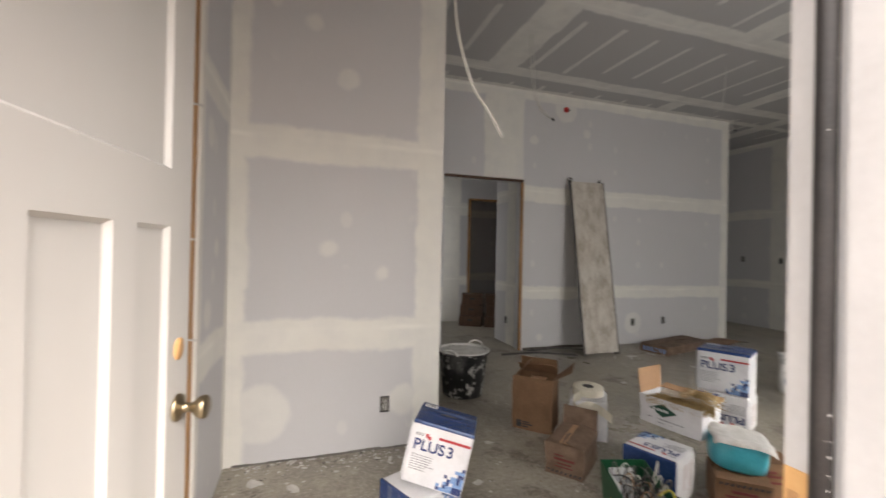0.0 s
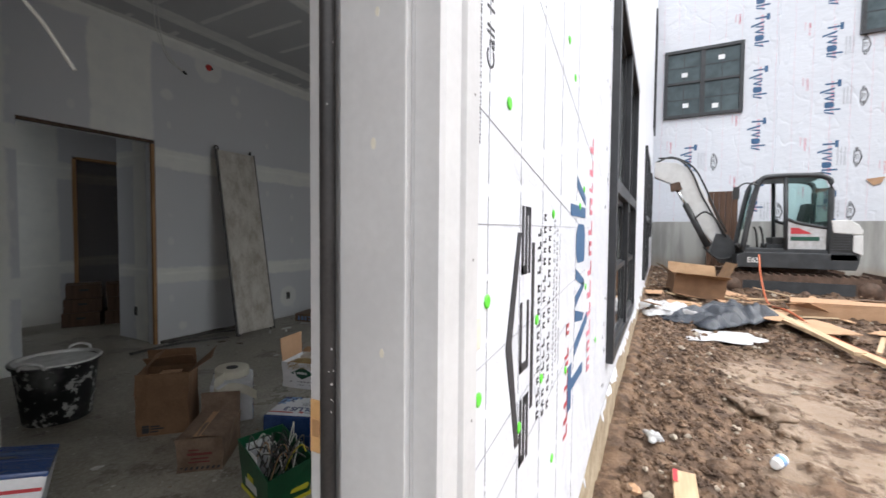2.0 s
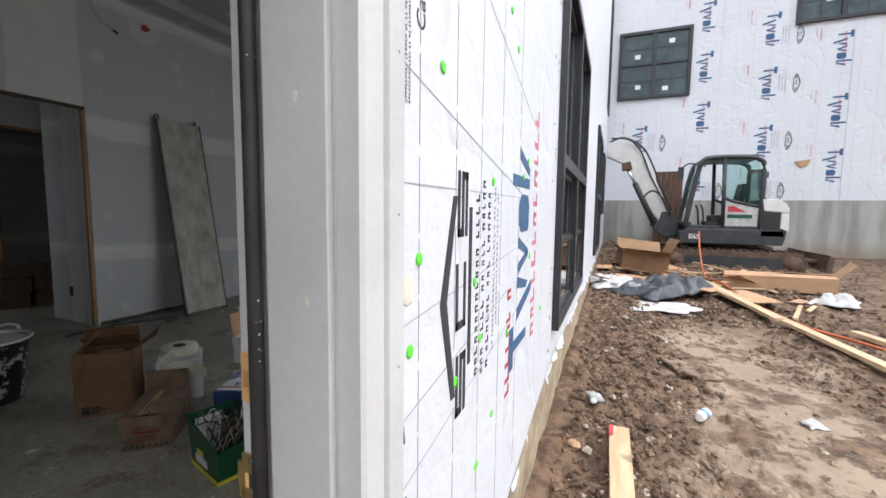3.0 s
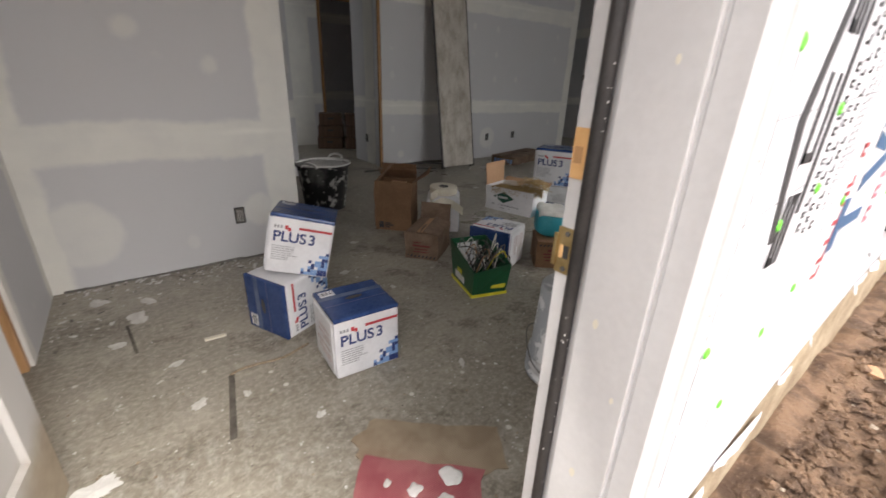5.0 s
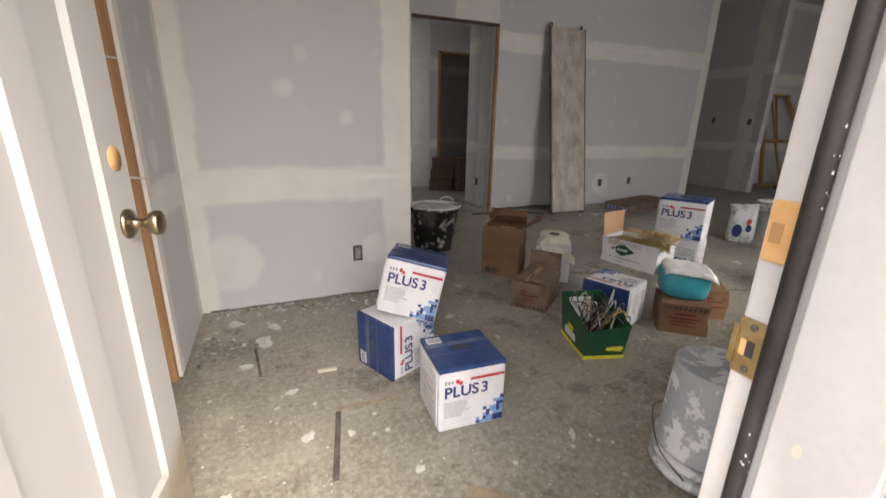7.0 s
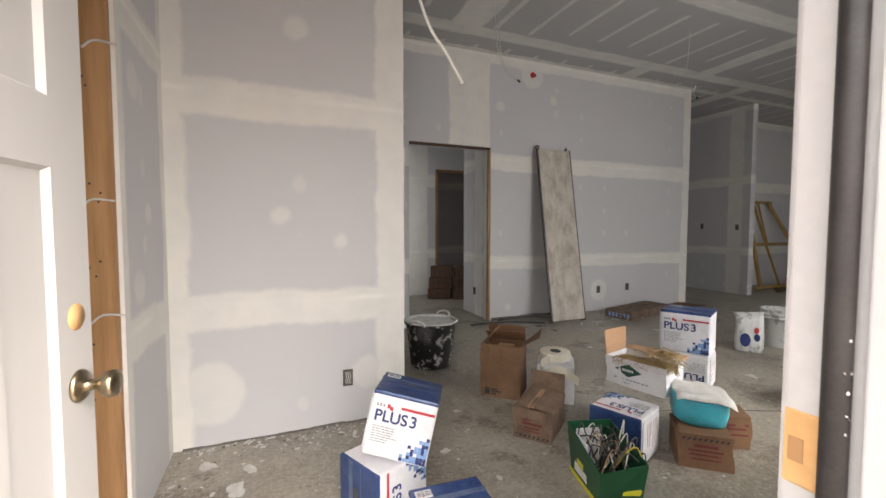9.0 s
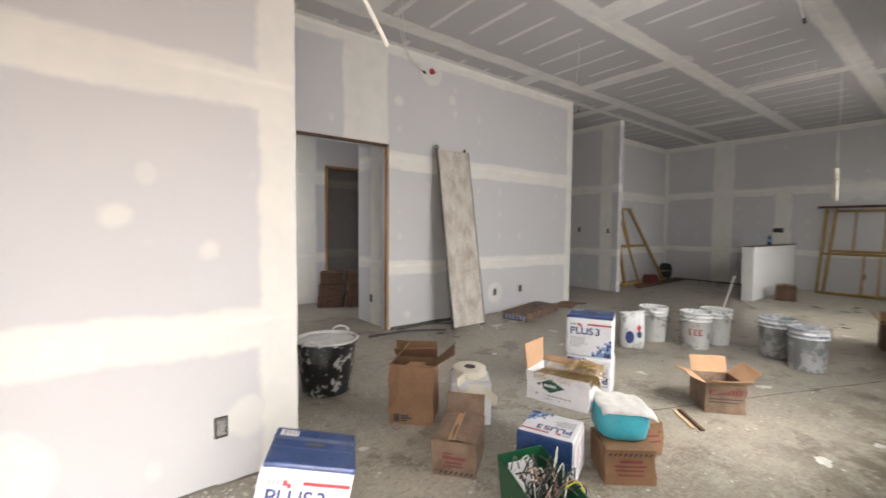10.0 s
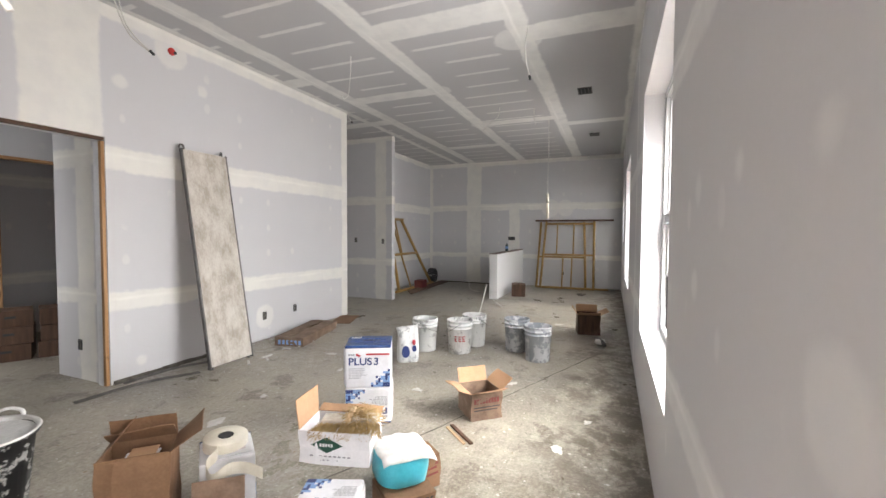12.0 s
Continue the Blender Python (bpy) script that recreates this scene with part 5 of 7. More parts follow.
# ---- buckets, tub, bag ----
def bucket(m, mat, label, lid=False, handle=True, filled=True):
    t = thing("bucket", m, label, "bucket", "buckets")
    bm = bmesh.new()
    lathe(bm, ((0.118, 0.0), (0.122, 0.004), (0.134, 0.27), (0.142, 0.272), (0.142, 0.278), (0.135, 0.28), (0.137, 0.305), (0.146, 0.307), (0.146, 0.315), (0.138, 0.317), (0.14, 0.345), (0.146, 0.347), (0.146, 0.36),
              (0.138, 0.362), (0.134, 0.35), (0.116, 0.02), (0.02, 0.018)), 36)
    part("shell", bm, mat, t)
    if filled:
        bm = bmesh.new()
        lathe(bm, ((0.001, 0.16), (0.121, 0.16), (0.122, 0.17), (0.06, 0.176), (0.001, 0.172)), 24, lump=0.05)
        part("residue", bm, "compound", t)
    if lid:
        bm = bmesh.new()
        lathe(bm, ((0.001, 0.356), (0.13, 0.358), (0.136, 0.366), (0.149, 0.366), (0.149, 0.352), (0.15, 0.366), (0.13, 0.372), (0.001, 0.37)), 30)
        part("lid", bm, mat, t)
    if handle:
        bm = bmesh.new()
        tube(bm, curve_points([(0.147, 0, 0.33), (0.13, -0.09, 0.27), (0.0, -0.158, 0.22), (-0.13, -0.09, 0.27), (-0.147, 0, 0.33)], 6), 0.0025, 6)
        part("bail", bm, "steel", t, "wire bail handle")
    return t


bucket(pose(1.185, 1.635, 0.372, 180, 0, 20), "plastic grey", "upturned grey bucket caked with compound near the door", handle=True, filled=False)
bucket(pose(4.57, 3.45, 0), "plastic white", "white bucket with dark splashes and grey residue")
b1 = bucket(pose(4.64, 3.06, 0, 0, 0, 200), "plastic white", "white bucket with red bars of print")
for k, (a0_, w__) in enumerate(((-0.055, 0.024), (-0.012, 0.03), (0.03, 0.03))):
    bm = bmesh.new()
    for z0_, z1_, p, q in ((0.14, 0.152, 0, 1), (0.165, 0.175, 0, 0.8), (0.19, 0.2, 0, 1), (0.14, 0.2, 0, 0.28)):
        for s in range(4):
            u0 = a0_ + w__ * (p + (q - p) * s / 4)
            u1 = a0_ + w__ * (p + (q - p) * (s + 1) / 4)
            vs = []
            for u, z in ((u0, z0_), (u1, z0_), (u1, z1_), (u0, z1_)):
                th, r_ = u / 0.13, 0.1235 + z * 0.0445
                vs.append(bm.verts.new((r_ * math.cos(th), r_ * math.sin(th), z)))
            bm.faces.new(vs)
    thicken(bm, geom=list(bm.faces), thickness=-0.0008)
    part("print", bm, "red ink", b1)
bucket(pose(4.98, 3.00, 0, 0, 0, 40), "plastic white", "white bucket with a cord standing in it")
bucket(pose(4.96, 2.49, 0, 0, 0, 70), "plastic grey", "grey bucket streaked with dried compound")
bucket(pose(4.68, 2.21, 0, 0, 0, 130), "plastic grey", "pale compound-coated bucket on the slab")
hanging = thing("mixing_rod", pose(5.01, 3.00, 0.18), "thin pale rod leaning out of a bucket", "rod")
bm = bmesh.new()
tube(bm, [(0, 0, 0), (0.06, -0.06, 0.28), (0.10, -0.11, 0.52)], 0.005, 6)
part("rod", bm, "cable", hanging)

t = thing("rubber_tub", pose(1.26, 4.19, 0, 0, 0, 40) @ Matrix.Diagonal((1.06, 1.06, 1.0, 1)), "black rubber mixing tub splashed with white compound", "tub")
bm = bmesh.new()
lathe(bm, ((0.145, 0.0), (0.155, 0.006), (0.192, 0.35), (0.206, 0.355), (0.21, 0.367), (0.203, 0.374), (0.192, 0.37), (0.184, 0.355), (0.15, 0.03), (0.02, 0.025)), 44, lump=0.012)
part("shell", bm, "tub", t)
bm = bmesh.new()
lathe(bm, ((0.186, 0.362), (0.206, 0.368), (0.211, 0.374), (0.206, 0.381), (0.192, 0.378), (0.182, 0.345), (0.178, 0.30), (0.181, 0.34)), 44, lump=0.03, seed=4)
part("rim_crust", bm, "compound", t, "white crust of compound on the rim")
bm = bmesh.new()
lathe(bm, ((0.001, 0.28), (0.174, 0.28), (0.176, 0.292), (0.1, 0.296), (0.001, 0.29)), 30, lump=0.08)
part("residue", bm, "plastic grey", t)
for a_ in (0, 180):
    bm = bmesh.new()
    m_ = pose(0, 0, 0, 0, 0, a_)
    tube(bm, [m_ @ p for p in curve_points([(0.20, -0.06, 0.365), (0.215, -0.05, 0.395), (0.222, 0.0, 0.41), (0.215, 0.05, 0.395), (0.20, 0.06, 0.365)], 6)], 0.009, 8)
    part("handle", bm, "compound", t)

t = thing("powder_bag", pose(4.12, 3.44, 0, 0, 0, -58) @ Matrix.Diagonal((0.9, 1.2, 1.06, 1)), "small white paper powder bag with dark blue mark", "bag")
bm = bmesh.new()
rings_ = []
for z, sx, sy, sh in ((0, 0.11, 0.06, 0), (0.02, 0.122, 0.07, 0), (0.12, 0.125, 0.075, 0.002), (0.22, 0.118, 0.06, 0.004), (0.29, 0.12, 0.03, 0.0), (0.34, 0.13, 0.008, -0.012)):
    row = []
    for k in range(24):
        a_ = 2 * math.pi * k / 24
        c, sn = math.cos(a_), math.sin(a_)
        f_ = 1 / (abs(c) ** 4 + abs(sn) ** 4) ** 0.25
        row.append(bm.verts.new((sx * c * f_ + sh, sy * sn * f_ + 0.004 * noise.noise((c * 4, sn * 4, z * 20)), z + (0.012 * c if z > 0.3 else 0))))
    rings_.append(row)
for p_, q_ in zip(rings_, rings_[1:]):
    for k in range(24):
        bm.faces.new((p_[k], p_[(k + 1) % 24], q_[(k + 1) % 24], q_[k])).smooth = True
bm.faces.new(rings_[0][::-1])
bm.faces.new(rings_[-1])
part("sack", bm, "plastic white", t)
for x, z, r_, mat in ((-0.03, 0.11, 0.045, "navy ink"), (0.06, 0.2, 0.02, "red ink"), (0.065, 0.14, 0.025, "navy ink")):
    bm = bmesh.new()
    prism(bm, [(r_ * math.cos(k * 0.4), r_ * 1.3 * math.sin(k * 0.4)) for k in range(16)], 0.002, m=pose(x, -0.076, z, 90, 0, 0))
    part("print", bm, mat, t)

t = thing("pipe_fitting", pose(5.62, 1.62, 0.0, 0, 0, 30), "small dusty grey tool and coil on the slab", "fitting")
bm = bmesh.new()
lathe(bm, ((0.03, 0), (0.055, 0.0), (0.06, 0.02), (0.055, 0.045), (0.03, 0.045)), 22, m=pose(0, 0, 0))
part("coil", bm, "compound", t)
bm = bmesh.new()
tube(bm, [(-0.16, 0.03, 0.02), (-0.05, 0.0, 0.035), (0.1, -0.03, 0.02)], 0.02, 10)
part("barrel", bm, "steel", t)

# ---- plank and frames ----
t = thing("scaffold_plank", pose(3.335, 4.995, 0.0, 0, 0, 0) , "weathered scaffold plank leaning on the gypsum board", "scaffold plank")
tilt = -9.4
L_ = 2.135
bm = bmesh.new()
box(bm, -0.235, 0.235, -0.012, 0.006, 0.03, L_, m=pose(0, 0, 0, tilt, 0, 0), bevel=0.003)
part("deck", bm, "plank", t)
for s in (-1, 1):
    bm = bmesh.new()
    box(bm, s * 0.243 - 0.008, s * 0.243 + 0.008, -0.013, 0.02, 0.01, L_ + 0.01, m=pose(0, 0, 0, tilt, 0, 0), bevel=0.002)
    part("side_rail", bm, "steel", t, "dark side rail")
    for z in (0.0, L_ + 0.01):
        bm = bmesh.new()
        g = 1 if z else -1
        pts = [(s * 0.21, 0.01, z - g * 0.02), (s * 0.21, 0.01, z + g * 0.03), (s * 0.225, 0.03, z + g * 0.045), (s * 0.225, 0.055, z + g * 0.02)]
        if z == 0:
            pts = [(s * 0.21, 0.01, 0.04), (s * 0.21, 0.01, 0.012), (s * 0.225, 0.03, 0.01), (s * 0.225, 0.05, 0.02)]
        tube(bm, [pose(0, 0, 0, tilt, 0, 0) @ p for p in curve_points(pts, 4)], 0.009, 8)
        part("hook", bm, "steel", t, "steel end hook")
for z in (0.05, 0.55, 1.05, 1.55, 2.05):
    bm = bmesh.new()
    box(bm, -0.23, 0.23, 0.008, 0.019, z - 0.02, z + 0.02, m=pose(0, 0, 0, tilt, 0, 0), bevel=0.002)
    part("cross_rail", bm, "aluminium", t)


def leaning_frame(m, posts, bars, struts, label, r=0.028):
    t = thing("scaffolding", m, label, "scaffold frame", "scaffold frames")
    for p, q in posts:
        bm = bmesh.new()
        tube(bm, [p, q], r, 10)
        part("post", bm, "yellow steel", t)
    for p, q in bars:
        bm = bmesh.new()
        tube(bm, [p, q], r * 0.85, 10)
        part("bar", bm, "yellow steel", t)
    for p, q in struts:
        bm = bmesh.new()
        tube(bm, [p, q], r * 0.6, 8)
        part("strut", bm, "yellow steel", t)
    return t


def lean(y, z, s=0.0):
    return (10.48 + 0.24 * z + s, 1.45 + (y - 1.5) * 0.92, z * 0.94)


leaning_frame(pose(0, 0, 0), [(lean(3.30, 0.03), lean(3.22, 1.72)), (lean(1.98, 0.03), lean(2.0, 1.72))], [(lean(3.3, 0.03), lean(1.95, 0.03)), (lean(3.24, 0.86), lean(1.98, 0.86)), (lean(3.22, 1.66), lean(1.98, 1.66))],
              [(lean(2.92, 0.86), lean(2.92, 1.66)), (lean(2.5, 0.86), lean(2.5, 1.66)), (lean(2.75, 0.03), lean(2.75, 0.86))], "worn yellow scaffold frame leaning on the end wall")
leaning_frame(pose(0.06, 0.12, 0), [(lean(3.28, 0.03), lean(3.24, 1.70)), (lean(2.04, 0.03), lean(2.12, 1.70))], [(lean(3.3, 0.03), lean(1.5, 0.03)), (lean(3.26, 0.80), lean(2.1, 0.80))],
              [(lean(2.4, 0.03), lean(2.4, 0.80))], "second yellow scaffold frame behind another")
t = thing("rail_board", pose(10.88, 2.40, 1.64), "dark timber bar across the tops of scaffold frames", "board")
boxes("board", [(-0.03, 0.03, -0.92, 0.9, -0.022, 0.022)], "rust", t, 0.004)


def lad(x, z):
    return (0.35 + (x - 0.35) * 0.905, 5.84 + 0.2 * z, z * 0.95)


t = leaning_frame(pose(0, 0, 0), [(lad(9.25, 0.03), lad(9.35, 1.70)), (lad(11.15, 0.03), lad(10.05, 1.72))], [(lad(9.1, 0.03), lad(11.3, 0.03)), (lad(9.3, 0.87), lad(10.6, 0.87)), (lad(9.2, 1.72), lad(10.15, 1.72))],
                  [(lad(9.75, 0.87), lad(9.7, 1.70)), (lad(9.9, 0.03), lad(9.7, 0.87)), (lad(9.7, 0.87), lad(9.55, 1.70))], "yellow tapering scaffold frame leaning in the alcove", r=0.035)
t = thing("cord_reel", pose(10.5, 5.98, 0), "dark cable coil on the slab in the alcove", "coil")
for k in range(4):
    bm = bmesh.new()
    tube(bm, [(0.17 * math.cos(a_) + 0.02 * k, 0.05 * k - 0.08, 0.19 + 0.17 * math.sin(a_)) for a_ in np.linspace(0, 6.2, 20)], 0.02, 6)
    part("loop", bm, "dark", t)
t = thing("pipe_bundle", pose(9.45, 5.58, 0), "dark steel rods lying on the slab", "rods")
for k in range(4):
    bm = bmesh.new()
    tube(bm, [(-1.2 + 0.1 * k, -0.1 + 0.07 * k, 0.02), (1.3, 0.0 + 0.07 * k, 0.02)], 0.018, 6)
    part("rod", bm, "rust", t)
t = thing("red_toolbox", pose(9.25, 5.72, 0), "small dark red box by the scaffold frame", "box")
boxes("body", [(-0.14, 0.14, -0.1, 0.1, 0.001, 0.2)], "maroon ink", t, 0.01)
t = thing("floor_cable", pose(9.1, 4.8, 0), "pale cable arching over the slab", "cable")
bm = bmesh.new()
tube(bm, curve_points([(1.5, 0.4, 0.008), (1.2, 0.2, 0.14), (0.7, -0.1, 0.16), (0.3, -0.3, 0.02), (-0.1, -0.9, 0.009), (-0.75, -1.05, 0.25), (-0.78, -1.1, 0.012), (-1.6, -1.5, 0.01)], 6), 0.008, 6)
part("cable", bm, "cable", t)
t = thing("timber_offcut", pose(10.75, 4.9, 0, 0, 0, 88), "dark timber offcut along the end wall", "offcut")
boxes("board", [(-0.9, 0.9, -0.02, 0.02, 0.001, 0.025)], "grime", t, 0.004)
t = thing("water_bottle", pose(9.5, 3.70, 0.9145), "small clear bottle with blue label on the half wall", "bottle")
bm = bmesh.new()
lathe(bm, ((0.03, 0), (0.033, 0.01), (0.033, 0.13), (0.013, 0.17), (0.013, 0.19), (0.002, 0.19)), 18)
part("bottle", bm, "far glass", t)
bm = bmesh.new()
lathe(bm, ((0.034, 0.06), (0.034, 0.11), (0.0335, 0.112)), 18)
part("label", bm, "light blue", t)
t = structure(boxes("trim", [(8.375, 10.95, 3.615, 3.785, 0.90, 0.914)], "dark wood"), "thin dark cap edge on the half wall", "trim")

# ---- things on the slab ----


def ragged(bm, outline, z, thick, wob=0.01, mat=0, seed=0):
    pts = []
    n_ = len(outline)
    for k in range(n_):
        p, q = Vector((*outline[k], 0)), Vector((*outline[(k + 1) % n_], 0))
        for s in range(7):
            u = p.lerp(q, s / 7)
            pts.append((u.x + wob * noise.noise((u.x * 30, u.y * 30, seed)), u.y + wob * noise.noise((u.x * 30, u.y * 30, seed + 9))))
    m_ = pose(0, 0, z)
    prism(bm, pts, thick, mat, m_)


t = thing("card_mat", pose(0, 0, 0), "trodden brown card lying on the slab", "card")
bm = bmesh.new()
ragged(bm, [(0.37, 1.70), (0.62, 1.48), (0.71, 1.455), (0.79, 1.575), (0.48, 1.82), (0.385, 1.79)], 0.001, 0.004, 0.02)
part("sheet", bm, "mat brown", t)
t = thing("card_mat", pose(0, 0, 0), "red printed card with white compound splats", "card")
bm = bmesh.new()
ragged(bm, [(0.22, 1.50), (0.47, 1.30), (0.645, 1.485), (0.39, 1.72)], 0.0055, 0.004, 0.012, seed=3)
part("sheet", bm, "mat red", t)
for x, y, r_ in ((0.45, 1.54, 0.02), (0.555, 1.52, 0.032), (0.50, 1.47, 0.02), (0.40, 1.60, 0.012)):
    bm = bmesh.new()
    lathe(bm, ((r_, 0), (r_ * 0.9, 0.0015), (r_ * 0.4, 0.002), (0.001, 0.002)), 24, m=pose(x, y, 0.0096), lump=0.5, seed=x * 9)
    part("splat", bm, "compound", t, "dried white splat")

splats = [(-0.23, 2.02, 0.055), (0.04, 2.22, 0.03), (-0.10, 2.95, 0.06), (-0.25, 3.2, 0.05), (-0.18, 2.75, 0.03), (0.0, 2.5, 0.025), (0.9, 1.9, 0.02), (0.18, 2.18, 0.018), (2.7, 3.0, 0.05), (2.35, 4.02, 0.08), (2.84, 4.08, 0.04), (3.44, 3.0, 0.05),
          (2.2, 3.6, 0.03), (3.35, 1.65, 0.04), (2.9, 1.8, 0.05), (2.2, 4.4, 0.05), (4.0, 4.3, 0.06), (3.9, 2.3, 0.05), (3.6, 3.9, 0.04), (0.35, 1.95, 0.02), (1.0, 2.6, 0.02), (-0.05, 3.1, 0.04), (1.1, 3.3, 0.03), (0.85, 2.9, 0.03), (5.8, 2.6, 0.06), (6.5, 2.2, 0.07)]
for k, (x, y, r_) in enumerate(splats):
    bm = bmesh.new()
    spl = []
    for q in range(54):
        a_ = 2 * math.pi * q / 54
        c, sn = math.cos(a_), math.sin(a_)
        g = 0.75 + 0.5 * noise.noise((c * 0.9, sn * 0.9, k * 2.1)) + 0.28 * noise.noise((c * 2.6, sn * 2.6, k * 1.3)) + 0.16 * noise.noise((c * 9, sn * 9, k))
        spl.append((max(0.12, g) * r_ * c, max(0.12, g) * r_ * sn))
    prism(bm, spl, 0.0014)
    s_ = thing("compound_splat", pose(x, y, 0.0006, 0, 0, k * 40) @ Matrix.Diagonal((1.2, 0.8, 1, 1)), "dried white compound splat on the slab", "splat", "compound splats")
    part("splat", bm, "compound", s_)
rb = random.Random(21)
bm = bmesh.new()
for k in range(1100):
    if k < 420:
        x, y = rb.uniform(-0.4, 2.2), rb.uniform(1.4, 3.38)
    else:
        x, y = rb.uniform(0.9, 8.5), rb.uniform(1.35, 5.4)
    s_ = rb.uniform(0.0015, 0.006) * (1 if k < 420 else 1.7)
    a_ = rb.uniform(0, 3)
    c = Vector((x, y, 0.0008))
    vs = [bm.verts.new(c + Vector((s_ * math.cos(a_ + t_) * rb.uniform(0.6, 1.3), s_ * math.sin(a_ + t_) * rb.uniform(0.6, 1.3), 0.0))) for t_ in (0, 1.4, 2.9, 4.4)]
    top = bm.verts.new(c + Vector((0, 0, s_ * 0.35)))
    for i in range(4):
        bm.faces.new((vs[i], vs[(i + 1) % 4], top)).material_index = 0 if k % 3 else 1
tagged(link_mesh("plaster_crumbs", bm, ("compound", "mat brown")), "scattered plaster and dirt crumbs on the slab", "crumbs", kind="stuff")

rb = random.Random(44)
bm = bmesh.new()
for k in range(240):
    if k < 150:
        x, y = rb.uniform(-0.38, 0.78), 3.39 - abs(rb.gauss(0, 0.10))
    elif k < 175:
        x, y = -0.40 + abs(rb.gauss(0, 0.10)), rb.uniform(2.8, 3.35)
    else:
        x, y = rb.uniform(3.3, 4.7), 5.4 - abs(rb.gauss(0, 0.3))
    s_ = rb.choice((0.004, 0.005, 0.007, 0.010, 0.018)) * rb.uniform(0.6, 1.2)
    a_ = rb.uniform(0, 6.28)
    m_ = pose(x, y, 0.0008, rb.uniform(-8, 8), rb.uniform(-8, 8), math.degrees(a_))
    prism(bm, [(s_ * math.cos(q) * rb.uniform(0.6, 1.3), 0.55 * s_ * math.sin(q) * rb.uniform(0.5, 1.3)) for q in (0, 1.0, 2.1, 3.2, 4.2, 5.3)], rb.uniform(0.001, 0.005), k % 4 == 0, m=m_)
tagged(link_mesh("plaster_chips", bm, ("compound", "dark gap")), "broken white plaster chips along the foot of the walls", "chips", kind="stuff")

t = thing("metal_strip", pose(0, 0, 0), "thin dull strip lying bent on the slab", "strip")
bm = bmesh.new()
box(bm, -0.010, 0.010, 0.0, 0.315, 0.001, 0.006, bevel=0.001, m=pose(0.099, 1.998, 0, 0, 0, -10))
part("strip", bm, "grime", t)
bm = bmesh.new()
tube(bm, curve_points([(0.15, 2.31, 0.006), (0.19, 2.315, 0.012), (0.25, 2.30, 0.02), (0.34, 2.31, 0.006), (0.45, 2.345, 0.006)], 5), 0.0045, 6)
part("stem", bm, "mat brown", t)
t = thing("metal_strip", pose(-0.13, 2.78, 0.001, 0, 0, 96), "short grey-brown strip on the slab", "strip")
boxes("strip", [(-0.13, 0.12, -0.006, 0.006, 0, 0.003)], "grime", t, 0.001)
t = thing("tape_scrap", pose(0.15, 2.60, 0.001, 0, 0, -4), "curled white tape scrap on the slab", "scrap")
boxes("scrap", [(-0.04, 0.04, -0.01, 0.01, 0, 0.008)], "paper", t, 0.003)
t = thing("corner_bead", pose(0, 0, 0), "bent grey metal corner bead lying along the wall", "corner bead")
for pts in ([(2.15, 5.26, 0.01), (2.6, 5.20, 0.02), (3.0, 5.02, 0.014)], [(2.55, 5.36, 0.01), (2.9, 5.24, 0.05), (3.3, 5.16, 0.02)]):
    bm = bmesh.new()
    line = curve_points(pts, 5)
    for p, q in zip(line, line[1:]):
        bm.faces.new([bm.verts.new(v) for v in (p + Vector((0, -0.02, 0)), q + Vector((0, -0.02, 0)), q + Vector((0, 0.015, 0.012)), p + Vector((0, 0.015, 0.012)))])
    bmesh.ops.remove_doubles(bm, verts=bm.verts, dist=0.0005)
    thicken(bm, geom=list(bm.faces), thickness=0.002)
    part("bead", bm, "steel", t)
t = thing("wood_sticks", pose(2.85, 2.40, 0.001, 0, 0, 47), "two thin sticks lying on the slab", "sticks")
boxes("stick", [(-0.14, 0.14, -0.012, 0.012, 0, 0.012)], "dark wood", t, 0.002)
boxes("stick", [(-0.12, 0.13, 0.03, 0.05, 0, 0.008)], "pine x", t, 0.002)
rb = random.Random(5)
for k in range(14):
    x, y = rb.uniform(3.4, 4.6), rb.uniform(4.75, 5.3)
    t = thing("board_scrap", pose(x, y, 0.001, 0, 0, rb.uniform(0, 180)), "broken gypsum scrap on the slab", "scrap", "gypsum scraps")
    l = rb.uniform(0.02, 0.07)
    boxes("scrap", [(-l, l, -0.012, 0.012, 0, 0.01)], "compound", t, 0.003)
# dark joint line in the slab
bm = bmesh.new()
pts = [(3.0, 3.25), (4.0, 2.2), (4.7, 1.5)]
pts = [(2.0 + k * 0.07, 2.95 - 0.07 * k * 0.42 + 0.014 * noise.noise((k * 0.35, 0, 0)), 0.004 + 0.009 * abs(noise.noise((k * 0.45, 4, 0)))) for k in range(46)]
rows = [[bm.verts.new((x, y + s * w, 0.0012)) for s in (-1, 1)] for x, y, w in pts]
for p, q in zip(rows, rows[1:]):
    bm.faces.new((p[0], q[0], q[1], p[1]))
structure(link_mesh("floor_crack", bm, "grime"), "dark dirty joint line across the slab", "floor")

# ---- prints on the house wrap ----


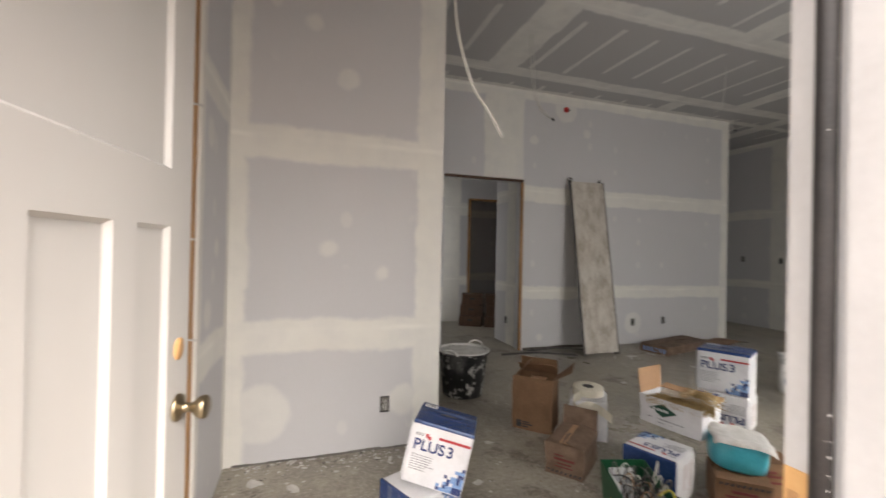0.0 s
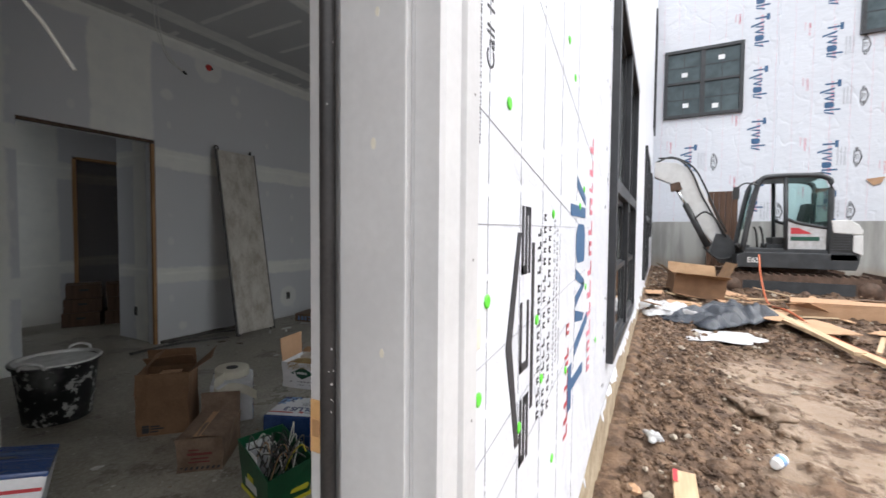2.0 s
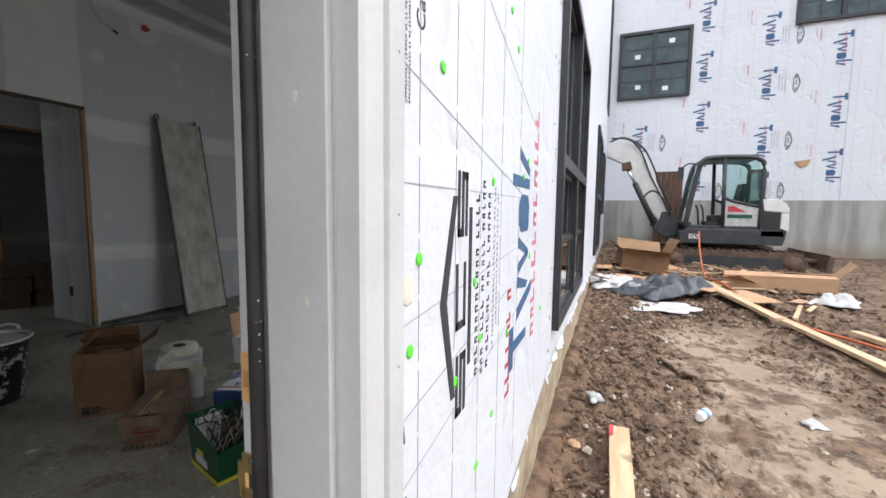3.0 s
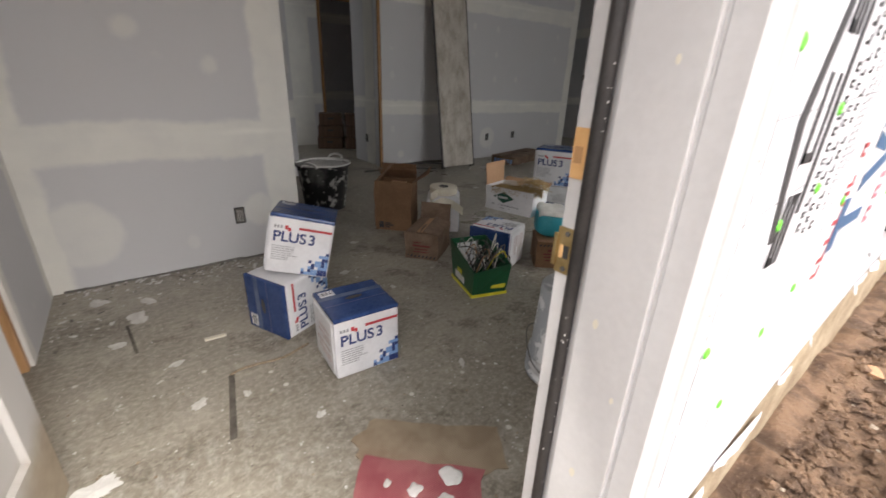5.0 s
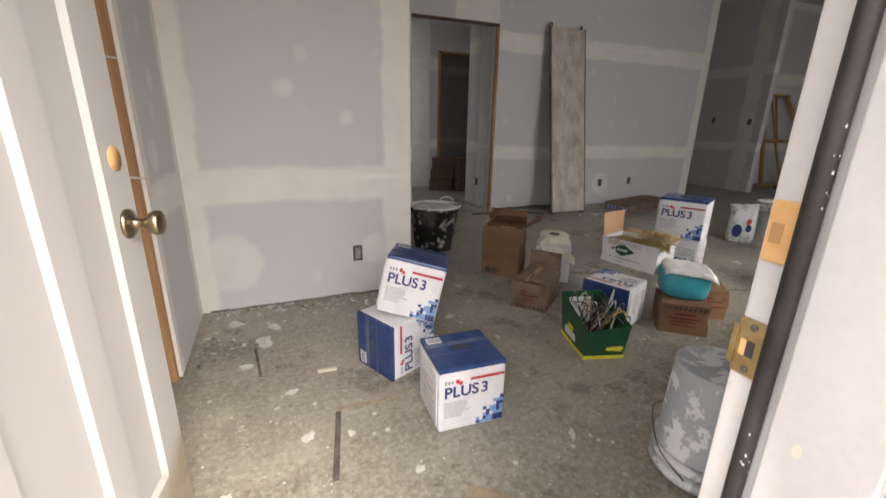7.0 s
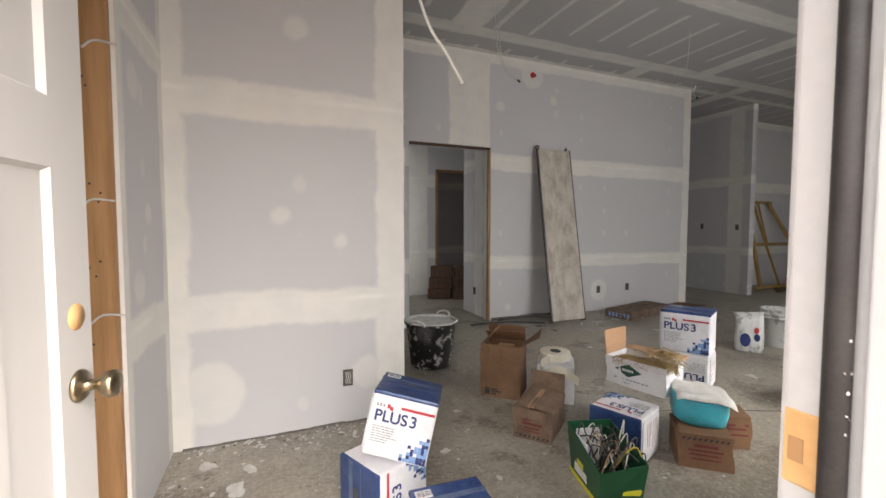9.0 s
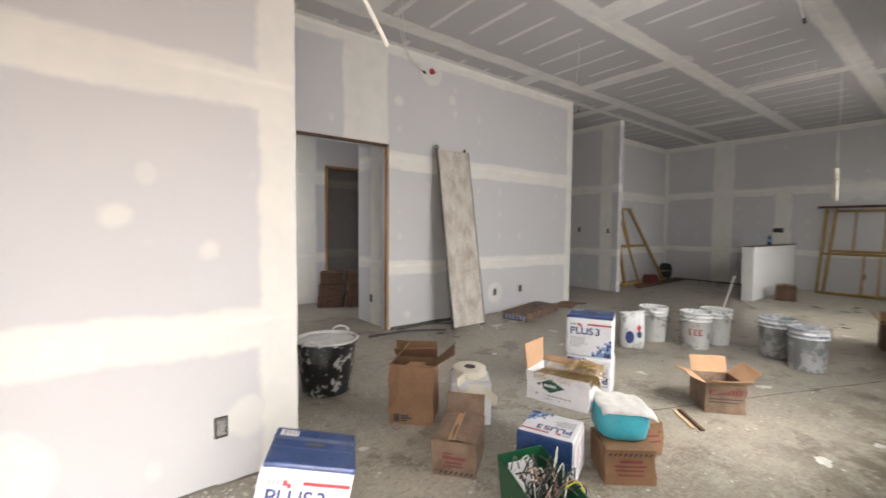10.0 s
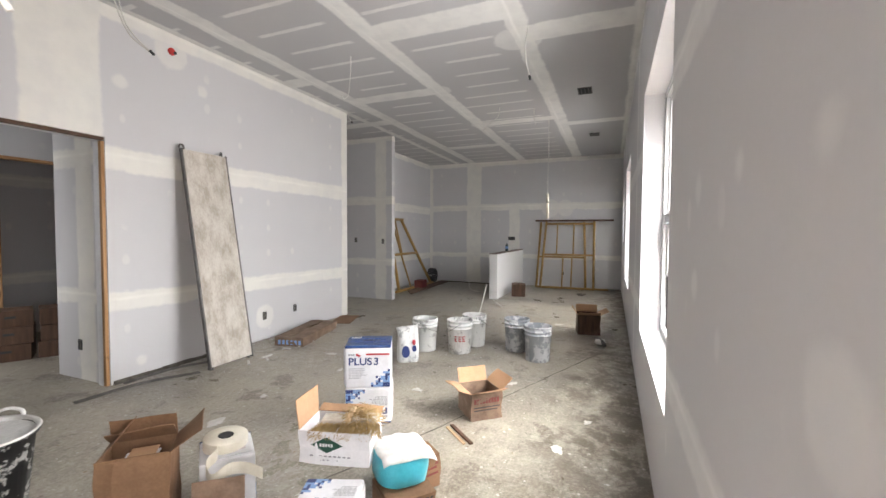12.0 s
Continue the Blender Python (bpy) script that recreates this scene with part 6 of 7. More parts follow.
def wordmark(parent, m, length, mat="wrap blue"):
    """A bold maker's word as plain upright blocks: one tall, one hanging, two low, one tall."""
    u = length / 5.0
    hgt = u * 1.75
    rows = {"mark_block": [[(0.0, hgt * 0.78), (u * 0.95, hgt * 0.78), (u * 0.95, hgt), (0.0, hgt)], [(u * 0.36, 0), (u * 0.60, 0), (u * 0.60, hgt * 0.78), (u * 0.36, hgt * 0.78)],
                           [(u * 1.0, hgt * 0.62), (u * 1.28, hgt * 0.62), (u * 1.72, -hgt * 0.3), (u * 1.46, -hgt * 0.3)], [(u * 1.62, hgt * 0.1), (u * 1.76, -hgt * 0.05), (u * 2.0, hgt * 0.62), (u * 1.75, hgt * 0.62)],
                           [(u * 2.05, hgt * 0.62), (u * 2.3, hgt * 0.62), (u * 2.56, 0), (u * 2.4, 0)], [(u * 2.4, 0), (u * 2.56, 0), (u * 2.9, hgt * 0.62), (u * 2.66, hgt * 0.62)],
                           [(u * 3.0, hgt * 0.05), (u * 3.2, 0.0), (u * 3.65, 0.0), (u * 3.85, hgt * 0.1), (u * 3.85, hgt * 0.5), (u * 3.65, hgt * 0.62), (u * 3.2, hgt * 0.62), (u * 3.0, hgt * 0.5)],
                           [(u * 4.0, 0), (u * 4.24, 0), (u * 4.24, hgt * 1.0), (u * 4.0, hgt * 1.0)], [(u * 4.3, 0.0), (u * 4.5, 0.0), (u * 4.85, hgt * 0.62), (u * 4.6, hgt * 0.62)]]}
    bm = bmesh.new()
    for o in rows["mark_block"]:
        prism(bm, o, 0.001, m=m)
    part("wrap_mark", bm, mat, parent)


def print_line(parent, m, length, height, mat, seed=0, gap=0.3):
    """An unreadable line of print as plain bars."""
    rr = random.Random(seed)
    bm = bmesh.new()
    x = 0.0
    while x < length:
        w_ = height * rr.uniform(0.45, 0.8)
        style = rr.random()
        for o in (([(x, 0), (x + w_ * 0.35, 0), (x + w_ * 0.35, height), (x, height)], [(x, 0), (x + w_, 0), (x + w_, height * 0.22), (x, height * 0.22)]) if style < 0.4 else
                  ([(x, 0), (x + w_ * 0.3, 0), (x + w_ * 0.3, height * 0.8), (x, height * 0.8)], [(x + w_ * 0.65, 0), (x + w_, 0), (x + w_, height * 0.8), (x + w_ * 0.65, height * 0.8)], [(x, height * 0.6), (x + w_, height * 0.6), (x + w_, height * 0.8), (x, height * 0.8)])):
            prism(bm, o, 0.0008, m=m)
        x += w_ + height * gap
        if rr.random() < 0.12:
            x += height * 0.6
    part("wrap_print", bm, mat, parent)


def house_mark(parent, m, s, mat="black ink"):
    """A roof-like angle over three rounded blocks and a bar."""
    bm = bmesh.new()
    for o in ([(0.10, 0.172), (0.10, 0.215), (0.5, 0.335), (0.5, 0.272)], [(0.5, 0.272), (0.5, 0.335), (0.90, 0.215), (0.90, 0.172)]):
        prism(bm, [(x * s, y * s) for x, y in o], 0.001, m=m)
    prism(bm, [(0.18 * s, -0.010 * s), (0.86 * s, -0.010 * s), (0.86 * s, 0.026 * s), (0.18 * s, 0.026 * s)], 0.001, m=m)
    for k in range(3):
        x = (0.0, 0.365, 0.74)[k] * s
        w_, h_ = (0.26, 0.27, 0.26)[k] * s, 0.115 * s
        b_ = 0.026 * s
        up_ = (0.016, 0.026, 0.016)[k] * s
        strokes = ((0, 0, w_, b_), (0, h_ - b_, w_, h_)) + (((0, 0, b_ * 1.3, h_),) if k == 1 else ((0, h_ / 2 - b_ / 2, w_, h_ / 2 + b_ / 2), (w_ - b_ * 1.3, 0, w_, h_ / 2), (0, h_ / 2, b_ * 1.3, h_)))
        for x0_, y0_, x1_, y1_ in strokes:
            prism(bm, [(x + x0_, 0.035 * s + up_ + y0_), (x + x1_, 0.035 * s + up_ + y0_), (x + x1_, 0.035 * s + up_ + y1_), (x + x0_, 0.035 * s + up_ + y1_)], 0.001, m=m)
    part("wrap_mark", bm, mat, parent)


# near sheet: print runs upwards
def near(x, z):
    return Matrix(((0, -1, 0, x), (0, 0, -1, 1.0795), (1, 0, 0, z), (0, 0, 0, 1)))


wrap = scene.objects["wall_facade"]
house_mark(wrap, near(0.955, 0.735), 0.50)
for k, (x, l, h_, z, mat) in enumerate(((1.01, 0.40, 0.022, 0.78, "black ink"), (1.055, 0.45, 0.022, 0.77, "black ink"), (1.10, 0.44, 0.022, 0.77, "black ink"), (1.145, 0.42, 0.012, 0.80, "grey ink"), (1.175, 0.34, 0.012, 0.86, "grey ink"))):
    print_line(wrap, near(x, z), l, h_, mat, k, 0.5)
wordmark(wrap, near(1.585, 0.66), 0.72)
print_line(wrap, near(1.34, 0.60), 0.30, 0.05, "red ink", 9, 0.22)
print_line(wrap, near(1.74, 0.68), 0.84, 0.075, "pink ink", 10, 0.3)
text_part("wrap_print", "Call 1-800-", 0.042, near(0.705, 1.52), "black ink", wrap)
for k, x in enumerate((0.632, 0.646, 0.657, 0.668)):
    print_line(wrap, near(x, 1.31), 0.6, 0.0055 if k != 1 else 0.008, "black ink" if k == 1 else "grey ink", 30 + k, 0.4)
bm = bmesh.new()
for o in ([(0, 0), (0.03, 0.004), (0.03, 0.0065), (0, 0.0025)], [(0, 0), (0.018, 0.026), (0.020, 0.024), (0.003, 0)], [(0.03, 0.004), (0.018, 0.026), (0.0165, 0.0235), (0.027, 0.004)]):
    prism(bm, o, 0.0008, m=near(0.655, 0.80))
part("wrap_mark", bm, "black ink", wrap)
print_line(wrap, near(0.66, 0.45), 0.26, 0.012, "black ink", 50, 0.3)
bm = bmesh.new()
rr = random.Random(2)
for x in (0.70, 0.86, 1.02, 1.20, 1.42):
    z = 0.32
    while z < 2.9:
        l = rr.uniform(0.05, 0.14)
        prism(bm, [(x, z), (x + 0.0012, z), (x + 0.0012, z + l), (x, z + l)], 0.0006, m=Matrix(((1, 0, 0, 0), (0, 0, -1, 1.0795), (0, 1, 0, 0), (0, 0, 0, 1))))
        z += l + rr.uniform(0.004, 0.02)
for z0_, z1_, x1_ in ((1.195, 1.205, 1.7), (0.98, 1.06, 1.6), (1.37, 1.2, 1.55), (1.75, 1.45, 1.75), (0.83, 0.93, 1.3), (0.72, 0.9, 1.8)):
    prism(bm, [(0.605, z0_), (x1_, z1_), (x1_, z1_ + 0.0013), (0.605, z0_ + 0.0013)], 0.0006, m=Matrix(((1, 0, 0, 0), (0, 0, -1, 1.0795), (0, 1, 0, 0), (0, 0, 0, 1))))
part("print_line", bm, "grey ink", wrap)
for x, z in ((0.70, 1.08), (0.67, 0.94), (0.79, 1.40), (1.12, 1.23), (0.87, 0.815), (0.985, 1.0), (1.03, 0.86), (1.27, 1.70), (1.36, 1.63), (1.55, 1.33), (1.48, 1.27), (1.30, 0.80), (1.02, 0.55), (0.72, 0.62), (1.62, 1.0), (1.15, 0.62), (0.9, 0.42), (0.78, 1.86), (1.9, 0.75)):
    bm = bmesh.new()
    lathe(bm, ((0.011, 0), (0.011, 0.0015), (0.007, 0.003), (0.004, 0.002), (0.001, 0.0025)), 16, m=pose(x, 1.0795, z, 90, 0, 0))
    part("cap_nail", bm, "fluor green", wrap, "bright green plastic cap nail")
rr = random.Random(6)
for k in range(34):
    x, z = rr.choice((0.615, 0.62, 2.2, 2.24, 2.12)) + rr.uniform(-0.01, 0.03), rr.uniform(0.4, 2.8)
    bm = bmesh.new()
    prism(bm, [(0, 0), (0.006, 0.002), (0.007, 0.016), (0.001, 0.014)], 0.0012, m=Matrix(((1, 0, 0, x), (0, 0, -1, 1.0795), (0, 1, 0, z), (0, 0, 0, 1))))
    part("staple", bm, "black ink", wrap)
bm = bmesh.new()
lathe(bm, ((0.022, 0), (0.02, 0.0008), (0.002, 0.001)), 18, m=pose(0.665, 1.0795, 1.035, 90, 0, 0), lump=0.6)
part("glue_stain", bm, "paper", wrap, "faint tan smear on the wrap")


# annex sheet: print runs downwards

def away_m(y, z):
    """Reading down the sheet, facing the camera's side."""
    m = Matrix.Identity(4)
    m.col[0] = (0, 0, -1, 0)
    m.col[1] = (0, -1, 0, 0)
    m.col[2] = (-1, 0, 0, 0)
    m.col[3] = (12.2985, y, z, 1)
    return m


annex = scene.objects["wall_annex"]
k = 0
for y, zs in ((0.42, (3.45,)), (-0.95, (7.2, 6.35, 5.15, 3.95, 2.5)), (-2.25, (7.0, 5.85, 4.62, 3.3, 2.2)), (-3.58, (6.4, 5.25, 3.9, 2.68)), (-4.95, (5.6, 4.4, 3.1, 2.4)), (-6.3, (6.0, 4.7, 3.4))):
    for z in zs:
        wordmark(annex, away_m(y - 0.02, z), 0.78)
        print_line(annex, away_m(y - 0.13, z - 0.02), 0.70, 0.055, "pink ink", k, 0.3)
        print_line(annex, away_m(y + 0.30, z + 0.10), 0.26, 0.045, "pink ink", k + 60, 0.15)
        print_line(annex, away_m(y + 0.37, z + 0.13), 0.20, 0.02, "pink ink", k + 90, 0.3)
        k += 1
for y, z in ((-2.98, 4.42), (-2.92, 3.12), (-2.98, 5.5), (-0.30, 3.2), (-2.85, 1.95), (-1.6, 1.95), (-5.6, 4.4), (-5.6, 3.0)):
    house_mark(annex, away_m(y + 0.12, z), 0.42)
    for j in range(3):
        print_line(annex, away_m(y + 0.28 + 0.06 * j, z + 0.02), 0.38, 0.03, "grey ink", k + j, 0.4)
    k += 5
bm = bmesh.new()
for y in np.arange(-7.0, 1.05, 0.33):
    box(bm, 12.2975, 12.2995, y, y + 0.002, 1.55, 7.5)
part("print_line", bm, "pink ink", annex)
bm = bmesh.new()
for y in (-1.45, -3.9, -6.2):
    box(bm, 12.285, 12.2985, y, y + 0.012, 1.53, 7.5)
part("lap_seam", bm, "wrap", annex)
t = thing("torn_wrap_patch", pose(12.29, -3.15, 2.42), "small torn scrap on the house wrap", "scrap")
bm = bmesh.new()
prism(bm, [(-0.16, 0.04), (0.15, 0.0), (0.02, -0.14), (-0.1, -0.1)], 0.02, m=Matrix(((0, 0, -1, 0), (1, 0, 0, 0), (0, 1, 0, 0), (0, 0, 0, 1))))
part("scrap", bm, "card light", t)


def annex_window(name, y0, y1, z0, z1):
    t = structure(new(name), "black-framed twin window with dark glass and stickers", "window")
    w = 0.08
    bm = bmesh.new()
    for r in ((y0, y1, z0, z0 + w), (y0, y1, z1 - w, z1), (y0, y0 + w, z0 + w, z1 - w), (y1 - w, y1, z0 + w, z1 - w)):
        box(bm, 12.23, 12.299, r[0], r[1], r[2], r[3], bevel=0.006)
    part("window_frame", bm, "black frame", t)
    ym, zm = (y0 + y1) / 2, (z0 + z1) / 2 + 0.02
    boxes("mullion", [(12.235, 12.298, ym - 0.05, ym + 0.05, z0 + w, z1 - w)], "black frame", t, 0.004)
    for a_, b_ in ((y0 + w, ym - 0.05), (ym + 0.05, y1 - w)):
        boxes("meeting_rail", [(12.24, 12.298, a_, b_, zm - 0.03, zm + 0.03)], "black frame", t, 0.004)
        for lo, hi in ((z0 + w, zm - 0.03), (zm + 0.03, z1 - w)):
            boxes("pane", [(12.275, 12.298, a_, b_, lo, hi)], "far glass", t)
            boxes("glazing_bar", [(12.268, 12.2745, (a_ + b_) / 2 - 0.009, (a_ + b_) / 2 + 0.009, lo, hi), (12.268, 12.2745, a_, (a_ + b_) / 2 - 0.0095, (lo + hi) / 2 - 0.009, (lo + hi) / 2 + 0.009), (12.268, 12.2745, (a_ + b_) / 2 + 0.0095, b_, (lo + hi) / 2 - 0.009, (lo + hi) / 2 + 0.009)], "black frame", t)
            rr = random.Random(int(a_ * 100 + lo * 7))
            if rr.random() < 0.8:
                y_, z_ = rr.uniform(a_ + 0.1, b_ - 0.25), rr.uniform(lo + 0.08, hi - 0.22)
                boxes("sticker", [(12.264, 12.2675, y_, y_ + 0.13, z_, z_ + 0.11)], "white vinyl", t, label="white paper sticker")


annex_window("annex_window", -0.78, 0.89, 4.13, 5.82)
annex_window("annex_window", -4.50, -2.81, 5.50, 7.2)
annex_window("annex_window", -8.3, -6.6, 5.50, 7.2)
boxes("form_panel", [(12.293, 12.2985, y, y + 0.02, 0.0, 1.5) for y in (-2.55, -3.75, -5.0, -1.3, -6.2)], "foundation", scene.objects["wall_annex_base"])

# torn wrap at the footing
bm = bmesh.new()
rr = random.Random(14)
x = 0.60
while x < 8.0:
    w_ = rr.choice((0.03, 0.05, 0.09, 0.16, 0.3)) * rr.uniform(0.7, 1.3)
    zt = 0.38 if x > 2.45 else float(np.interp(x, [0.585, 0.8, 1.0, 1.3, 1.6, 2.0, 2.45], [0.04, 0.10, 0.14, 0.22, 0.28, 0.34, 0.38]))
    if rr.random() < 0.7:
        n_ = max(3, int(w_ / 0.018))
        top = [bm.verts.new((x + w_ * i / n_, 1.0752, zt + 0.012)) for i in range(n_ + 1)]
        drop = rr.uniform(0.01, 0.05)
        out = rr.uniform(0.002, 0.03)
        low = []
        for i in range(n_ + 1):
            f = 0.25 + 0.75 * math.sin(math.pi * (i + 0.3) / (n_ + 0.6))
            k_ = f * (0.55 + 0.9 * abs(noise.noise((x * 7 + i * 0.8, 3, 0))))
            low.append(bm.verts.new((x + w_ * i / n_ + rr.uniform(-0.004, 0.004), 1.0745 - out * k_, zt - drop * k_)))
        for i in range(n_):
            bm.faces.new((top[i], top[i + 1], low[i + 1], low[i]))
    x += w_ * rr.uniform(0.95, 1.25)
thicken(bm, geom=list(bm.faces), thickness=0.0012)
part("torn_edge", bm, "wrap", wrap, "ragged torn lower edge of the wrap")

# ---- yard ----


def gz(x, y):
    return ground_z(x, y)


rr = random.Random(31)
bm = bmesh.new()


def clod(bm, c, s, rr, mat=0):
    """A lump: a squashed eight-sided double cone with jitter."""
    n_ = 6
    rings_ = []
    for lat, rad in ((-0.45, 0.75), (0.15, 1.0), (0.65, 0.6)):
        rings_.append([bm.verts.new(c + Vector((rad * s * math.cos(a_) * rr.uniform(0.55, 1.35), rad * s * math.sin(a_) * rr.uniform(0.5, 1.3), lat * s * rr.uniform(0.2, 1.2)))) for a_ in (2 * math.pi * k / n_ + rr.uniform(-0.2, 0.2) for k in range(n_))])
    top = bm.verts.new(c + Vector((0, 0, s * 0.8)))
    for a_, b_ in zip(rings_, rings_[1:]):
        for k in range(n_):
            f = bm.faces.new((a_[k], a_[(k + 1) % n_], b_[(k + 1) % n_], b_[k]))
            f.smooth, f.material_index = False, mat
    for k in range(n_):
        f = bm.faces.new((rings_[-1][k], rings_[-1][(k + 1) % n_], top))
        f.smooth, f.material_index = False, mat


count = 0
for k in range(26000):
    x = 0.4 + 11.5 * rr.random() ** 1.8
    y = 1.0 - abs(rr.gauss(0, 1.3))
    if y < -5:
        continue
    d = abs(y + 0.15 + 0.6 * noise.noise((x * 1.1, y * 1.1, 3)))
    if d < 0.42 and x < 5 and rr.random() < 0.93:
        continue
    near_ = max(1.0, x * 0.26)
    s = rr.choice((0.005, 0.006, 0.007, 0.008, 0.009, 0.011, 0.013, 0.016, 0.022)) * rr.uniform(0.7, 1.3) * min(near_, 2.2)
    clod(bm, Vector((x, y, gz(x, y) + s * 0.2)), s, rr, 0 if rr.random() < 0.95 else 1)
M["pebble"] = mottled("pale pebble", (0.30, 0.25, 0.19), (0.42, 0.36, 0.29), 20, 0.8, bump=0.2)
tagged(link_mesh("soil_clods", bm, ("soil", "pebble")), "loose brown clay clods and pebbles on the ground", "clods", kind="stuff")
for k, (x, y, s) in enumerate(((3.47, 0.18, 0.10), (3.25, 0.12, 0.07), (3.6, 0.3, 0.08), (2.83, 0.02, 0.05), (2.3, 0.75, 0.05), (2.55, 0.55, 0.06), (2.7, 0.42, 0.05), (3.3, 0.75, 0.05), (4.2, -0.8, 0.08), (3.0, 0.62, 0.05))):
    t = thing("earth_lump", pose(x, y, gz(x, y) + s * 0.15), "rounded lump of wet clay on the ground", "lump", "earth lumps")
    bm = bmesh.new()
    bmesh.ops.create_icosphere(bm, subdivisions=4, radius=s)
    for v in bm.verts:
        v.co *= 1 + 0.7 * noise.noise(v.co * 16 + Vector((k, 0, 0))) + 0.3 * abs(noise.noise(v.co * 45)) + 0.1 * noise.noise(v.co * 120)
        v.co.z *= 0.55
    for f in bm.faces:
        f.smooth = True
    part("lump", bm, "soil", t)
t = thing("pale_stone", pose(2.07, 0.93, gz(2.07, 0.93) + 0.012, 8, 0, 30), "small flat tan stone chip", "stone")
bm = bmesh.new()
clod(bm, Vector((0, 0, 0)), 0.035, rr)
part("stone", bm, "card light", t)


def board(name, p, q, w, h, mat, label, extra=None):
    p, q = Vector(p), Vector(q)
    d = q - p
    m = look(p, q)
    t = thing(name, Matrix.Translation(p), label, "board", "loose boards")
    yawr = math.degrees(math.atan2(d.y, d.x))
    pit = -math.degrees(math.atan2(d.z, math.hypot(d.x, d.y)))
    r_ = pose(0, 0, 0, 0, 0, yawr) @ pose(0, 0, 0, 0, pit, 0)
    bm = bmesh.new()
    box(bm, 0, d.length, -w / 2, w / 2, 0, h, m=r_, bevel=0.003)
    part("board", bm, mat, t)
    if extra:
        bm = bmesh.new()
        box(bm, d.length - extra, d.length + 0.001, -w / 2 - 0.001, w / 2 + 0.001, 0.002, h + 0.001, m=r_)
        part("painted_end", bm, "red ink", t, "red painted end")
    return t


board("stake_board", (1.35, 0.715, gz(1.4, 0.72) + 0.03), (2.22, 0.735, gz(2.22, 0.735) + 0.04), 0.09, 0.038, "pine x", "pale pine stake with a red painted end", None)
t = thing("paint_mark", pose(2.19, 0.768, gz(2.22, 0.735) + 0.0785), "red painted mark on a pine stake", "paint")
boxes("mark", [(-0.075, 0.027, -0.008, 0.010, 0, 0.0012)], "red ink", t)
board("long_board", (7.3, -0.27, gz(7.3, -0.27) + 0.05), (3.75, -1.13, gz(3.8, -1.12) + 0.05), 0.09, 0.035, "pine x", "long pale pine board on the wet soil")
board("long_board", (7.2, -0.40, gz(7.2, -0.4) + 0.06), (5.1, -0.75, gz(5.1, -0.7) + 0.06), 0.09, 0.035, "pine x", "second pine board beside a longer one")
board("long_board", (5.05, -1.30, gz(5.05, -1.3) + 0.04), (3.9, -1.60, gz(3.9, -1.6) + 0.04), 0.09, 0.04, "pine x", "short pine board end on the soil")

t = thing("orange_hose", pose(0, 0, 0), "orange hose trailing over the rubble", "hose")
bm = bmesh.new()
tube(bm, curve_points([(9.0, -0.65, 0.85), (8.6, -0.62, 0.5), (7.9, -0.6, 0.16), (6.9, -0.62, gz(6.9, -0.62) + 0.07), (6.04, -0.75, gz(6.04, -0.75) + 0.06), (5.2, -0.98, gz(5.2, -0.98) + 0.04), (4.64, -1.28, gz(4.64, -1.28) + 0.03), (3.6, -1.9, gz(3.6, -1.9) + 0.03)], 8), 0.014, 8)
M["hose"] = mottled("orange rubber hose", (0.38, 0.085, 0.03), (0.5, 0.13, 0.05), 10, 0.5)
part("hose", bm, "hose", t)

t = thing("drink_can", pose(2.75, 0.29, gz(2.75, 0.29) + 0.03, 90, 0, 60), "crushed white and blue drink can on the soil", "can")
bm = bmesh.new()
lathe(bm, ((0.02, -0.05), (0.026, -0.045), (0.028, -0.02), (0.024, 0.0), (0.028, 0.03), (0.026, 0.045), (0.02, 0.05)), 18, lump=0.15)
part("can_body", bm, "white vinyl", t)
bm = bmesh.new()
lathe(bm, ((0.0292, -0.018), (0.0252, 0.0), (0.0292, 0.02), (0.0285, 0.022)), 18, lump=0.15)
part("band", bm, "light blue", t, "pale blue band")


def rumpled(name, outline_x, outline_y, m, amp, freq, mat, label, category, seed=0, thick=0.004, n_=40, hem=0.25):
    t = thing(name, m, label, category)
    bm = bmesh.new()
    grid = []
    for i in range(n_ + 1):
        row = []
        for j in range(n_ + 1):
            u, v = i / n_ * 2 - 1, j / n_ * 2 - 1
            edge = 1 + hem * noise.noise((u * 1.6, v * 1.6, seed + 5))
            x, y = u * outline_x * edge, v * outline_y * edge
            fold = abs(noise.noise((x * freq, y * freq, seed))) + 0.5 * abs(noise.noise((x * freq * 2.3, y * freq * 2.3, seed + 3)))
            lift = max(0.0, 1 - max(abs(u), abs(v)) ** 3)
            row.append(bm.verts.new((x, y, amp * fold * (0.35 + lift) + amp * 0.5 * lift)))
        grid.append(row)
    for i in range(n_):
        for j in range(n_):
            bm.faces.new((grid[i][j], grid[i + 1][j], grid[i + 1][j + 1], grid[i][j + 1])).smooth = True
    thicken(bm, geom=list(bm.faces), thickness=thick)
    part("sheet", bm, mat, t)
    return t


rumpled("plastic_sheet", 0.70, 0.33, pose(6.25, 0.13, gz(6.25, 0.13) + 0.06, 0, 0, -38), 0.17, 3.0, "poly", "crumpled dark grey plastic sheet on cardboard scraps", "plastic sheet", 2)
rumpled("white_sheet", 0.26, 0.36, pose(5.35, 0.30, gz(5.35, 0.3) + 0.03, 0, 0, 10), 0.02, 2.0, "limp white", "limp white sheet lying on the soil", "sheet", 7, hem=0.5)
rumpled("white_sheet", 0.45, 0.28, pose(6.2, 0.78, gz(6.2, 0.78) + 0.04, 0, 0, 10), 0.10, 4.0, "limp white", "crumpled white wrap scraps by the footing", "sheet", 17, hem=0.6)
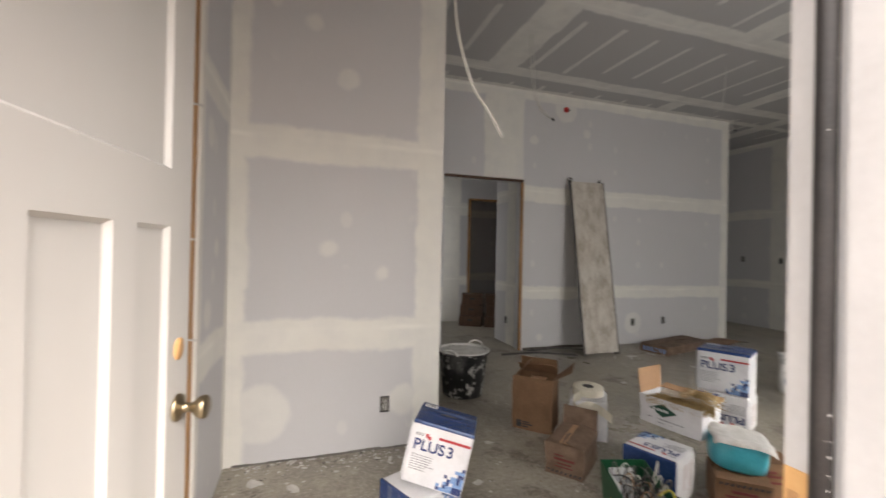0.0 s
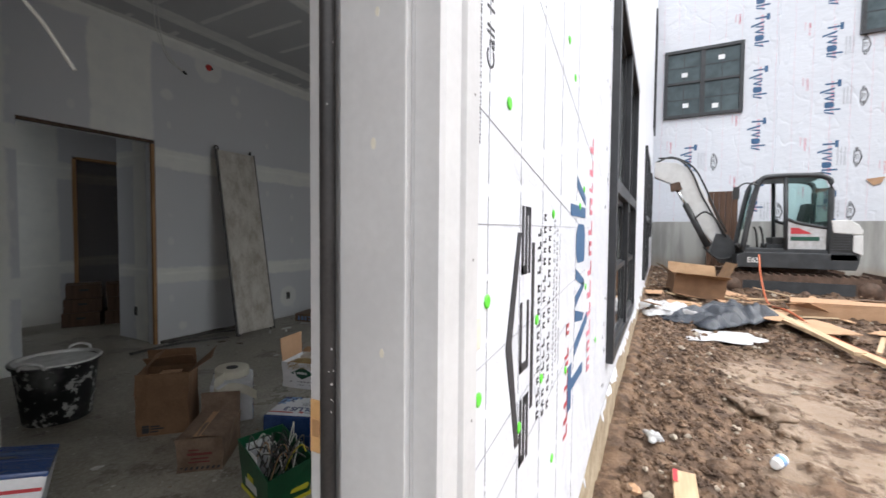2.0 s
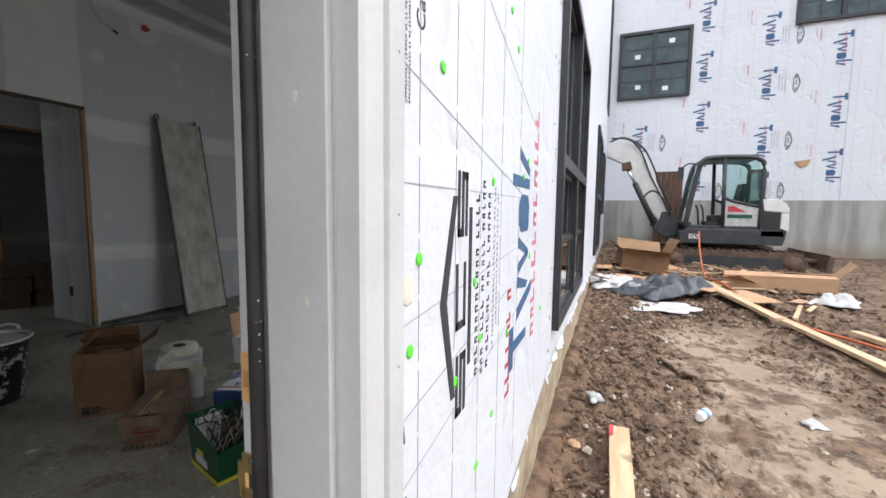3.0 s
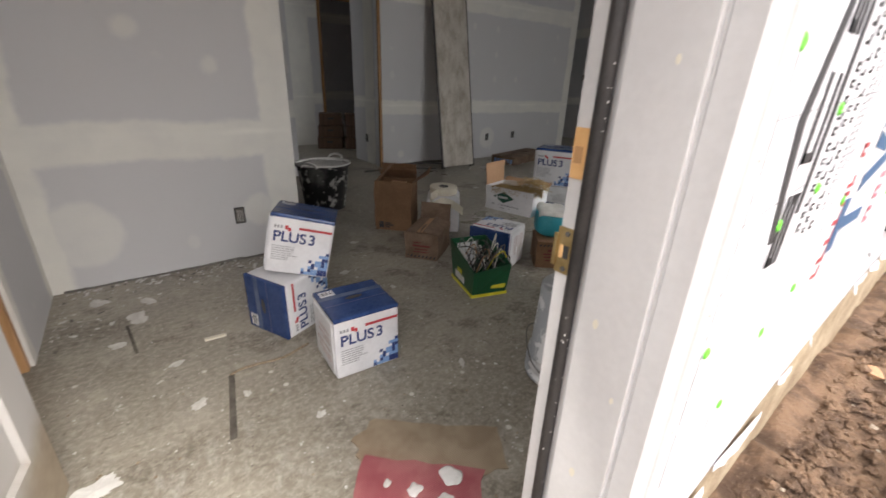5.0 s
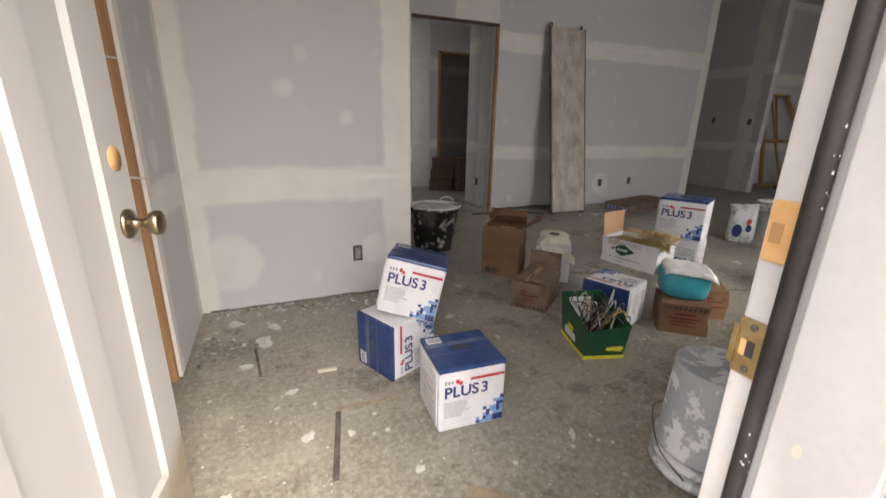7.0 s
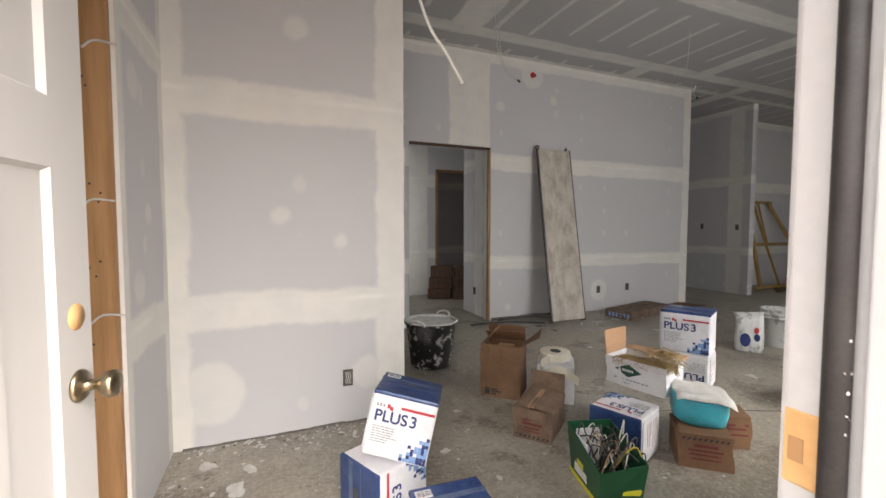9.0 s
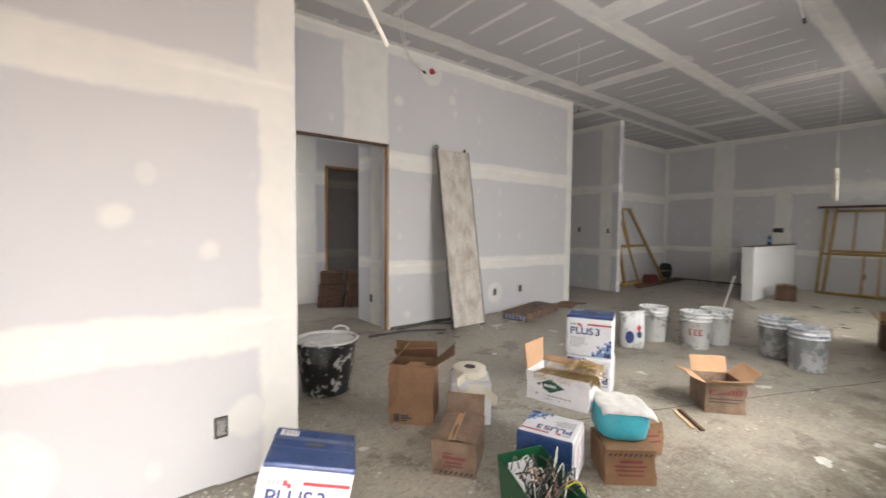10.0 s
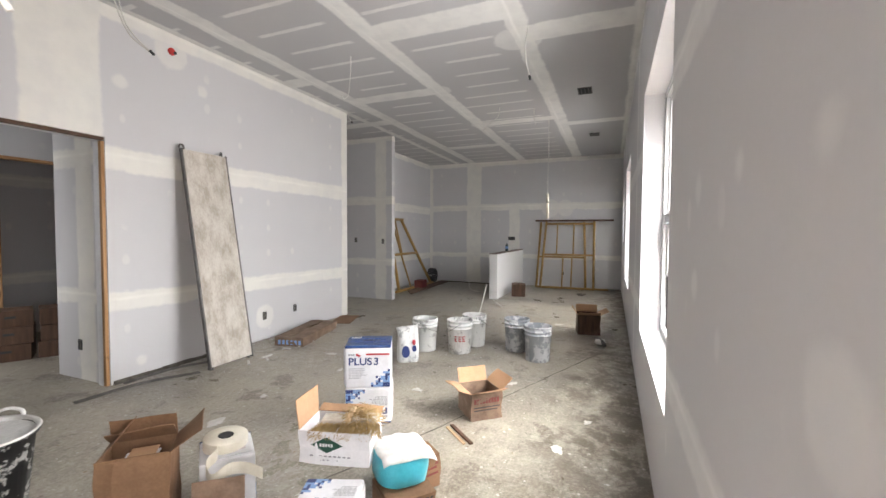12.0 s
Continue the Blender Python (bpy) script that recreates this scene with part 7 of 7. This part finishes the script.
rumpled("plastic_bag", 0.30, 0.20, pose(6.5, -1.72, gz(6.6, -1.68) + 0.02, 0, 0, -25), 0.09, 5.0, "limp white", "crumpled white plastic bag on the soil", "bag", 11, hem=0.5)
rumpled("white_scrap", 0.055, 0.04, pose(2.62, 0.86, gz(2.6, 0.86) + 0.01, 0, 0, 20), 0.03, 9.0, "limp white", "torn white wrap scrap on the soil", "scrap", 13, n_=10, hem=0.6)
rumpled("white_scrap", 0.05, 0.045, pose(2.9, -0.25, gz(2.9, -0.25) + 0.01, 0, 0, 20), 0.02, 9.0, "limp white", "small white paper scrap on the soil", "scrap", 23, n_=10, hem=0.6)
rumpled("white_scrap", 0.08, 0.055, pose(3.7, -1.15, gz(3.7, -1.15) + 0.01, 0, 0, 20), 0.03, 9.0, "limp white", "white torn scrap on the soil", "scrap", 33, n_=10, hem=0.6)
for k, (x, y, w_, d_, yw, tl) in enumerate(((7.0, 0.55, 0.6, 0.45, 10, 3), (6.6, -0.35, 0.9, 0.4, -20, 2), (6.2, -0.75, 0.7, 0.4, 15, -3), (7.4, -0.25, 0.5, 0.5, 40, 6), (7.6, 0.5, 0.6, 0.3, 5, 10), (7.3, -0.95, 0.35, 0.45, 35, 25), (6.0, 0.95, 0.3, 0.2, 12, 14))):
    t = thing("card_sheet", pose(x, y, gz(x, y) + 0.06 + 0.01 * k, tl, tl * 0.6, yw), "torn flattened brown cardboard in a rubbish heap", "cardboard", "cardboard scraps")
    bm = bmesh.new()
    ragged(bm, [(-w_ / 2, -d_ / 2), (w_ / 2, -d_ / 2 * 0.8), (w_ / 2 * 0.9, d_ / 2), (-w_ / 2 * 0.85, d_ / 2 * 0.9)], 0, 0.008, 0.03, seed=k)
    part("sheet", bm, "card light", t)
rk = random.Random(77)
for k in range(46):
    x, y = rk.uniform(5.7, 8.8), rk.uniform(-1.3, 0.95)
    w_, d_ = rk.uniform(0.1, 0.5), rk.uniform(0.06, 0.3)
    t = thing("card_scrap", pose(x, y, gz(x, y) + 0.04, rk.uniform(-14, 14), rk.uniform(-14, 14), rk.uniform(0, 180)), "torn scrap of brown cardboard in a rubbish heap" if k % 3 else "splintered timber scrap in a rubbish heap", "scrap", "heap scraps")
    bm = bmesh.new()
    if k % 3:
        ragged(bm, [(-w_ / 2, -d_ / 2), (w_ / 2, -d_ / 2 * 0.6), (w_ / 2 * 0.8, d_ / 2), (-w_ / 2 * 0.7, d_ / 2 * 0.8)], 0, 0.007, 0.03, seed=k)
    else:
        box(bm, -w_, w_, -0.02, 0.02, 0, 0.02, bevel=0.002)
    part("piece", bm, "card light" if k % 3 else "pine x", t)
card_box("yard_box", pose(8.25, 0.35, gz(8.25, 0.35) + 0.02, 0, 6, -80), 0.75, 0.55, 0.34, (("f", 75, 0.2), ("l", 60, 0.25), ("r", 20, 0.3), ("b", 45, 0.25)), "crushed open brown box by the excavator track", ("card", "card in"))
card_box("long_carton", pose(7.35, -1.38, gz(7.4, -1.4) + 0.03, 3, -2, -101), 1.25, 0.36, 0.21, (("f", -84, 0.16), ("b", -84, 0.16), ("r", 40, 0.25)), "long brown carton lying on the soil", ("card light", "card light"))

# ---- excavator ----
ex = thing("excavator", pose(0, 0, 0), "dusty white and charcoal compact excavator parked by the concrete base", "excavator")


def yz(points, x0, x1, name, mat, label="", parent=ex, bevel=0.0):
    """A shape drawn in the machine's side view, given its width."""
    bm = bmesh.new()
    prism(bm, points, x1 - x0, m=Matrix(((0, 0, 1, x0), (1, 0, 0, 0), (0, 1, 0, 0), (0, 0, 0, 1))))
    if bevel:
        bmesh.ops.bevel(bm, geom=list(bm.edges), offset=bevel, segments=2, affect="EDGES", profile=0.6)
    bmesh.ops.recalc_face_normals(bm, faces=bm.faces)
    return part(name, bm, mat, parent, label)


for x0 in (9.45, 11.0):
    n_ = 40
    pts = []
    for k in range(n_):
        a_ = 2 * math.pi * k / n_
        c, s = math.cos(a_), math.sin(a_)
        pts.append((-1.28 + (0.95 if c > 0 else -0.95) + 0.21 * c, 0.27 + 0.21 * s))
    tr = yz(pts, x0, x0 + 0.4, "track", "rust", "rusty mud-caked crawler track")
    bm = bmesh.new()
    L2, r2 = 1.9, 0.21
    total = 2 * L2 + 2 * math.pi * r2
    for k in range(44):
        d_ = total * k / 44
        if d_ < L2:
            y, z, rot = -1.28 - L2 / 2 + d_, 0.27 + r2, 0
        elif d_ < L2 + math.pi * r2:
            a_ = (d_ - L2) / r2
            y, z, rot = -1.28 + L2 / 2 + r2 * math.sin(a_), 0.27 + r2 * math.cos(a_), -math.degrees(a_)
        elif d_ < 2 * L2 + math.pi * r2:
            y, z, rot = -1.28 + L2 / 2 - (d_ - L2 - math.pi * r2), 0.27 - r2, 180
        else:
            a_ = (d_ - 2 * L2 - math.pi * r2) / r2
            y, z, rot = -1.28 - L2 / 2 - r2 * math.sin(a_), 0.27 - r2 * math.cos(a_), 180 - math.degrees(a_)
        box(bm, x0 - 0.01, x0 + 0.41, -0.02, 0.02, -0.004, 0.028, m=pose(0, y, z, rot, 0, 0))
    part("grouser", bm, "rust", tr)
    for y, r_ in ((-2.23, 0.15), (-0.33, 0.15), (-1.8, 0.07), (-1.4, 0.07), (-1.0, 0.07), (-0.65, 0.07)):
        bm = bmesh.new()
        lathe(bm, ((r_, 0), (r_, 0.02), (r_ * 0.5, 0.03), (r_ * 0.4, 0.05), (0.01, 0.05)), 24, m=pose(x0, y, 0.27 if r_ > 0.1 else 0.15, 0, -90, 0))
        part("wheel", bm, "rust", tr)
    yz([(-2.05, 0.17), (-0.5, 0.17), (-0.5, 0.37), (-2.05, 0.37)], x0 - 0.012, x0, "side_frame", "machine grey", parent=tr)
yz([(-2.0, 0.3), (-0.6, 0.3), (-0.6, 0.5), (-2.0, 0.5)], 9.85, 11.0, "undercarriage", "rust")
bm = bmesh.new()
lathe(bm, ((0.5, 0.48), (0.5, 0.6), (0.3, 0.6)), 30, m=pose(10.4, -1.3, 0))
part("slew_ring", bm, "rust", ex)
yz([(-2.08, 0.60), (-0.42, 0.60), (-0.40, 0.82), (-0.55, 0.88), (-2.08, 0.88), (-2.12, 0.74)], 9.55, 11.2, "deck", "machine grey", bevel=0.015)
yz([(-2.12, 0.75), (-1.72, 0.75), (-1.72, 1.45), (-1.98, 1.45), (-2.08, 1.38), (-2.14, 1.1)], 9.55, 11.2, "counterweight", "machine grey", bevel=0.02)
yz([(-2.13, 1.2), (-1.76, 1.24), (-1.73, 1.46), (-1.98, 1.46), (-2.08, 1.39), (-2.145, 1.28)], 9.53, 11.22, "rear_cover", "machine white", "rounded white rear cover", bevel=0.02)
yz([(-2.15, 0.86), (-2.02, 0.92), (-2.02, 1.2), (-2.14, 1.2)], 9.53, 11.22, "rear_cover", "machine white", bevel=0.01)
yz([(-2.0, 0.93), (-1.74, 0.93), (-1.74, 1.22), (-2.0, 1.22)], 9.535, 9.549, "grille", "dark")
for k in range(6):
    yz([(-1.98, 0.95 + k * 0.045), (-1.76, 0.95 + k * 0.045), (-1.76, 0.97 + k * 0.045), (-1.98, 0.97 + k * 0.045)], 9.525, 9.534, "louvre", "machine grey")
text_part("model_number", "E65", 0.13, Matrix(((0, 0, -1, 9.545), (-1, 0, 0, -0.66), (0, 1, 0, 0.73), (0, 0, 0, 1))), "machine white", ex, bold=0.004)
# cab


def strut(name, pts, r, mat, parent, label=""):
    bm = bmesh.new()
    tube(bm, curve_points(pts, 4) if len(pts) > 2 else pts, r, 8)
    return part(name, bm, mat, parent, label)


for x in (9.62, 10.55):
    outline = [(x, -0.50, 0.92), (x, -0.56, 1.35), (x, -0.66, 1.95), (x, -0.74, 2.2), (x, -0.9, 2.26), (x, -1.4, 2.26), (x, -1.66, 2.2), (x, -1.73, 2.0), (x, -1.73, 0.92)]
    strut("cab_post", outline, 0.045, "machine grey", ex)
    strut("cab_post", [(x, -1.10, 2.25), (x, -1.14, 0.92)], 0.035, "machine grey", ex)
    strut("cab_rail", [(x, -1.12, 1.5), (x, -1.3, 1.42), (x, -1.72, 1.32)], 0.03, "machine grey", ex)
yz([(-0.72, 2.22), (-1.66, 2.22), (-1.6, 2.3), (-0.8, 2.3)], 9.6, 10.57, "cab_roof", "machine grey", bevel=0.015)
yz([(-0.50, 0.86), (-1.73, 0.86), (-1.73, 0.95), (-0.50, 0.95)], 9.6, 10.57, "cab_sill", "machine grey", bevel=0.01)
yz([(-1.14, 0.95), (-1.71, 0.95), (-1.71, 1.32), (-1.3, 1.4), (-1.13, 1.47)], 9.615, 9.622, "side_panel", "limp white", "pale lower door panel with red flash")
yz([(-1.2, 1.22), (-1.5, 1.22), (-1.3, 1.33), (-1.2, 1.33)], 9.608, 9.614, "red_flash", "red ink")
yz([(-1.2, 1.10), (-1.6, 1.10), (-1.6, 1.17), (-1.2, 1.17)], 9.608, 9.614, "maker_mark", "green ink")
M["cab glass"] = glass_material("greenish cab glass", (0.55, 0.78, 0.74))
yz([(-1.13, 1.5), (-1.3, 1.43), (-1.71, 1.34), (-1.71, 2.0), (-1.64, 2.17), (-1.4, 2.23), (-1.12, 2.23)], 9.62, 9.627, "side_glass", "cab glass")
yz([(-1.73, 0.95), (-1.74, 0.95), (-1.74, 2.0), (-1.73, 2.0)], 9.65, 10.52, "rear_glass", "cab glass")
yz([(-0.56, 1.3), (-0.565, 1.3), (-0.72, 2.18), (-0.715, 2.18)], 9.66, 10.52, "windscreen", "cab glass")
st_ = yz([(-0.98, 1.02), (-1.42, 1.05), (-1.42, 1.17), (-0.98, 1.15)], 9.85, 10.35, "seat", "dark", bevel=0.02)
yz([(-1.36, 1.15), (-1.46, 1.15), (-1.58, 1.75), (-1.48, 1.78)], 9.87, 10.33, "seat_back", "dark", bevel=0.02)
yz([(-0.9, 0.95), (-1.5, 0.95), (-1.5, 1.03), (-0.9, 1.03)], 9.8, 10.4, "seat_base", "machine grey")
for x in (9.82, 10.38):
    strut("lever", [(x, -0.85, 0.95), (x, -0.82, 1.25), (x, -0.78, 1.36)], 0.018, "dark", ex)
strut("mirror_arm", [(9.6, -0.72, 2.1), (9.5, -0.5, 2.15), (9.45, -0.35, 2.05)], 0.014, "dark", ex)
yz([(-0.30, 1.85), (-0.40, 1.85), (-0.40, 2.08), (-0.30, 2.08)], 9.42, 9.46, "mirror", "dark", bevel=0.008)
yz([(-0.62, 0.9), (-0.5, 0.92), (-0.42, 1.0), (-0.5, 1.03), (-0.62, 1.0)], 9.7, 10.4, "front_step", "machine grey")
# boom, in front of the cab
yz([(-0.02, 0.85), (-0.22, 0.62), (-0.45, 0.62), (-0.45, 1.0), (-0.32, 1.2), (-0.12, 1.22)], 10.05, 10.45, "swing_post", "machine grey", "charcoal swing post", bevel=0.01)
yz([(-0.30, 1.12), (-0.08, 1.02), (0.18, 1.35), (0.42, 1.85), (0.62, 2.22), (1.02, 2.42), (1.02, 2.74), (0.62, 2.70), (0.34, 2.55), (0.12, 2.1), (-0.12, 1.55)], 10.12, 10.38, "boom", "machine white", "dusty white curved boom", bevel=0.02)
strut("ram_rod", [(9.98, 0.62, 2.16), (9.98, 0.42, 1.78)], 0.03, "chrome", ex)
strut("ram_barrel", [(9.98, 0.44, 1.82), (9.98, 0.02, 0.95)], 0.06, "dark", ex, "black hydraulic ram")
yz([(0.50, 2.12), (0.70, 2.08), (0.72, 2.24), (0.55, 2.28)], 9.92, 10.1, "ram_lug", "rust")
strut("hose", [(10.1, -0.25, 1.2), (10.05, -0.05, 1.6), (10.06, 0.15, 2.0), (10.06, 0.35, 2.5), (10.06, 0.6, 2.76), (10.06, 0.95, 2.8)], 0.018, "dark", ex)
strut("hose", [(10.16, -0.3, 1.25), (10.14, -0.1, 1.7), (10.14, 0.1, 2.2), (10.14, 0.32, 2.6), (10.14, 0.7, 2.82), (10.14, 1.0, 2.72)], 0.018, "dark", ex)
strut("hose", [(9.95, 0.28, 1.5), (9.9, 0.1, 1.65), (9.95, -0.1, 1.5), (10.0, -0.28, 1.15)], 0.018, "dark", ex)
strut("hose", [(10.0, 0.1, 0.95), (9.98, -0.15, 0.72), (10.0, -0.4, 0.75)], 0.02, "dark", ex)
strut("blade_arm", [(9.9, -2.2, 0.35), (9.9, -2.75, 0.3)], 0.05, "rust", ex)
yz([(-2.70, 0.12), (-2.78, 0.12), (-2.82, 0.42), (-2.74, 0.46)], 9.45, 11.4, "blade", "rust", "rusty dozer blade")
t = thing("board_stack", pose(11.9, -0.42, 0.22), "dark stacked timber panel behind the excavator", "timber panel")
for k in range(5):
    boxes("plank", [(-0.04, 0.04, -0.28 + 0.12 * k, -0.17 + 0.12 * k, 0.0, 2.0)], "dark wood", t, 0.004)
t = thing("board_stack", pose(11.9, -2.2, 0.22), "dark timber panel behind the excavator's rear", "timber panel")
for k in range(3):
    boxes("plank", [(-0.04, 0.04, -0.18 + 0.12 * k, -0.07 + 0.12 * k, 0.0, 2.0)], "dark wood", t, 0.004)
